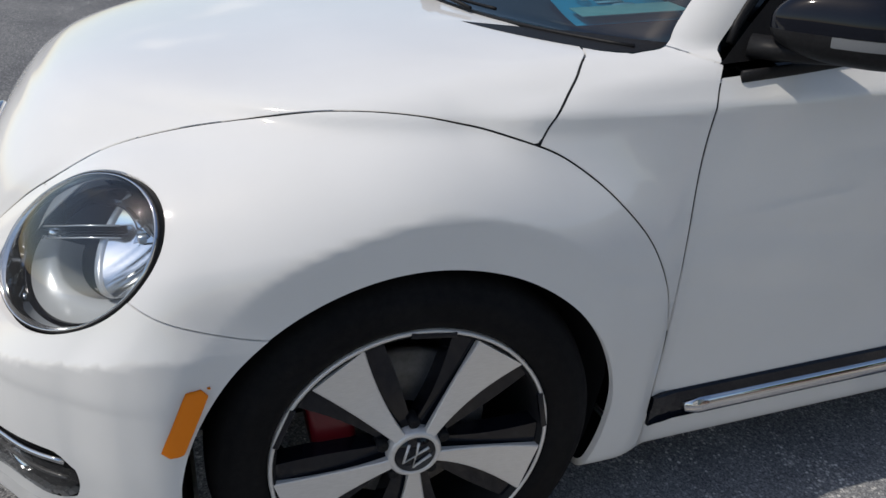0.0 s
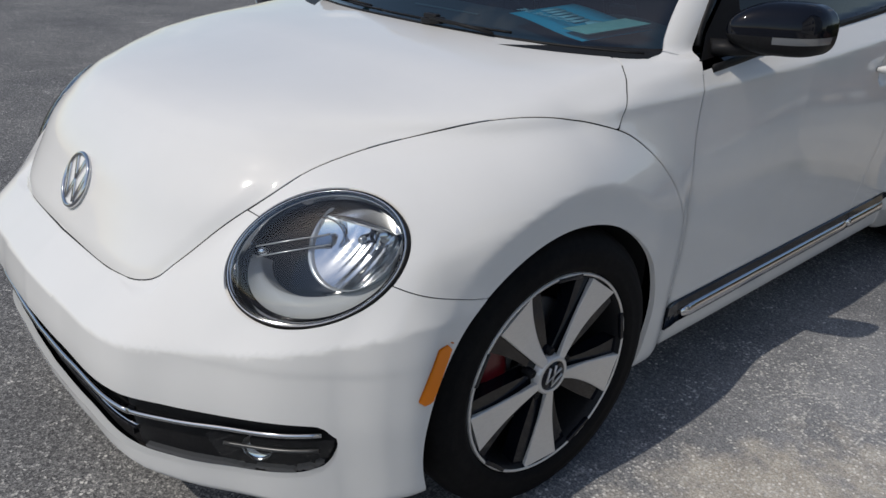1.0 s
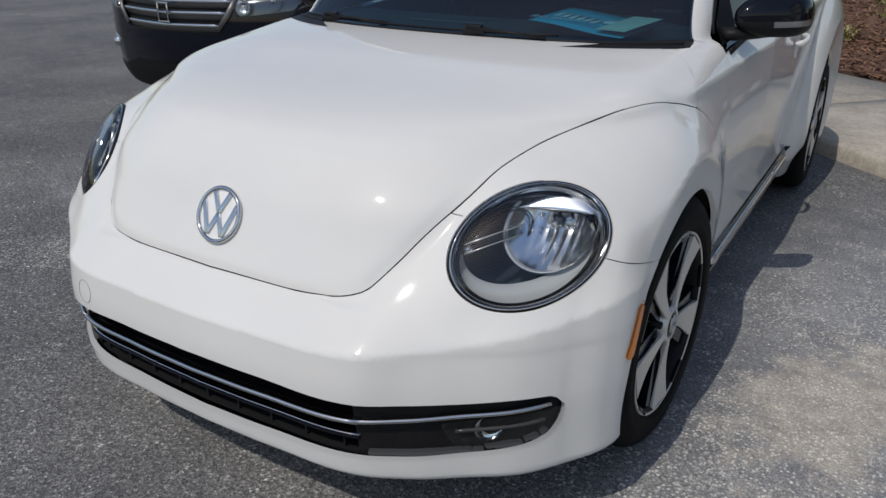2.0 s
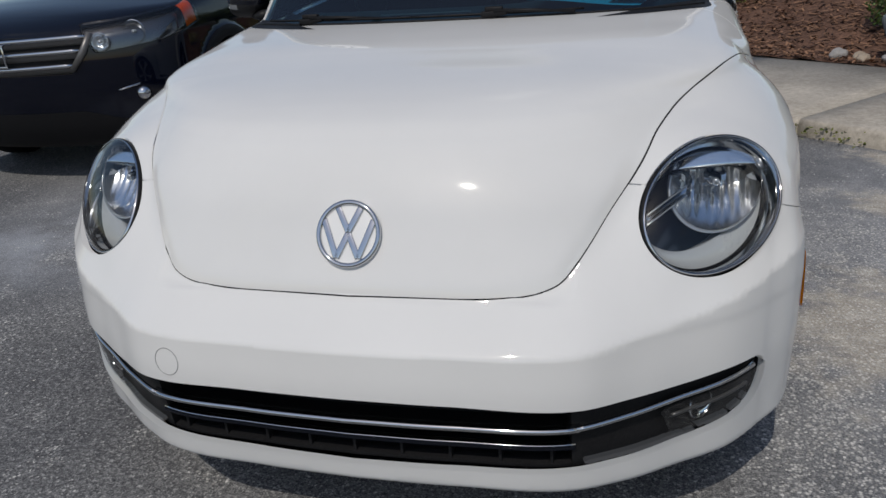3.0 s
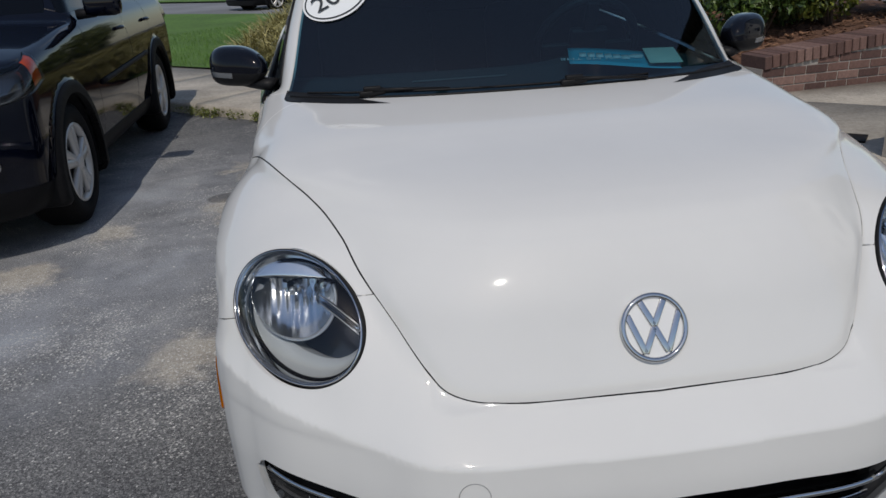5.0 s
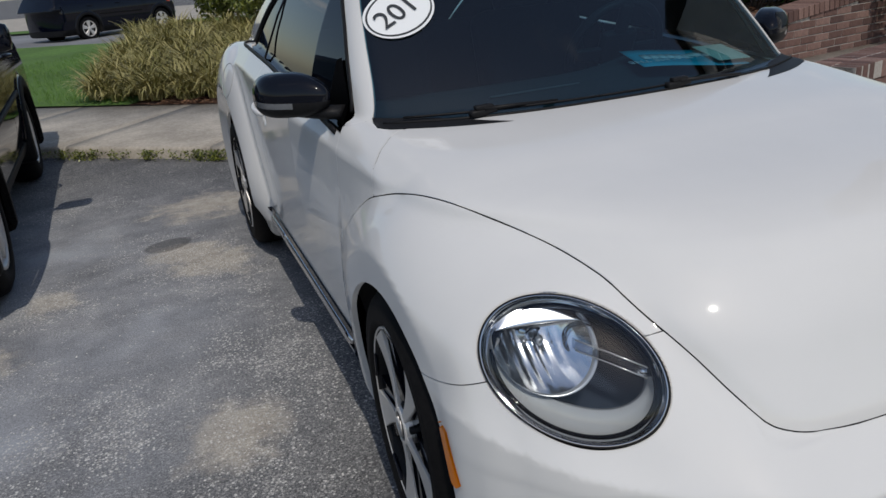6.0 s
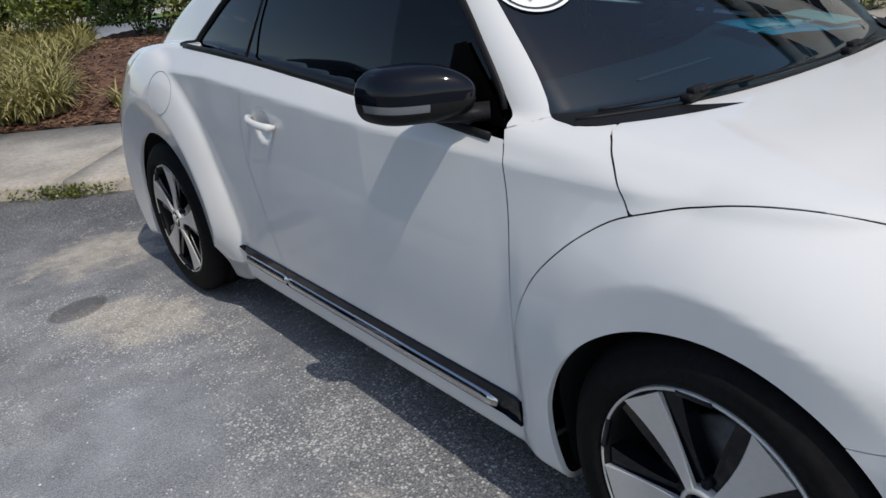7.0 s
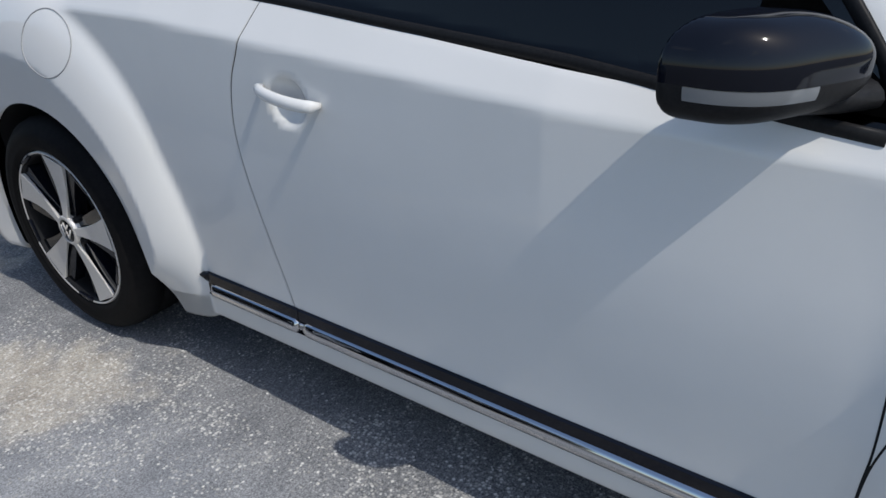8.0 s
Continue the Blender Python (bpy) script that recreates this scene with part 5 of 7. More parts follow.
def build_suv():
    body = thing("parked_suv", "dark navy sport-utility car with grey cladding parked on the asphalt", "car")
    common = dict(base=SUV_BASE, shape=suv_field)
    door_a = lambda p: p[:, 1] - 0.62 - 0.06 * np.maximum(0.9 - p[:, 2], 0)
    door_b = lambda p: p[:, 1] - 1.72
    door_c = lambda p: p[:, 1] - 2.55 + 0.5 * np.maximum(0.75 - p[:, 2], 0)
    off_glass = [no(suv_glass), no(suv_screen), suv_arch, no(suv_cladding)]
    panel("front_body", [no(door_a), *off_glass, no(suv_lamp), no(suv_mouth)], SUV_PAINT, body, 1, gap=0.003, **common)
    panel("front_door", [door_a, no(door_b), *off_glass], SUV_PAINT, body, 2, gap=0.003, **common)
    panel("rear_door", [door_b, no(door_c), *off_glass], SUV_PAINT, body, 2, gap=0.003, **common)
    panel("rear_body", [door_c, *off_glass], SUV_PAINT, body, 1, gap=0.003, **common)
    panel("cladding", [suv_cladding, suv_arch], SUV_TRIM, body, 1, gap=0.0, depth=0.03, push=0.006, label="grey-black plastic cladding", **common)
    panel("side_window", [suv_glass], SUV_GLASS, body, 2, gap=0.0, depth=0.0, push=-0.006, **common)
    panel("windscreen", [suv_screen], SUV_GLASS, body, 1, gap=0.0, depth=0.0, push=-0.006, **common)
    # near-black sheet behind the panels, put in as the shade of their gaps
    panel("inner_shell", [suv_arch, no(suv_glass), no(suv_screen), no(suv_mouth), no(suv_lamp)], DARK, body, 1, gap=0.0, depth=0.0, push=-0.03, **common)
    mouth = panel("grille", [suv_mouth], DARK, body, 1, gap=0.0, depth=0.0, push=-0.03, label="grille with three chrome bars", **common)
    for z, w in ((0.825, 0.50), (0.755, 0.46), (0.680, 0.41)):
        pts = []
        for x in np.linspace(-w, w, 21):
            y = float(suv_nose(z)) + 0.30 * x * x - 0.005
            pts.append((x, y, z + 0.02 * abs(x)))
        part("chrome_bar", tube(pts, [0.006] + [0.012] * 19 + [0.006], 8, flat=0.8), CHROME, mouth)
        bm = bmesh.new()
        rows = [[bm.verts.new((x, float(suv_nose(z - 0.025)) + 0.30 * x * x + back, z - 0.012 - 0.030 * k / 3 + 0.02 * abs(x))) for k, back in enumerate((0.004, 0.008, 0.012, 0.02))] for x in np.linspace(-w, w, 21)]
        part("grille_slat", grid_faces(bm, rows), SATIN, mouth)
    y = float(suv_nose(0.755)) - 0.02
    bm = bmesh.new()
    for args in (((0.012, 0.016, 0.11), (-0.042, y, 0.755)), ((0.012, 0.016, 0.11), (0.042, y, 0.755)), ((0.10, 0.016, 0.012), (0, y, 0.812)), ((0.10, 0.016, 0.012), (0, y, 0.698)), ((0.07, 0.016, 0.012), (0, y, 0.755))):
        box(bm, args[0], args[1], 0.003)
    part("badge", bm, CHROME, body, "chrome badge of plain bars")
    shells = panel("headlamp", [suv_lamp], SUV_LAMP, body, 2, gap=0.0, depth=0.02, push=-0.04, label="wrap-round headlamp", **common)
    lenses = panel("lens", [suv_lamp], GLASS_LAMP, None, 2, gap=0.002, depth=0.0, push=0.002, **common)
    ambers = panel("amber_corner", [suv_lamp, lambda p: p[:, 1] + 0.43], SUV_AMBER, None, 2, gap=0.004, depth=0.0, push=-0.012, **common)
    for side, shell, lens, amber in zip((1, -1), shells, lenses, ambers):
        lens.parent = amber.parent = shell
        lens.visible_shadow = False
        for x, y, z, r in ((0.56, -0.775, 0.80, 0.046), (0.70, -0.66, 0.835, 0.062)):
            m = look((side * x, y, z), (side * (x + 0.12), y - 0.5, z + 0.02)) @ Matrix.Rotation(math.pi, 4, "Y")
            part("reflector", turned_for(bowl((0, 0, 0), r, 0.035), m), SILVER_REFLECTOR, shell)
            part("reflector_ring", turned_for(tube([(r * math.cos(t), r * math.sin(t), 0) for t in np.linspace(0, 2 * math.pi, 28, endpoint=False)], 0.004, 6, True), m), CHROME, shell)
            part("bulb", turned_for(lathe([(-0.03, 0.012), (0.0, 0.012), (0.008, 0.007), (0.010, 0.0005)], 16, "z"), m), LAMP_GREY, shell)
        ends = [(side * 0.515, float(suv_nose(0.845)) + 0.30 * 0.515**2 - 0.004, 0.850), (side * 0.475, float(suv_nose(0.755)) + 0.30 * 0.475**2 - 0.010, 0.755), (side * 0.405, float(suv_nose(0.665)) + 0.30 * 0.405**2 - 0.008, 0.665)]
        part("grille_end", tube(ends, [0.016, 0.020, 0.014], 8, flat=0.7), SATIN, mouth)
        q = settle_on(suv_field, np.array([[0.72, -0.72, 0.505]]))[0]
        bm = bmesh.new()
        bmesh.ops.create_uvsphere(bm, u_segments=16, v_segments=10, radius=0.042, matrix=Matrix.Translation((side * q[0], q[1] + 0.012, q[2])))
        part("fog_lamp", bm, CHROME, body, "round chrome fog lamp")
        part("fog_trim", tube([(side * (q[0] - 0.20), q[1] - 0.085, q[2] + 0.005), (side * (q[0] - 0.10), q[1] - 0.055, q[2] + 0.03), (side * q[0], q[1] - 0.01, q[2] + 0.055)], 0.006, 6), CHROME, body)
        # side moulding, handles, mirror
        pts = [settle_on(suv_field, np.array([[0.91, yy, 0.69 + 0.03 * (yy - 0.8) / 1.4]]))[0] for yy in np.linspace(0.72, 2.2, 14)]
        part("side_moulding", tube([(side * (a + 0.006), b, c) for a, b, c in pts], 0.017, 8, flat=0.6), SUV_TRIM, body)
        for yy in (1.42, 2.35):
            part("door_handle", tube([(side * (0.885 + 0.03 * math.sin(math.pi * t)), yy + 0.17 * t, 0.965) for t in np.linspace(0, 1, 9)], 0.012, 8), SUV_PAINT, body)
        bm = bmesh.new()
        box(bm, (0.22, 0.12, 0.15), (side * 1.00, 0.72, 1.16), 0.045)
        part("mirror", bm, SUV_PAINT, body, "dark door mirror")
        part("mirror_arm", tube([(side * 0.84, 0.70, 1.10), (side * 0.95, 0.72, 1.11)], 0.03, 8), SUV_TRIM, body)
        for hy, hz in SUV_AXLES:
            m = Matrix.Translation((side * 0.885, hy, hz)) @ Matrix.Diagonal((side, 1, 1, 1))
            hub = part("wheel", turned_for(lathe([(-0.2, 0.20), (-0.03, 0.20), (-0.03, 0.03)], 40), m), DARK, body, "silver split-spoke alloy wheel")
            part("tyre", turned_for(lathe([(-0.20, 0.215), (-0.22, 0.25), (-0.21, 0.32), (-0.17, 0.342), (-0.05, 0.345), (-0.01, 0.33), (0.012, 0.29), (0.012, 0.25), (0.0, 0.222), (-0.02, 0.215)], 56), m), RUBBER, hub)
            part("rim_edge", turned_for(lathe([(-0.01, 0.224), (0.004, 0.22), (0.002, 0.205), (-0.03, 0.20)], 48), m), SILVER, hub)
            for i in range(5):
                for off in (-0.16, 0.16):
                    part("spoke", turned_for(blade(0.02, 0.208, 0.036, 0.050, 0.004, -0.004, 0.03), m @ Matrix.Rotation(2 * math.pi * i / 5 + off, 4, "X")), SILVER, hub)
            part("hub_cap", turned_for(lathe([(-0.03, 0.05), (0.008, 0.046), (0.014, 0.03), (0.015, 0.0005)], 28), m), SILVER, hub)
            bm = bmesh.new()
            rows = []
            for i in range(21):
                a = math.pi * (-0.12 + 1.24 * i / 20)
                rows.append([bm.verts.new((side * x, hy + 0.40 * math.cos(a), hz + 0.40 * math.sin(a))) for x in (0.88, 0.55)] + [bm.verts.new((side * 0.55, hy, hz))])
            for a, b in zip(rows, rows[1:]):
                for k in range(2):
                    bm.faces.new((a[k], a[k + 1], b[k + 1], b[k]))
            part("wheel_liner", bm, DARK, body)
    bm = bmesh.new()
    box(bm, (1.3, 3.6, 0.08), (0, 1.4, 0.28), 0.03)
    part("floor_pan", bm, DARK, body)
    bm = bmesh.new()
    box(bm, (1.4, 0.2, 0.5), (0, 1.9, 1.0), 0.06)
    box(bm, (1.4, 0.4, 0.1), (0, 0.95, 1.05), 0.04)
    part("seat_row", bm, CABIN, body)
    return body


suv = build_suv()
suv.matrix_basis = pose(-2.93, 2.50, 0, 0, 0, 2.2)
far_suv = copy_thing(suv, pose(-0.9, 25.6, 0.0, 0, 0, 128))
far_suv.name = "distant_suv"
tagged(far_suv, "black sport-utility car standing on the far road")


# The place: asphalt, kerb, pavement, beds, lawn and road
KERB, AWAY = Vector((0.749, -0.663, 0)), Vector((0.663, 0.749, 0))
KERB_AT = Vector((0, 4.02, 0))


def ground_at(s, d, z=0.0):
    """A place s metres along the kerb from the car's middle line and d metres behind its edge."""
    q = KERB_AT + KERB * s + AWAY * d
    return Vector((q.x, q.y, z))


def masked(m, centre, radii, turn=0.0, soft=0.5):
    """1 inside an oval on the ground, fading to 0 at its edge."""
    n, l = m.node_tree.nodes, m.node_tree.links
    c, mp, ln, r = n.new("ShaderNodeTexCoord"), n.new("ShaderNodeMapping"), n.new("ShaderNodeVectorMath"), n.new("ShaderNodeMapRange")
    mp.vector_type = "TEXTURE"
    mp.inputs["Location"].default_value = (*centre, 0)
    mp.inputs["Rotation"].default_value = (0, 0, turn)
    mp.inputs["Scale"].default_value = (*radii, 1e6)
    ln.operation = "LENGTH"
    r.inputs["From Min"].default_value, r.inputs["From Max"].default_value = 1.0, 1.0 - soft
    l.new(c.outputs["Object"], mp.inputs[0])
    l.new(mp.outputs[0], ln.inputs[0])
    l.new(ln.outputs["Value"], r.inputs[0])
    return r.outputs[0]


def math_node(m, op, a, b):
    n = m.node_tree.nodes.new("ShaderNodeMath")
    n.operation, n.use_clamp = op, True
    for v, sock in ((a, n.inputs[0]), (b, n.inputs[1])):
        if isinstance(v, (int, float)):
            sock.default_value = v
        else:
            m.node_tree.links.new(v, sock)
    return n.outputs[0]


def ovals(m, rows, soft=0.9):
    out = None
    for centre, radii, turn in rows:
        k = masked(m, centre, radii, turn, soft)
        out = k if out is None else math_node(m, "MAXIMUM", out, k)
    return out


def stepped(m, value, low, high):
    r = m.node_tree.nodes.new("ShaderNodeMapRange")
    r.interpolation_type = "SMOOTHSTEP"
    r.inputs["From Min"].default_value, r.inputs["From Max"].default_value = low, high
    m.node_tree.links.new(value, r.inputs[0])
    return r.outputs[0]


def asphalt():
    m = material("worn_asphalt", (0.1, 0.1, 0.1), 0.85)
    grit = mix(m, 0.5, noise_node(m, 230, 2, 0.5), noise_node(m, 110, 4, 0.75))
    cells = m.node_tree.nodes.new("ShaderNodeTexVoronoi")
    cells.inputs["Scale"].default_value = 135.0
    where = m.node_tree.nodes.new("ShaderNodeTexCoord")
    m.node_tree.links.new(where.outputs["Object"], cells.inputs["Vector"])
    chip, pick = cells.outputs["Distance"], m.node_tree.nodes.new("ShaderNodeSeparateColor")
    m.node_tree.links.new(cells.outputs["Color"], pick.inputs[0])
    stone, shade = pick.outputs[0], pick.outputs[1]
    cloud = noise_node(m, 5.5, 8, 0.68)
    tone = noise_node(m, 0.8, 6, 0.6)
    base = ramp(m, grit, [(0.36, (0.05, 0.051, 0.053)), (0.48, (0.155, 0.156, 0.159)), (0.57, (0.25, 0.248, 0.245)), (0.64, (0.46, 0.45, 0.435))])
    base = mix(m, 1.0, base, ramp(m, stone, [(0.0, (0.55, 0.55, 0.56)), (0.7, (1.05, 1.05, 1.04)), (0.93, (1.3, 1.3, 1.28)), (1.0, (2.1, 2.08, 2.0))]), "MULTIPLY")
    base = mix(m, 1.0, base, ramp(m, tone, [(0.34, (0.64, 0.65, 0.68)), (0.66, (1.06, 1.06, 1.05))]), "MULTIPLY")
    # smooth greyed ground beside the car, where cars roll in
    sides = ovals(m, (((-1.7, 2.4), (1.5, 2.4), 0.1), ((1.9, 1.0), (1.5, 2.3), -0.2)), 0.6)
    dull = mix(m, 1.0, ramp(m, noise_node(m, 3.2, 8, 0.7), [(0.3, (0.165, 0.173, 0.188)), (0.5, (0.26, 0.268, 0.282)), (0.72, (0.40, 0.405, 0.41))]), ramp(m, grit, [(0.38, (0.55, 0.55, 0.55)), (0.62, (1.45, 1.45, 1.45))]), "MULTIPLY")
    base = mix(m, math_node(m, "MULTIPLY", sides, 0.80), base, dull)
    # sandy patches with torn edges
    sand = ovals(m, (((-1.15, 2.45), (0.50, 0.85), 0.5), ((-1.0, 3.45), (0.9, 0.7), 0.0), ((-1.85, 2.25), (0.30, 0.35), 0.2), ((-2.15, 1.7), (0.6, 0.4), -0.3), ((1.65, 1.5), (0.7, 0.45), -0.6), ((-1.2, 0.7), (0.45, 0.5), 0.0), ((1.25, 0.4), (0.6, 1.1), -0.2), ((1.9, 2.2), (0.9, 0.35), -0.5)))
    sand = stepped(m, math_node(m, "ADD", math_node(m, "MULTIPLY", sand, 0.55), math_node(m, "MULTIPLY", cloud, 0.8)), 0.70, 0.90)
    sandy = mix(m, 1.0, ramp(m, noise_node(m, 14, 8, 0.75), [(0.3, (0.30, 0.268, 0.225)), (0.7, (0.56, 0.52, 0.45))]), ramp(m, grit, [(0.38, (0.65, 0.65, 0.65)), (0.62, (1.3, 1.3, 1.3))]), "MULTIPLY")
    base = mix(m, math_node(m, "MULTIPLY", sand, 0.85), base, sandy)
    # a thin bluish film left by dried water
    film = math_node(m, "MULTIPLY", ovals(m, (((-1.9, 3.0), (0.55, 0.9), 0.3), ((-1.45, 1.75), (0.5, 0.6), 0.0), ((-2.0, 0.9), (0.9, 0.7), 0.2))), ramp(m, noise_node(m, 2.2, 4), [(0.38, (0, 0, 0)), (0.62, (0.85, 0.85, 0.85))]))
    base = mix(m, film, base, mix(m, 1.0, (0.37, 0.39, 0.42), ramp(m, grit, [(0.38, (0.75, 0.75, 0.75)), (0.62, (1.2, 1.2, 1.2))]), "MULTIPLY"))
    # bare stone in small pale chips, crowded where the surface is worn
    worn = ovals(m, (((-1.15, 2.35), (0.55, 0.95), 0.5), ((-1.85, 2.2), (0.32, 0.4), 0.2), ((-0.95, 1.15), (0.45, 0.85), -0.1), ((-1.65, 0.9), (0.6, 0.4), 0.3), ((-1.9, 3.9), (0.6, 0.25), 0.1), ((-2.1, 1.5), (0.5, 0.3), -0.3), ((-1.15, 0.5), (0.35, 0.5), 0.0), ((1.05, -0.05), (0.45, 1.1), -0.18), ((1.45, 0.95), (0.85, 1.2), -0.3), ((1.3, 0.2), (0.6, 0.8), 0.3), ((0.2, -0.95), (0.35, 0.2), 0.4), ((-1.7, -0.1), (0.3, 0.25), 0.0)))
    wear = math_node(m, "ADD", math_node(m, "MULTIPLY", worn, 0.26), math_node(m, "MULTIPLY", cloud, 1.05))
    wear = math_node(m, "ADD", wear, math_node(m, "MULTIPLY", shade, 0.42))
    wear = math_node(m, "SUBTRACT", wear, math_node(m, "MULTIPLY", chip, 0.10))
    fleck = stepped(m, wear, 0.925, 0.965)
    pale = ramp(m, stone, [(0.0, (0.30, 0.295, 0.28)), (0.6, (0.52, 0.51, 0.48)), (1.0, (0.82, 0.80, 0.76))])
    base = mix(m, math_node(m, "MULTIPLY", fleck, 0.72), base, pale)
    oil = math_node(m, "MULTIPLY", stepped(m, math_node(m, "ADD", masked(m, (-1.304, 2.773), (0.19, 0.14), 0.4, 0.9), math_node(m, "MULTIPLY", cloud, 0.35)), 0.42, 0.60), 0.55)
    base = mix(m, oil, base, (0.045, 0.043, 0.042))
    feed(m, base, "Base Color")
    m.node_tree.nodes["Principled BSDF"].inputs["Specular IOR Level"].default_value = 0.1
    bump(m, mix(m, 0.4, grit, chip), 0.8, 0.004)
    return m


ASPHALT = asphalt()
bm = bmesh.new()
bmesh.ops.create_grid(bm, x_segments=8, y_segments=8, size=600)
tagged(part("ground", bm, ASPHALT), "worn grey asphalt with pale patches and stains", "ground", kind="structure")

CONCRETE = grained("pavement_concrete", (0.31, 0.28, 0.235), (0.53, 0.485, 0.415), 34, 0.9, 0.003, detail=10, big=2.2)
MULCH = grained("bark_mulch", (0.06, 0.028, 0.018), (0.20, 0.105, 0.065), 30, 0.95, 0.02, big=1.5)
LAWN = grained("lawn", (0.045, 0.11, 0.018), (0.12, 0.22, 0.035), 14, 0.95, 0.01, big=0.6)
ROAD = grained("road_asphalt", (0.16, 0.165, 0.175), (0.26, 0.265, 0.275), 30, 0.9, 0.002, big=0.3)
TOP = 0.10

WALL_AT_XY = Vector((2.89, 4.08, 0))
pavement = thing("pavement", "weathered beige concrete pavement with a low kerb", "pavement", kind="structure")
for i in range(-8, 9):
    a, b = i * 1.52 + 0.35, i * 1.52 + 1.52 + 0.343
    bm = bmesh.new()
    rows = []
    for s in np.linspace(a, b, 9):
        rows.append([bm.verts.new(ground_at(s, d + 0.004 * math.sin(7 * s + d), z)) for d, z in ((0.0, -0.02), (0.004, TOP - 0.03), (0.016, TOP - 0.008), (0.04, TOP), (0.90, TOP + 0.004), (1.80, TOP + 0.012), (1.80, -0.02))])
    for p, q in zip(rows, rows[1:]):
        for k in range(6):
            bm.faces.new((p[k], p[k + 1], q[k + 1], q[k]))
    bm.faces.new(rows[0])
    bm.faces.new(rows[-1][::-1])
    bmesh.ops.recalc_face_normals(bm, faces=bm.faces)
    part("slab", bm, CONCRETE, pavement)


for i in range(5):
    # the pavement widens to the foot of the brick wall
    bm = bmesh.new()
    rows = []
    for k in range(9):
        s = 1.87 + 1.52 * i + 1.513 * k / 8
        q = ground_at(s, 0) - WALL_AT_XY
        d1 = (math.sin(0.1396) * q.x - math.cos(0.1396) * q.y) / (math.cos(0.1396) * AWAY.y - math.sin(0.1396) * AWAY.x)
        rows.append([bm.verts.new(ground_at(s, d, z)) for d, z in ((1.806, -0.02), (1.806, TOP + 0.012), (max(d1 + 0.05, 1.9), TOP + 0.018), (max(d1 + 0.05, 1.9), -0.02))])
    for p, q in zip(rows, rows[1:]):
        for k in range(3):
            bm.faces.new((p[k], p[k + 1], q[k + 1], q[k]))
    bm.faces.new(rows[0])
    bm.faces.new(rows[-1][::-1])
    bmesh.ops.recalc_face_normals(bm, faces=bm.faces)
    part("slab", bm, CONCRETE, pavement)


def patch(name, s_range, d_range, height, mat, label, category, steps=(40, 20), rough=0.0):
    bm = bmesh.new()
    rows = []
    for s in np.linspace(*s_range, steps[0]):
        rows.append([bm.verts.new(ground_at(s, d, height(s, d) + rough * noise.noise((s * 6, d * 6, 3)))) for d in np.linspace(*d_range, steps[1])])
    for p, q in zip(rows, rows[1:]):
        for k in range(steps[1] - 1):
            bm.faces.new((p[k], q[k], q[k + 1], p[k + 1]))
    bmesh.ops.recalc_face_normals(bm, faces=bm.faces)
    return tagged(part(name, bm, mat), label, category, kind="structure")


WALL_AT, WALL_TURN = Vector((2.89, 4.08, TOP)), radians(8)


def before_wall(s, d):
    """Metres that a place lies in front of the brick wall's line, beyond its free end."""
    q = ground_at(s, d) - WALL_AT
    return q.y * -math.cos(WALL_TURN) + q.x * math.sin(WALL_TURN) if q.x > -0.02 else -1.0


def bed_height(s, d):
    if before_wall(s, d) > -0.12:
        return TOP - 0.3
    e = min(max((d - 1.8) / 2.2, 0), 1)
    return TOP + 0.02 + 0.42 * e * e * (3 - 2 * e)


patch("mulch_bed", (-3.6, 9.0), (1.802, 6.5), bed_height, MULCH, "brown bark mulch bed behind the pavement", "flower bed", (140, 60), 0.03)
patch("lawn", (-30, -3.55), (1.803, 8.5), lambda s, d: TOP + 0.03 + 0.02 * (d - 1.8), LAWN, "green mown lawn beside the pavement", "lawn", (50, 16), 0.01)
patch("lawn_strip", (-3.7, 12), (6.4, 9.0), lambda s, d: TOP + 0.16, LAWN, "green lawn behind the planted bed", "lawn", (30, 8), 0.01)
ROAD_AT = 8.9
patch("road", (-60, 60), (ROAD_AT, ROAD_AT + 7.5), lambda s, d: 0.06, ROAD, "grey road beyond the lawn", "road", (20, 6))
patch("far_verge", (-60, 60), (ROAD_AT + 7.5, ROAD_AT + 9.2), lambda s, d: 0.12, LAWN, "narrow green verge along the road", "verge", (20, 4))
patch("far_forecourt", (-60, 60), (ROAD_AT + 9.2, ROAD_AT + 24), lambda s, d: 0.10, CONCRETE, "pale concrete forecourt across the road", "forecourt", (20, 4))


# Plants
def leaf_material(name, dark, light, rough=0.5):
    m = material(name, light, rough)
    g = m.node_tree.nodes.new("ShaderNodeNewGeometry")
    feed(m, ramp(m, g.outputs["Random Per Island"], [(0.0, dark), (1.0, light)]), "Base Color")
    return m


GRASS_BLADE = leaf_material("strap_leaves", (0.13, 0.13, 0.025), (0.46, 0.40, 0.17))
LAWN_BLADE = leaf_material("lawn_blades", (0.05, 0.12, 0.015), (0.14, 0.26, 0.04))
SHRUB_LEAF = leaf_material("shrub_leaves", (0.02, 0.045, 0.008), (0.11, 0.17, 0.035), 0.35)
YELLOW_LEAF = leaf_material("yellow_green_leaves", (0.05, 0.075, 0.01), (0.20, 0.22, 0.04), 0.4)
TWIG = grained("twigs", (0.05, 0.035, 0.025), (0.11, 0.08, 0.06), 40, 0.9)
CHIP = leaf_material("bark_chips", (0.05, 0.025, 0.015), (0.30, 0.16, 0.09), 0.9)


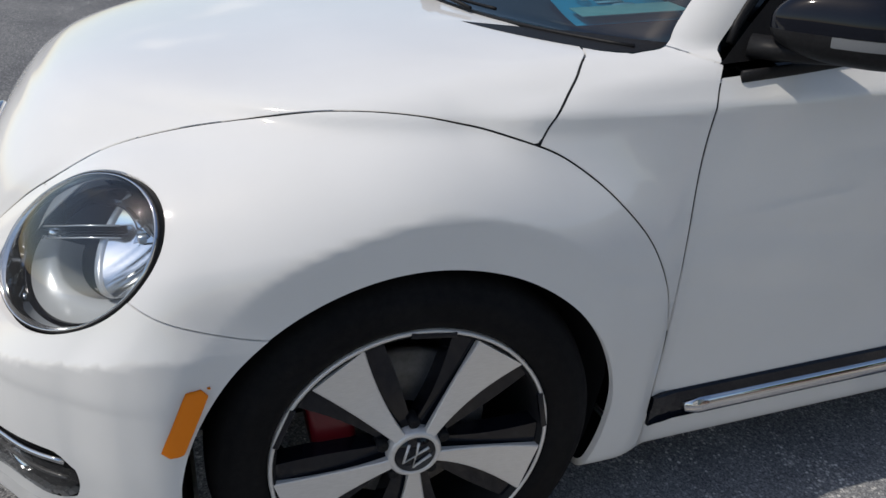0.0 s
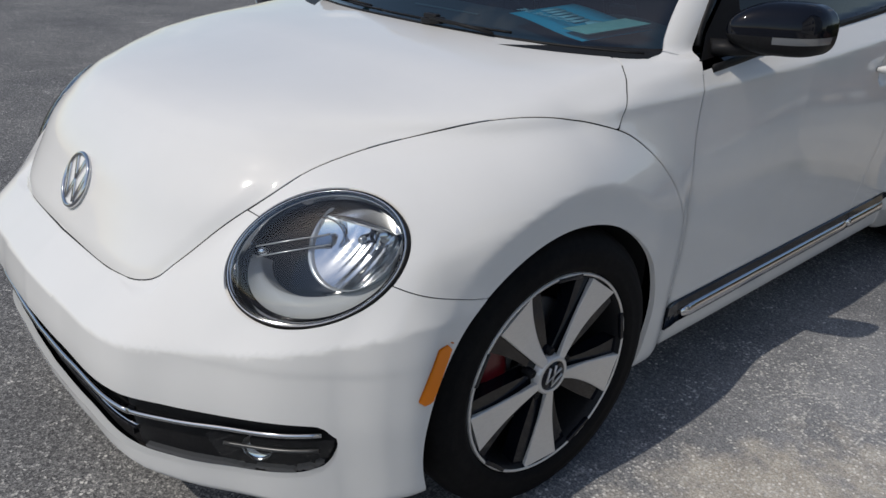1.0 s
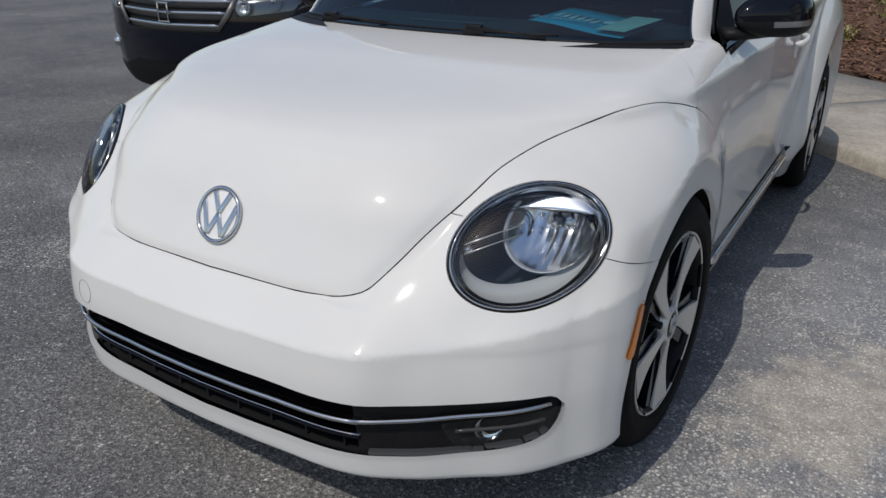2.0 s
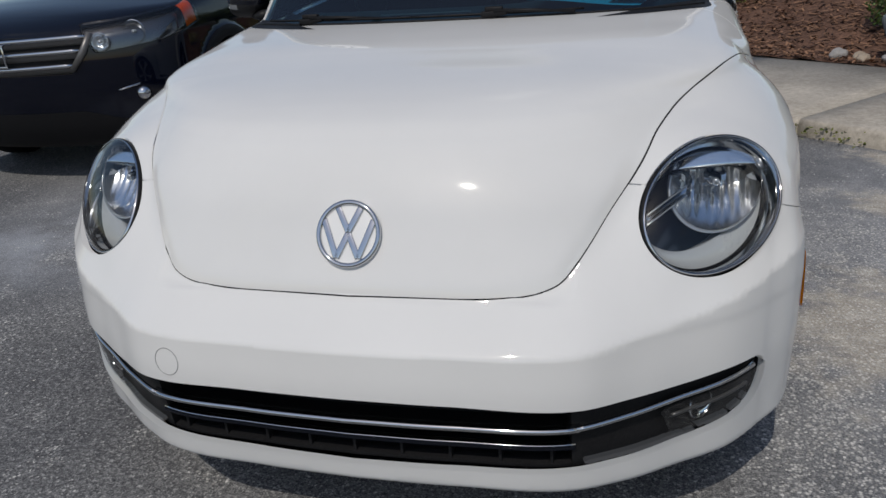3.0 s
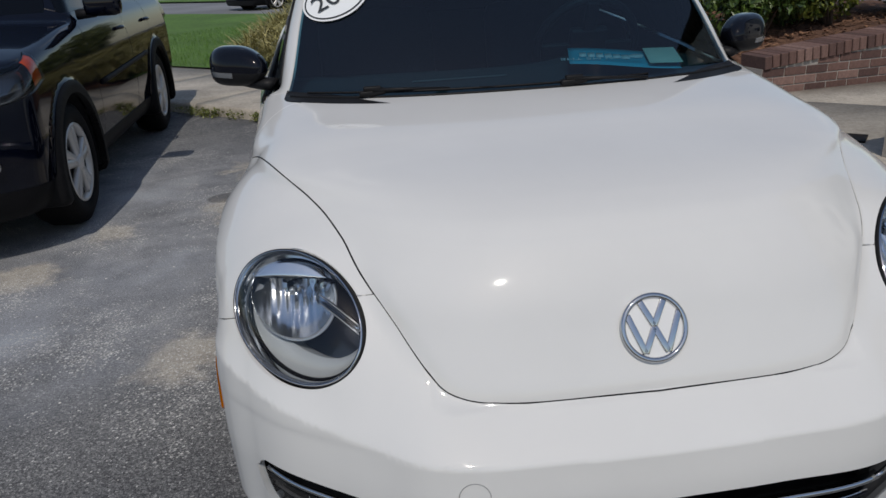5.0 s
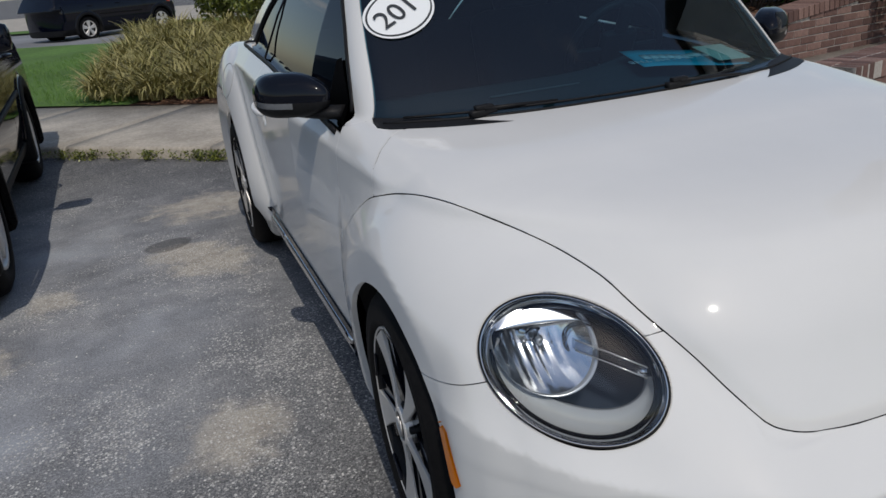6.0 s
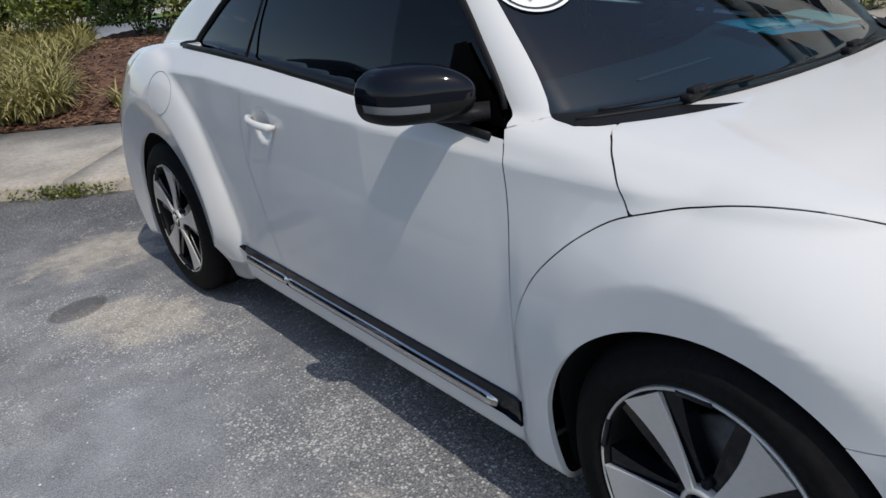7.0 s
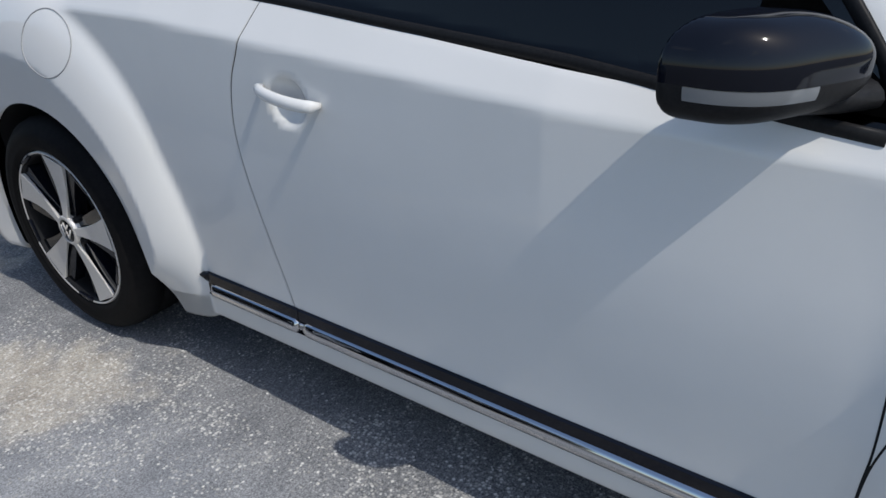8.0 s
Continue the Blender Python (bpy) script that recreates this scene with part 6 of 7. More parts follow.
def strap_blades(verts, faces, at, count, length, rng):
    """A tuft whose straps rise, arch over and hang."""
    for _ in range(count):
        a, lean, ln, w = rng.uniform(0, 2 * math.pi), rng.uniform(0.45, 1.15), length * rng.uniform(0.65, 1.2), rng.uniform(0.006, 0.012)
        dx, dy, i = math.cos(a), math.sin(a), len(verts)
        ox, oy = rng.uniform(-0.06, 0.06), rng.uniform(-0.06, 0.06)
        out = up = 0.0
        for k in range(6):
            t = k / 5
            angle = 1.45 - lean * (0.25 + 2.2 * t)
            ww = w * (1 - t) ** 0.5 + 0.0008
            for sgn in (-1, 1):
                verts.append((at[0] + ox + dx * out - dy * ww * sgn, at[1] + oy + dy * out + dx * ww * sgn, max(at[2] + up, at[2] + 0.01)))
            out, up = out + ln / 5 * math.cos(angle), up + ln / 5 * math.sin(angle)
        for k in range(5):
            j = i + 2 * k
            faces.append((j, j + 1, j + 3, j + 2))


rng = random.Random(4)
verts, faces = [], []
for _ in range(400):
    d = rng.uniform(1.95, 5.8)
    s = -4.3 - 0.63 * (d - 2) + rng.random() * (2.1 + 0.23 * (d - 2))
    q = ground_at(s, d)
    strap_blades(verts, faces, (q.x, q.y, TOP + 0.03 + 0.10 * (d - 1.9)), 52, rng.uniform(0.36, 0.52), rng)
for s, d in ((-1.75, 2.25), (-1.5, 2.6)):
    q = ground_at(s, d)
    strap_blades(verts, faces, (q.x, q.y, bed_height(s, d)), 40, 0.34, rng)
tagged(mesh_object("border_grass", verts, faces, GRASS_BLADE, smooth=False), "tufts of yellow-green strap-leaved border grass", "grass", kind="stuff")
verts, faces = [], []
for _ in range(9000):
    s, d = rng.uniform(-9, -3.5), rng.uniform(1.83, 7.0)
    q = ground_at(s, d)
    a, h, w, i = rng.uniform(0, 6.3), rng.uniform(0.04, 0.09), 0.004, len(verts)
    z = TOP + 0.02 + 0.02 * (d - 1.8)
    lx, ly = rng.uniform(-0.03, 0.03), rng.uniform(-0.03, 0.03)
    verts += [(q.x - w * math.cos(a), q.y - w * math.sin(a), z), (q.x + w * math.cos(a), q.y + w * math.sin(a), z), (q.x + lx, q.y + ly, z + h)]
    faces.append((i, i + 1, i + 2))
tagged(mesh_object("lawn_blades", verts, faces, LAWN_BLADE, smooth=False), "short green lawn grass", "grass", kind="stuff")
verts, faces = [], []
for _ in range(15000):
    s, d = rng.uniform(-3.2, 8.5), 1.82 + 3.2 * rng.random() ** 1.4
    q, i = ground_at(s, d), len(verts)
    z = bed_height(s, d) + 0.012 + rng.uniform(0, 0.014)
    if z < 0:
        continue
    a, ln, w, tip = rng.uniform(0, 6.3), rng.uniform(0.015, 0.045), rng.uniform(0.004, 0.011), rng.uniform(-0.012, 0.012)
    c, t = math.cos(a), math.sin(a)
    for u, v, h in ((-ln, -w, -tip), (ln, -w, tip), (ln, w, tip + 0.004), (-ln, w, -tip + 0.004)):
        verts.append((q.x + u * c - v * t, q.y + u * t + v * c, z + h))
    faces.append((i, i + 1, i + 2, i + 3))
tagged(mesh_object("bark_chips", verts, faces, CHIP, smooth=False), "loose brown bark chips on the bed", "mulch", kind="stuff")


def shrub(name, at, size, leaves, leaf, mat, label, seed):
    """Twigs from the ground and a crown of folded leaves with gaps."""
    r = random.Random(seed)
    whole = thing(name, label, "shrub")
    v, f = [], []
    lumps = [(Vector((r.uniform(-0.6, 0.6) * size[0], r.uniform(-0.6, 0.6) * size[1], r.uniform(0.35, 0.75) * size[2])), r.uniform(0.32, 0.5)) for _ in range(9)]
    for _ in range(leaves):
        c, rad = r.choice(lumps)
        while True:
            q = Vector((r.gauss(0, 1), r.gauss(0, 1), r.gauss(0, 1)))
            if q.length > 0.1:
                break
        q = q.normalized() * (rad * r.uniform(0.72, 1.06))
        p = c + Vector((q.x * size[0], q.y * size[1], q.z * size[2] * 0.8))
        if p.z < 0.02:
            continue
        n = (q + Vector((r.gauss(0, 0.5), r.gauss(0, 0.5), r.gauss(0, 0.5) + 0.3))).normalized()
        a = n.cross((r.gauss(0, 1), r.gauss(0, 1), r.gauss(0, 1))).normalized()
        b, ln, i = n.cross(a), leaf * r.uniform(0.7, 1.25), len(v)
        p = p + Vector(at)
        v += [tuple(p - a * ln), tuple(p + b * ln * 0.42 + n * ln * 0.12), tuple(p + a * ln), tuple(p - b * ln * 0.42 + n * ln * 0.12)]
        f += [(i, i + 1, i + 2), (i, i + 2, i + 3)]
    mesh_object("foliage", v, f, mat, whole, smooth=False)
    for k in range(7):
        c, _ = lumps[k]
        part("twig", tube([Vector(at) + Vector((c.x * 0.15, c.y * 0.15, -0.05)), Vector(at) + Vector((c.x * 0.6, c.y * 0.6, c.z * 0.6)), Vector(at) + c], [0.014, 0.009, 0.004], 6), TWIG, whole)
    return whole


n_shrub = 0
for s, d, size, mat, label in (
    (-5.3, 6.7, (0.95, 0.9, 1.25), YELLOW_LEAF, "dense yellow-green hedge shrub on the bed"),
    (-4.1, 6.1, (0.95, 0.9, 1.2), YELLOW_LEAF, "dense yellow-green hedge shrub on the bed"),
    (-3.0, 5.8, (0.9, 0.9, 1.15), SHRUB_LEAF, "dense dark green hedge shrub on the bed"),
    (-1.9, 5.6, (0.95, 0.9, 1.2), YELLOW_LEAF, "dense yellow-green hedge shrub on the bed"),
    (-1.0, 3.2, (0.55, 0.5, 0.48), YELLOW_LEAF, "low twiggy brownish shrub on the mulch bed"),
    (-0.6, 5.5, (0.9, 0.9, 1.25), SHRUB_LEAF, "dense dark green hedge shrub on the bed"),
    (0.7, 5.3, (0.9, 0.85, 1.2), YELLOW_LEAF, "dense yellow-green hedge shrub on the bed"),
    (2.0, 5.3, (0.9, 0.9, 1.3), SHRUB_LEAF, "dense dark green hedge shrub on the bed"),
    (3.3, 5.0, (0.95, 0.9, 1.3), SHRUB_LEAF, "dense dark green hedge shrub on the bed"),
    (4.6, 4.9, (0.9, 0.9, 1.4), SHRUB_LEAF, "dense dark green hedge shrub behind the brick wall"),
    (5.8, 4.7, (0.9, 0.9, 1.4), YELLOW_LEAF, "dense yellow-green hedge shrub behind the brick wall"),
    (1.15, 2.75, (0.36, 0.34, 0.50), SHRUB_LEAF, "small twiggy shrub on the mulch bed"),
    (1.75, 3.35, (0.62, 0.55, 0.85), SHRUB_LEAF, "leafy dark green shrub behind the brick wall"),
    (2.35, 3.75, (0.70, 0.60, 1.0), YELLOW_LEAF, "leafy variegated shrub behind the brick wall"),
    (2.95, 4.25, (0.70, 0.60, 1.0), YELLOW_LEAF, "leafy variegated shrub behind the brick wall"),
):
    n_shrub += 1
    q = ground_at(s, d, bed_height(s, d) - 0.02)
    shrub("shrub", q, size, 5200 if size[0] > 0.58 else 2200, 0.045 if size[0] > 0.58 else 0.020, mat, label, n_shrub)

# weeds along the foot of the kerb
verts, faces = [], []
for s0, w, cnt in ((-2.55, 0.35, 60), (-1.75, 0.12, 22), (-1.15, 0.40, 90), (-2.1, 0.2, 16), (0.2, 0.5, 40), (2.0, 0.3, 12)):
    for _ in range(cnt):
        s = s0 + rng.gauss(0, w * 0.5)
        q = ground_at(s, rng.uniform(-0.09, 0.0), 0.0)
        for _ in range(7):
            i, h = len(verts), rng.uniform(0.01, 0.085)
            p = q + Vector((rng.gauss(0, 0.02), rng.gauss(0, 0.02), h))
            a, b = Vector((rng.gauss(0, 1), rng.gauss(0, 1), rng.gauss(0, 0.5))).normalized() * 0.013, Vector((rng.gauss(0, 1), rng.gauss(0, 1), rng.gauss(0, 0.5))).normalized() * 0.009
            verts += [tuple(p - a), tuple(p + b), tuple(p + a), tuple(p - b)]
            faces.append((i, i + 1, i + 2, i + 3))
tagged(mesh_object("kerb_weeds", verts, faces, YELLOW_LEAF, smooth=False), "low weeds growing along the kerb", "weeds", kind="stuff")

# Stones along the bed's edge
STONE = grained("river_stone", (0.24, 0.19, 0.14), (0.46, 0.38, 0.29), 9, 0.85, 0.004)
GREY_STONE = grained("grey_stone", (0.22, 0.21, 0.20), (0.42, 0.40, 0.38), 9, 0.85, 0.004)
for i in range(8):
    s = 0.95 + 0.15 * i + rng.uniform(-0.04, 0.04)
    d = 1.92 + rng.uniform(-0.02, 0.10)
    r = rng.uniform(0.055, 0.10)
    bm = bmesh.new()
    bmesh.ops.create_icosphere(bm, subdivisions=3, radius=1)
    for v in bm.verts:
        v.co *= 1 + 0.22 * noise.noise(v.co * 1.6 + Vector((i * 7.1, 0, 0)))
    bmesh.ops.transform(bm, matrix=Matrix.Diagonal((r * 1.25, r * 0.85, r * 0.7, 1)), verts=bm.verts)
    ob = part("edging_stone", bm, GREY_STONE if i % 3 == 0 else STONE)
    ob.matrix_basis = Matrix.Translation(ground_at(s, d, bed_height(s, d) + r * 0.35)) @ Matrix.Rotation(rng.uniform(0, 6), 4, "Z")
    tagged(ob, "rounded grey edging stone on the mulch" if i % 3 == 0 else "rounded tan edging stone on the mulch", "stone", "edging stones")

# Ground floodlight on the bed
flood = thing("floodlight", "grey metal floodlight standing on the mulch bed", "floodlight")
FLOOD_GREY = grained("grey_metal", (0.13, 0.15, 0.155), (0.20, 0.22, 0.225), 50, 0.5)
fm = Matrix.Translation((2.45, 4.55, 0.0)) @ Matrix.Rotation(radians(25), 4, "Z")
base_z = 0.16
bm = bmesh.new()
box(bm, (0.10, 0.10, 0.10), (0, 0, base_z + 0.04), 0.02)
part("mount", turned_for(bm, fm), FLOOD_GREY, flood)
part("knuckle", turned_for(tube([(0, 0, base_z + 0.05), (0, 0, base_z + 0.15)], 0.03, 12), fm), FLOOD_GREY, flood)
head = fm @ Matrix.Translation((0, 0, base_z + 0.25)) @ Matrix.Rotation(radians(-32), 4, "X")
bm = bmesh.new()
box(bm, (0.36, 0.17, 0.24), (0, 0.02, 0), 0.05)
housing = part("housing", turned_for(bm, head), FLOOD_GREY, flood)
bm = bmesh.new()
box(bm, (0.28, 0.012, 0.17), (0, -0.068, 0), 0.004)
part("reflector", turned_for(bm, head), SILVER_REFLECTOR, housing)
bm = bmesh.new()
box(bm, (0.30, 0.006, 0.19), (0, -0.078, 0), 0.002)
part("lens", turned_for(bm, head), GLASS_LAMP, housing, "clear glass front")


# Brick planter wall: courses of stretchers under a row of upright bricks
BRICK = material("brown_brick", (0.2, 0.1, 0.08), 0.85)
info = BRICK.node_tree.nodes.new("ShaderNodeObjectInfo")
tone = ramp(BRICK, info.outputs["Random"], [(0.0, (0.085, 0.048, 0.042)), (0.5, (0.15, 0.085, 0.07)), (1.0, (0.24, 0.15, 0.125))])
feed(BRICK, mix(BRICK, 1.0, tone, ramp(BRICK, noise_node(BRICK, 45, 6), [(0.3, (0.75, 0.75, 0.75)), (0.7, (1.2, 1.2, 1.2))]), "MULTIPLY"), "Base Color")
bump(BRICK, noise_node(BRICK, 90, 6), 0.5, 0.003)
MORTAR = grained("mortar", (0.30, 0.27, 0.24), (0.44, 0.41, 0.37), 60, 0.95, 0.001)
wall = thing("planter_wall", "low brown brick planter wall with upright coping bricks", "wall", kind="structure")
wm = Matrix.Translation(WALL_AT) @ Matrix.Rotation(WALL_TURN, 4, "Z")
LENGTH, COURSE, BL, BW = 5.4, 0.075, 0.215, 0.29


def wall_top(x):
    return min(0.22 + 0.095 * x, 0.52)


bm = bmesh.new()
rows = []
for i in range(19):
    x = LENGTH * i / 18
    rows.append([bm.verts.new((x, y, z)) for y, z in ((0.008, -0.05), (0.008, wall_top(x)), (BW - 0.008, wall_top(x)), (BW - 0.008, -0.05))])
for a, b in zip(rows, rows[1:]):
    for k in range(3):
        bm.faces.new((a[k], a[k + 1], b[k + 1], b[k]))
bm.faces.new(rows[0])
bm.faces.new(rows[-1][::-1])
bmesh.ops.recalc_face_normals(bm, faces=bm.faces)
part("mortar_core", turned_for(bm, wm), MORTAR, wall, smooth=False)


def brick_mesh(size):
    b = bmesh.new()
    bmesh.ops.create_cube(b, size=1, matrix=Matrix.Diagonal((*size, 1)))
    bmesh.ops.bevel(b, geom=b.edges[:], offset=0.004, segments=1, affect="EDGES")
    me = bpy.data.meshes.new("brick")
    b.to_mesh(me)
    b.free()
    me.materials.append(BRICK)
    return me


stretcher, half, upright = brick_mesh((BL - 0.010, BW, COURSE - 0.010)), brick_mesh((BL / 2 - 0.010, BW, COURSE - 0.010)), brick_mesh((0.067, BW + 0.03, 0.105))


def lay(me, m):
    ob = new("brick", me)
    ob.parent = wall
    ob.matrix_basis = wm @ m


for c in range(8):
    z = COURSE * (c + 0.5)
    x = 0.0
    first = c % 2
    while x < LENGTH:
        ln = BL / 2 if first else BL
        if z + COURSE / 2 < wall_top(x + ln / 2) + 0.03:
            lay(half if first else stretcher, Matrix.Translation((x + ln / 2, BW / 2 + rng.uniform(-0.002, 0.002), z)))
        x, first = x + ln, 0
slope = math.atan(0.095)
for i in range(int(LENGTH / 0.077)):
    x = 0.035 + 0.077 * i
    lay(upright, Matrix.Translation((x, BW / 2 - 0.004 + rng.uniform(-0.003, 0.003), wall_top(x) + 0.054 + rng.uniform(-0.002, 0.002))) @ Matrix.Rotation(-slope if x < 3.1 else 0.0, 4, "Y"))

# The second wall, level, on the other side of the walkway, with a half-barrel planter on it
NEAR_AT, NEAR_TURN, NEAR_LONG, NEAR_TOP = Vector((2.62, 1.83, TOP)), radians(14), 2.5, 0.55 - TOP - 0.105
near_wall = thing("planter_wall", "low level brown brick wall with upright coping bricks beside the walkway", "wall", kind="structure")
nm = Matrix.Translation(NEAR_AT) @ Matrix.Rotation(NEAR_TURN, 4, "Z")
bm = bmesh.new()
box(bm, (NEAR_LONG, BW - 0.016, NEAR_TOP + 0.150), (NEAR_LONG / 2, BW / 2, (NEAR_TOP + 0.050) / 2))
box(bm, (NEAR_LONG, BW + 0.016, 0.097), (NEAR_LONG / 2, BW / 2, NEAR_TOP + 0.0525))
part("mortar_core", turned_for(bm, nm), MORTAR, near_wall, smooth=False)
low = NEAR_TOP / 5
near_stretcher, near_half = brick_mesh((BL - 0.010, BW, low - 0.010)), brick_mesh((BL / 2 - 0.010, BW, low - 0.010))


def lay_near(me, m):
    ob = new("brick", me)
    ob.parent = near_wall
    ob.matrix_basis = nm @ m


for c in range(5):
    x, first = 0.0, c % 2
    while x < NEAR_LONG - 0.1:
        ln = BL / 2 if first else BL
        lay_near(near_half if first else near_stretcher, Matrix.Translation((x + ln / 2, BW / 2 + rng.uniform(-0.002, 0.002), low * (c + 0.5))))
        x, first = x + ln, 0
header = brick_mesh((0.064, (BW + 0.03) / 2 - 0.010, 0.105))
for i in range(int(NEAR_LONG / 0.077)):
    for y in (0.25, 0.75):
        lay_near(header, Matrix.Translation((0.035 + 0.077 * i, (BW + 0.03) * y - 0.015 + rng.uniform(-0.003, 0.003), NEAR_TOP + 0.0525 + rng.uniform(-0.002, 0.002))))

BARREL_WOOD = grained("weathered_oak", (0.085, 0.066, 0.058), (0.19, 0.155, 0.14), 30, 0.85, 0.0015, stretch=(1, 1, 0.08), big=2.0)
BARREL_IRON = grained("rusty_iron", (0.045, 0.034, 0.030), (0.10, 0.078, 0.07), 40, 0.6, 0.0006)
barrel = thing("barrel_planter", "weathered oak half-barrel planter with dark iron bands on the brick wall", "planter")
BARREL_AT, BARREL_HIGH, STAVES = Vector((3.715, 2.175, 0.556)), 0.40, 20


def barrel_radius(z):
    return 0.205 + 0.055 * math.sin(math.pi * 0.5 * z / BARREL_HIGH)


for i in range(STAVES):
    bm = bmesh.new()
    half_turn = math.pi / STAVES - 0.008
    rows = []
    for k in range(7):
        z = BARREL_HIGH * k / 6
        r = barrel_radius(z)
        rows.append([bm.verts.new(((r + dr) * math.cos(a), (r + dr) * math.sin(a), z)) for dr, a in ((0, -half_turn), (0.002, 0), (0, half_turn), (-0.024, half_turn), (-0.024, -half_turn))])
    grid_faces(bm, rows, True)
    bm.faces.new(rows[0])
    bm.faces.new(rows[-1][::-1])
    bmesh.ops.recalc_face_normals(bm, faces=bm.faces)
    part("stave", turned_for(bm, Matrix.Translation(BARREL_AT) @ Matrix.Rotation(2 * math.pi * i / STAVES, 4, "Z")), BARREL_WOOD, barrel, smooth=False)
for z0, z1 in ((0.035, 0.075), (0.135, 0.175), (0.30, 0.34)):
    r0, r1 = barrel_radius(z0), barrel_radius(z1)
    band = lathe([(z0, r0 - 0.004), (z0, r0 + 0.004), (z1, r1 + 0.004), (z1, r1 - 0.004)], 48, "z")
    part("band", turned_for(band, Matrix.Translation(BARREL_AT)), BARREL_IRON, barrel, "dark iron band")
soil = lathe([(0.0, 0.17), (0.01, 0.18), (0.33, 0.228), (0.345, 0.14), (0.35, 0.002)], 32, "z")
part("soil", turned_for(soil, Matrix.Translation(BARREL_AT)), MULCH, barrel, "dark brown soil")

# The cream building behind the hedge; the car's glass mirrors its front
SIDING = grained("cream_siding", (0.62, 0.60, 0.54), (0.74, 0.72, 0.66), 18, 0.7, 0.001, stretch=(0.3, 0.3, 6), big=0.4)
ROOFING = grained("grey_shingle", (0.06, 0.06, 0.062), (0.13, 0.125, 0.12), 25, 0.9, 0.004)
PANE = glass("building_glass", (0.05, 0.06, 0.07))
building = thing("cream_building", "cream-sided three-storey building with dark windows behind the hedge", "building")
bx = Matrix(((KERB.x, AWAY.x, 0, 0), (KERB.y, AWAY.y, 0, 0), (0, 0, 1, 0), (0, 0, 0, 1)))
bx.translation = ground_at(8.0, 4.3, 0.0)
B_LONG, B_HIGH, STOREYS, BAYS = 12.0, 9.2, 3, 6
openings = [(B_LONG * (i + 0.5) / BAYS, 1.6 + 2.9 * k) for k in range(STOREYS) for i in range(BAYS)]
cut_x = sorted({0.0, B_LONG, *[u + e for u, _ in openings for e in (-0.5, 0.5)]})
cut_z = sorted({0.0, B_HIGH, *[w + e for _, w in openings for e in (-0.75, 0.75)]})
bm = bmesh.new()
for x0, x1 in zip(cut_x, cut_x[1:]):
    for z0, z1 in zip(cut_z, cut_z[1:]):
        if any(abs((x0 + x1) / 2 - u) < 0.5 and abs((z0 + z1) / 2 - w) < 0.75 for u, w in openings):
            continue
        box(bm, (x1 - x0, 0.25, z1 - z0), ((x0 + x1) / 2, 0.125, (z0 + z1) / 2))
part("front_wall", turned_for(bm, bx), SIDING, building, smooth=False)
for size, at in (((0.25, 7.5, B_HIGH), (0.125, 4.0, B_HIGH / 2)), ((0.25, 7.5, B_HIGH), (B_LONG - 0.125, 4.0, B_HIGH / 2)), ((B_LONG, 0.25, B_HIGH), (B_LONG / 2, 7.87, B_HIGH / 2))):
    bm = bmesh.new()
    box(bm, size, at)
    part("wall", turned_for(bm, bx), SIDING, building, smooth=False)
bm = bmesh.new()
rows = [[bm.verts.new((x, y, z)) for y, z in ((-0.5, B_HIGH), (4.0, B_HIGH + 1.9), (8.5, B_HIGH), (8.5, B_HIGH - 0.12), (4.0, B_HIGH + 1.78), (-0.5, B_HIGH - 0.12))] for x in (-0.4, B_LONG + 0.4)]
grid_faces(bm, rows, True)
bm.faces.new(rows[0])
bm.faces.new(rows[1][::-1])
bmesh.ops.recalc_face_normals(bm, faces=bm.faces)
part("roof", turned_for(bm, bx), ROOFING, building, smooth=False)
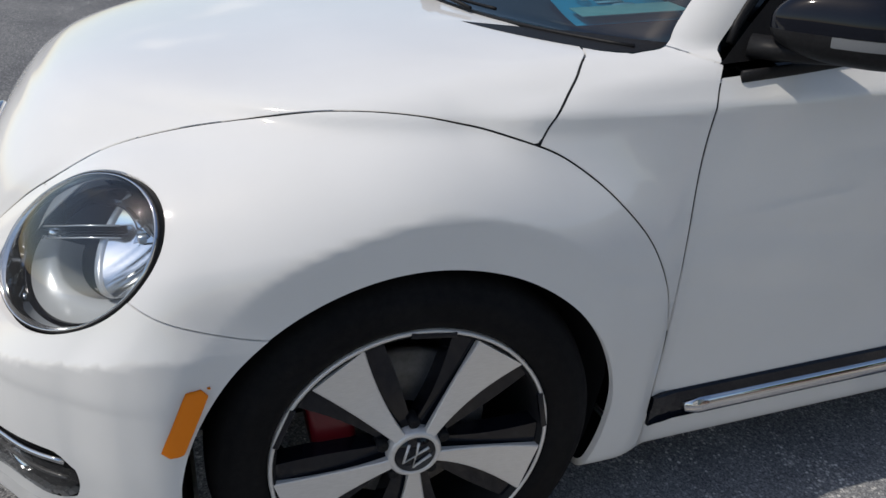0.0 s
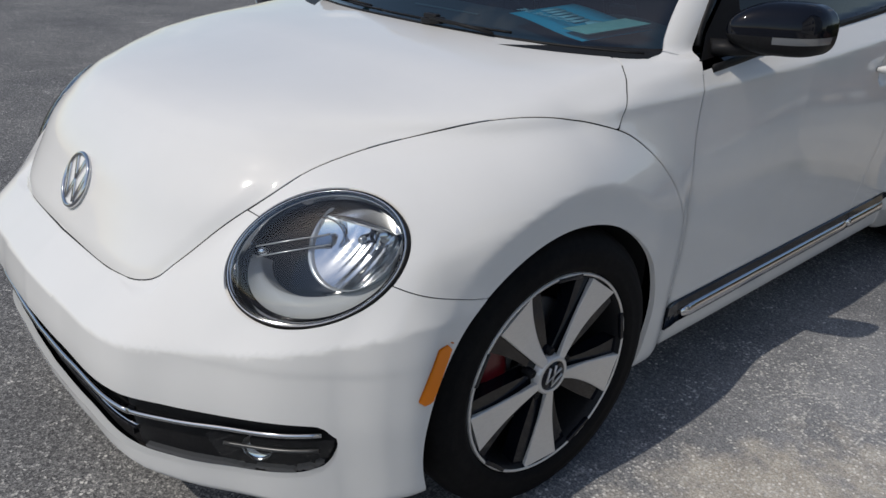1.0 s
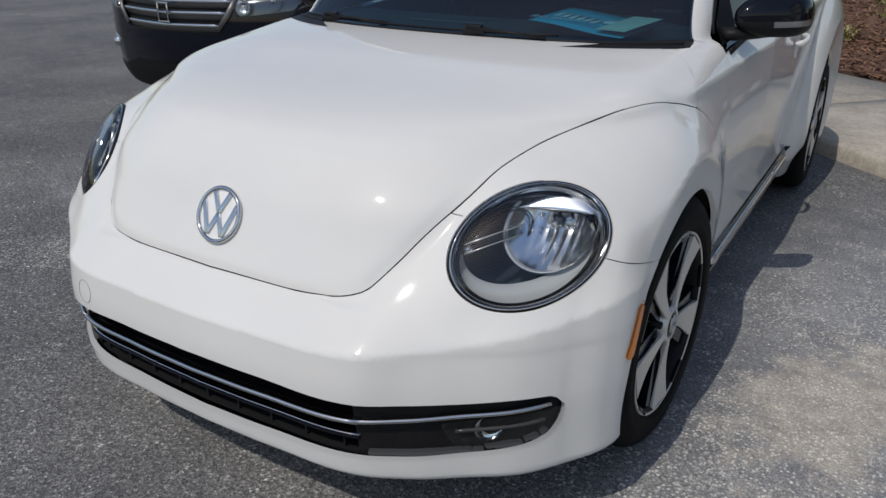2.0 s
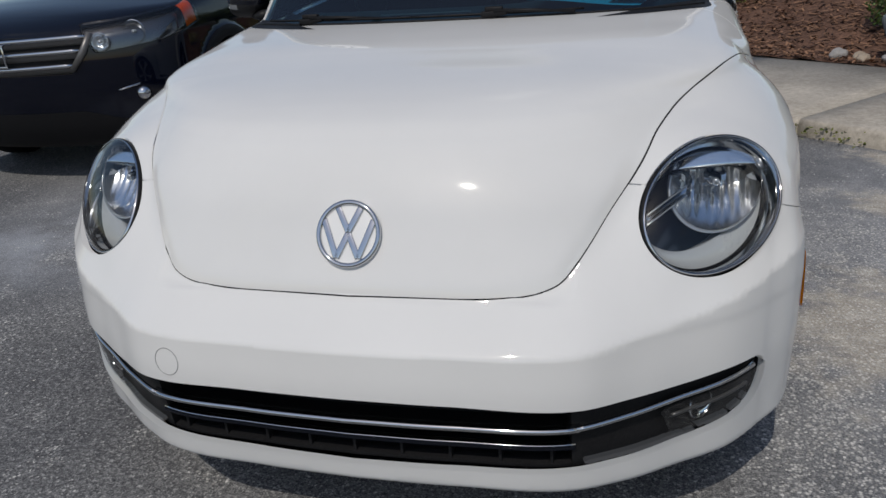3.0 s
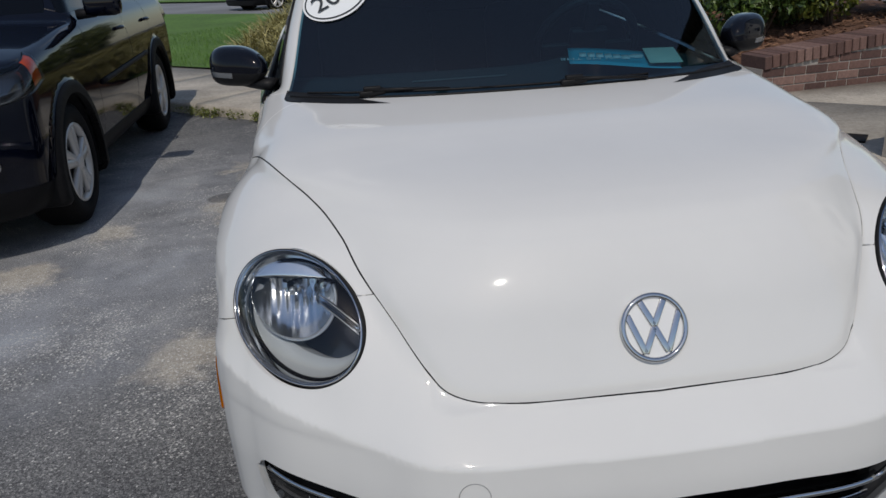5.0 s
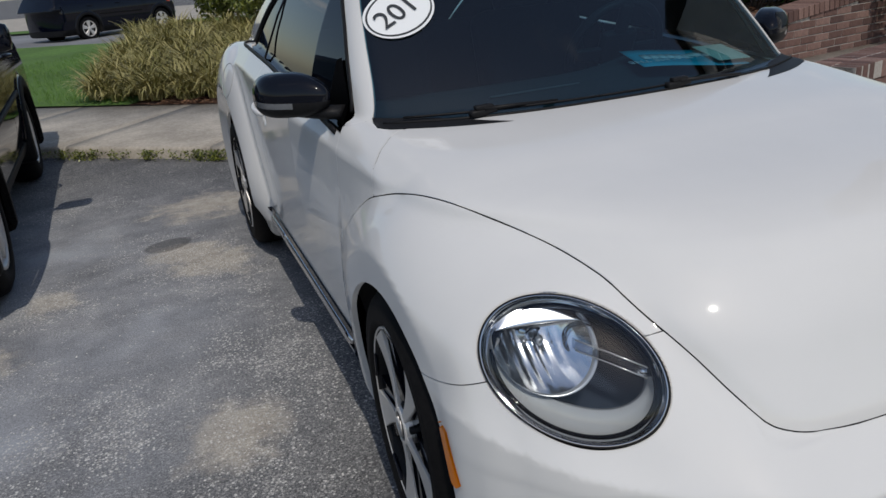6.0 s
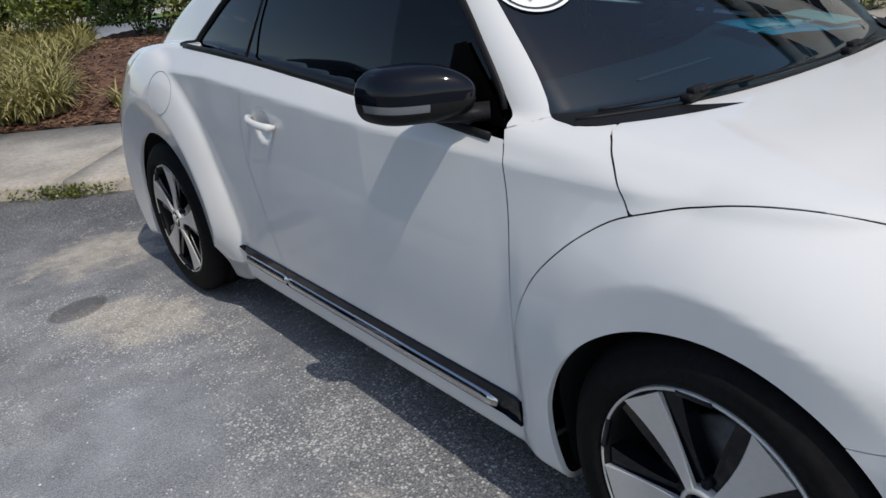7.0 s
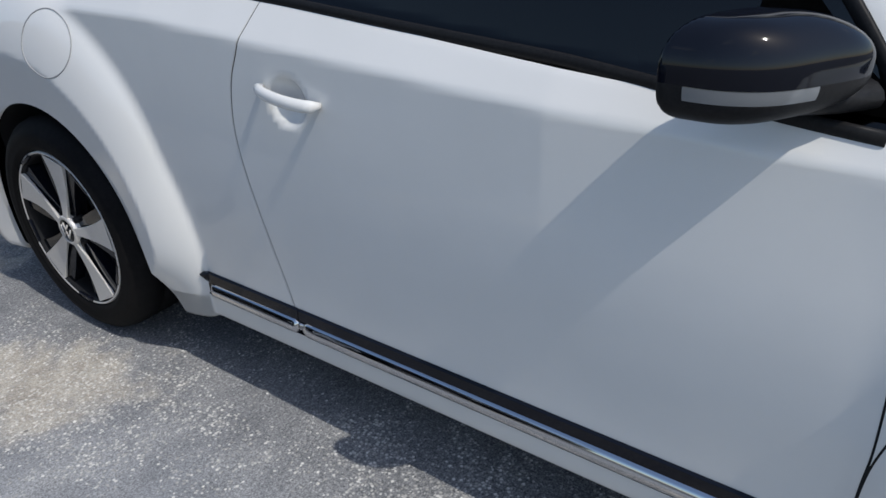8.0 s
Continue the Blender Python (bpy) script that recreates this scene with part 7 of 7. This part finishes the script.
for u, w in openings:
    bm = bmesh.new()
    for size, at in (((1.0, 0.08, 0.06), (u, 0.08, w + 0.72)), ((1.0, 0.08, 0.06), (u, 0.08, w - 0.72)), ((0.06, 0.08, 1.38), (u - 0.47, 0.08, w)), ((0.06, 0.08, 1.38), (u + 0.47, 0.08, w)), ((0.88, 0.06, 0.04), (u, 0.08, w))):
        box(bm, size, at)
    window = part("window", turned_for(bm, bx), WHITE, building, "white sash window frame", smooth=False)
    bm = bmesh.new()
    box(bm, (0.88, 0.01, 1.38), (u, 0.11, w))
    part("pane", turned_for(bm, bx), PANE, window, smooth=False)
    # a near-black sheet behind the pane stands in for the unlit room
    bm = bmesh.new()
    box(bm, (0.92, 0.02, 1.42), (u, 0.20, w))
    part("room_shade_sheet", turned_for(bm, bx), DARK, window, smooth=False)

# metal cover in the pavement and leaves on it
bm = bmesh.new()
box(bm, (0.20, 0.20, 0.012), (0, 0, 0), 0.003)
cover = part("ground_cover", bm, BLACK_TRIM)
cover.matrix_basis = Matrix.Translation((2.65, 2.55, TOP + 0.010)) @ Matrix.Rotation(-0.7, 4, "Z")
tagged(cover, "small dark metal cover in the pavement", "cover")


# grit and small stones lying loose on the asphalt
verts, faces = [], []
for _ in range(1500):
    if rng.random() < 0.55:
        x, y = rng.uniform(-2.6, -0.9), rng.uniform(-0.6, 4.0)
    elif rng.random() < 0.7:
        x, y = rng.uniform(0.85, 2.2), rng.uniform(-1.2, 2.2)
    else:
        x, y = rng.uniform(-1.6, 1.6), rng.uniform(-2.4, -0.9)
    r, i = 0.0016 + 0.0045 * rng.random() ** 4, len(verts)
    a = rng.uniform(0, 6.3)
    for k in range(5):
        t = a + k * 1.2566
        verts.append((x + r * math.cos(t) * rng.uniform(0.7, 1.2), y + r * math.sin(t) * rng.uniform(0.7, 1.2), 0.0))
    verts.append((x, y, r * rng.uniform(0.5, 0.9)))
    faces += [(i + k, i + (k + 1) % 5, i + 5) for k in range(5)]
PEBBLE = leaf_material("pebbles", (0.16, 0.155, 0.15), (0.72, 0.70, 0.66), 0.8)
tagged(mesh_object("loose_grit", verts, faces, PEBBLE, smooth=False), "loose pale grit and small stones on the asphalt", "grit", kind="stuff")
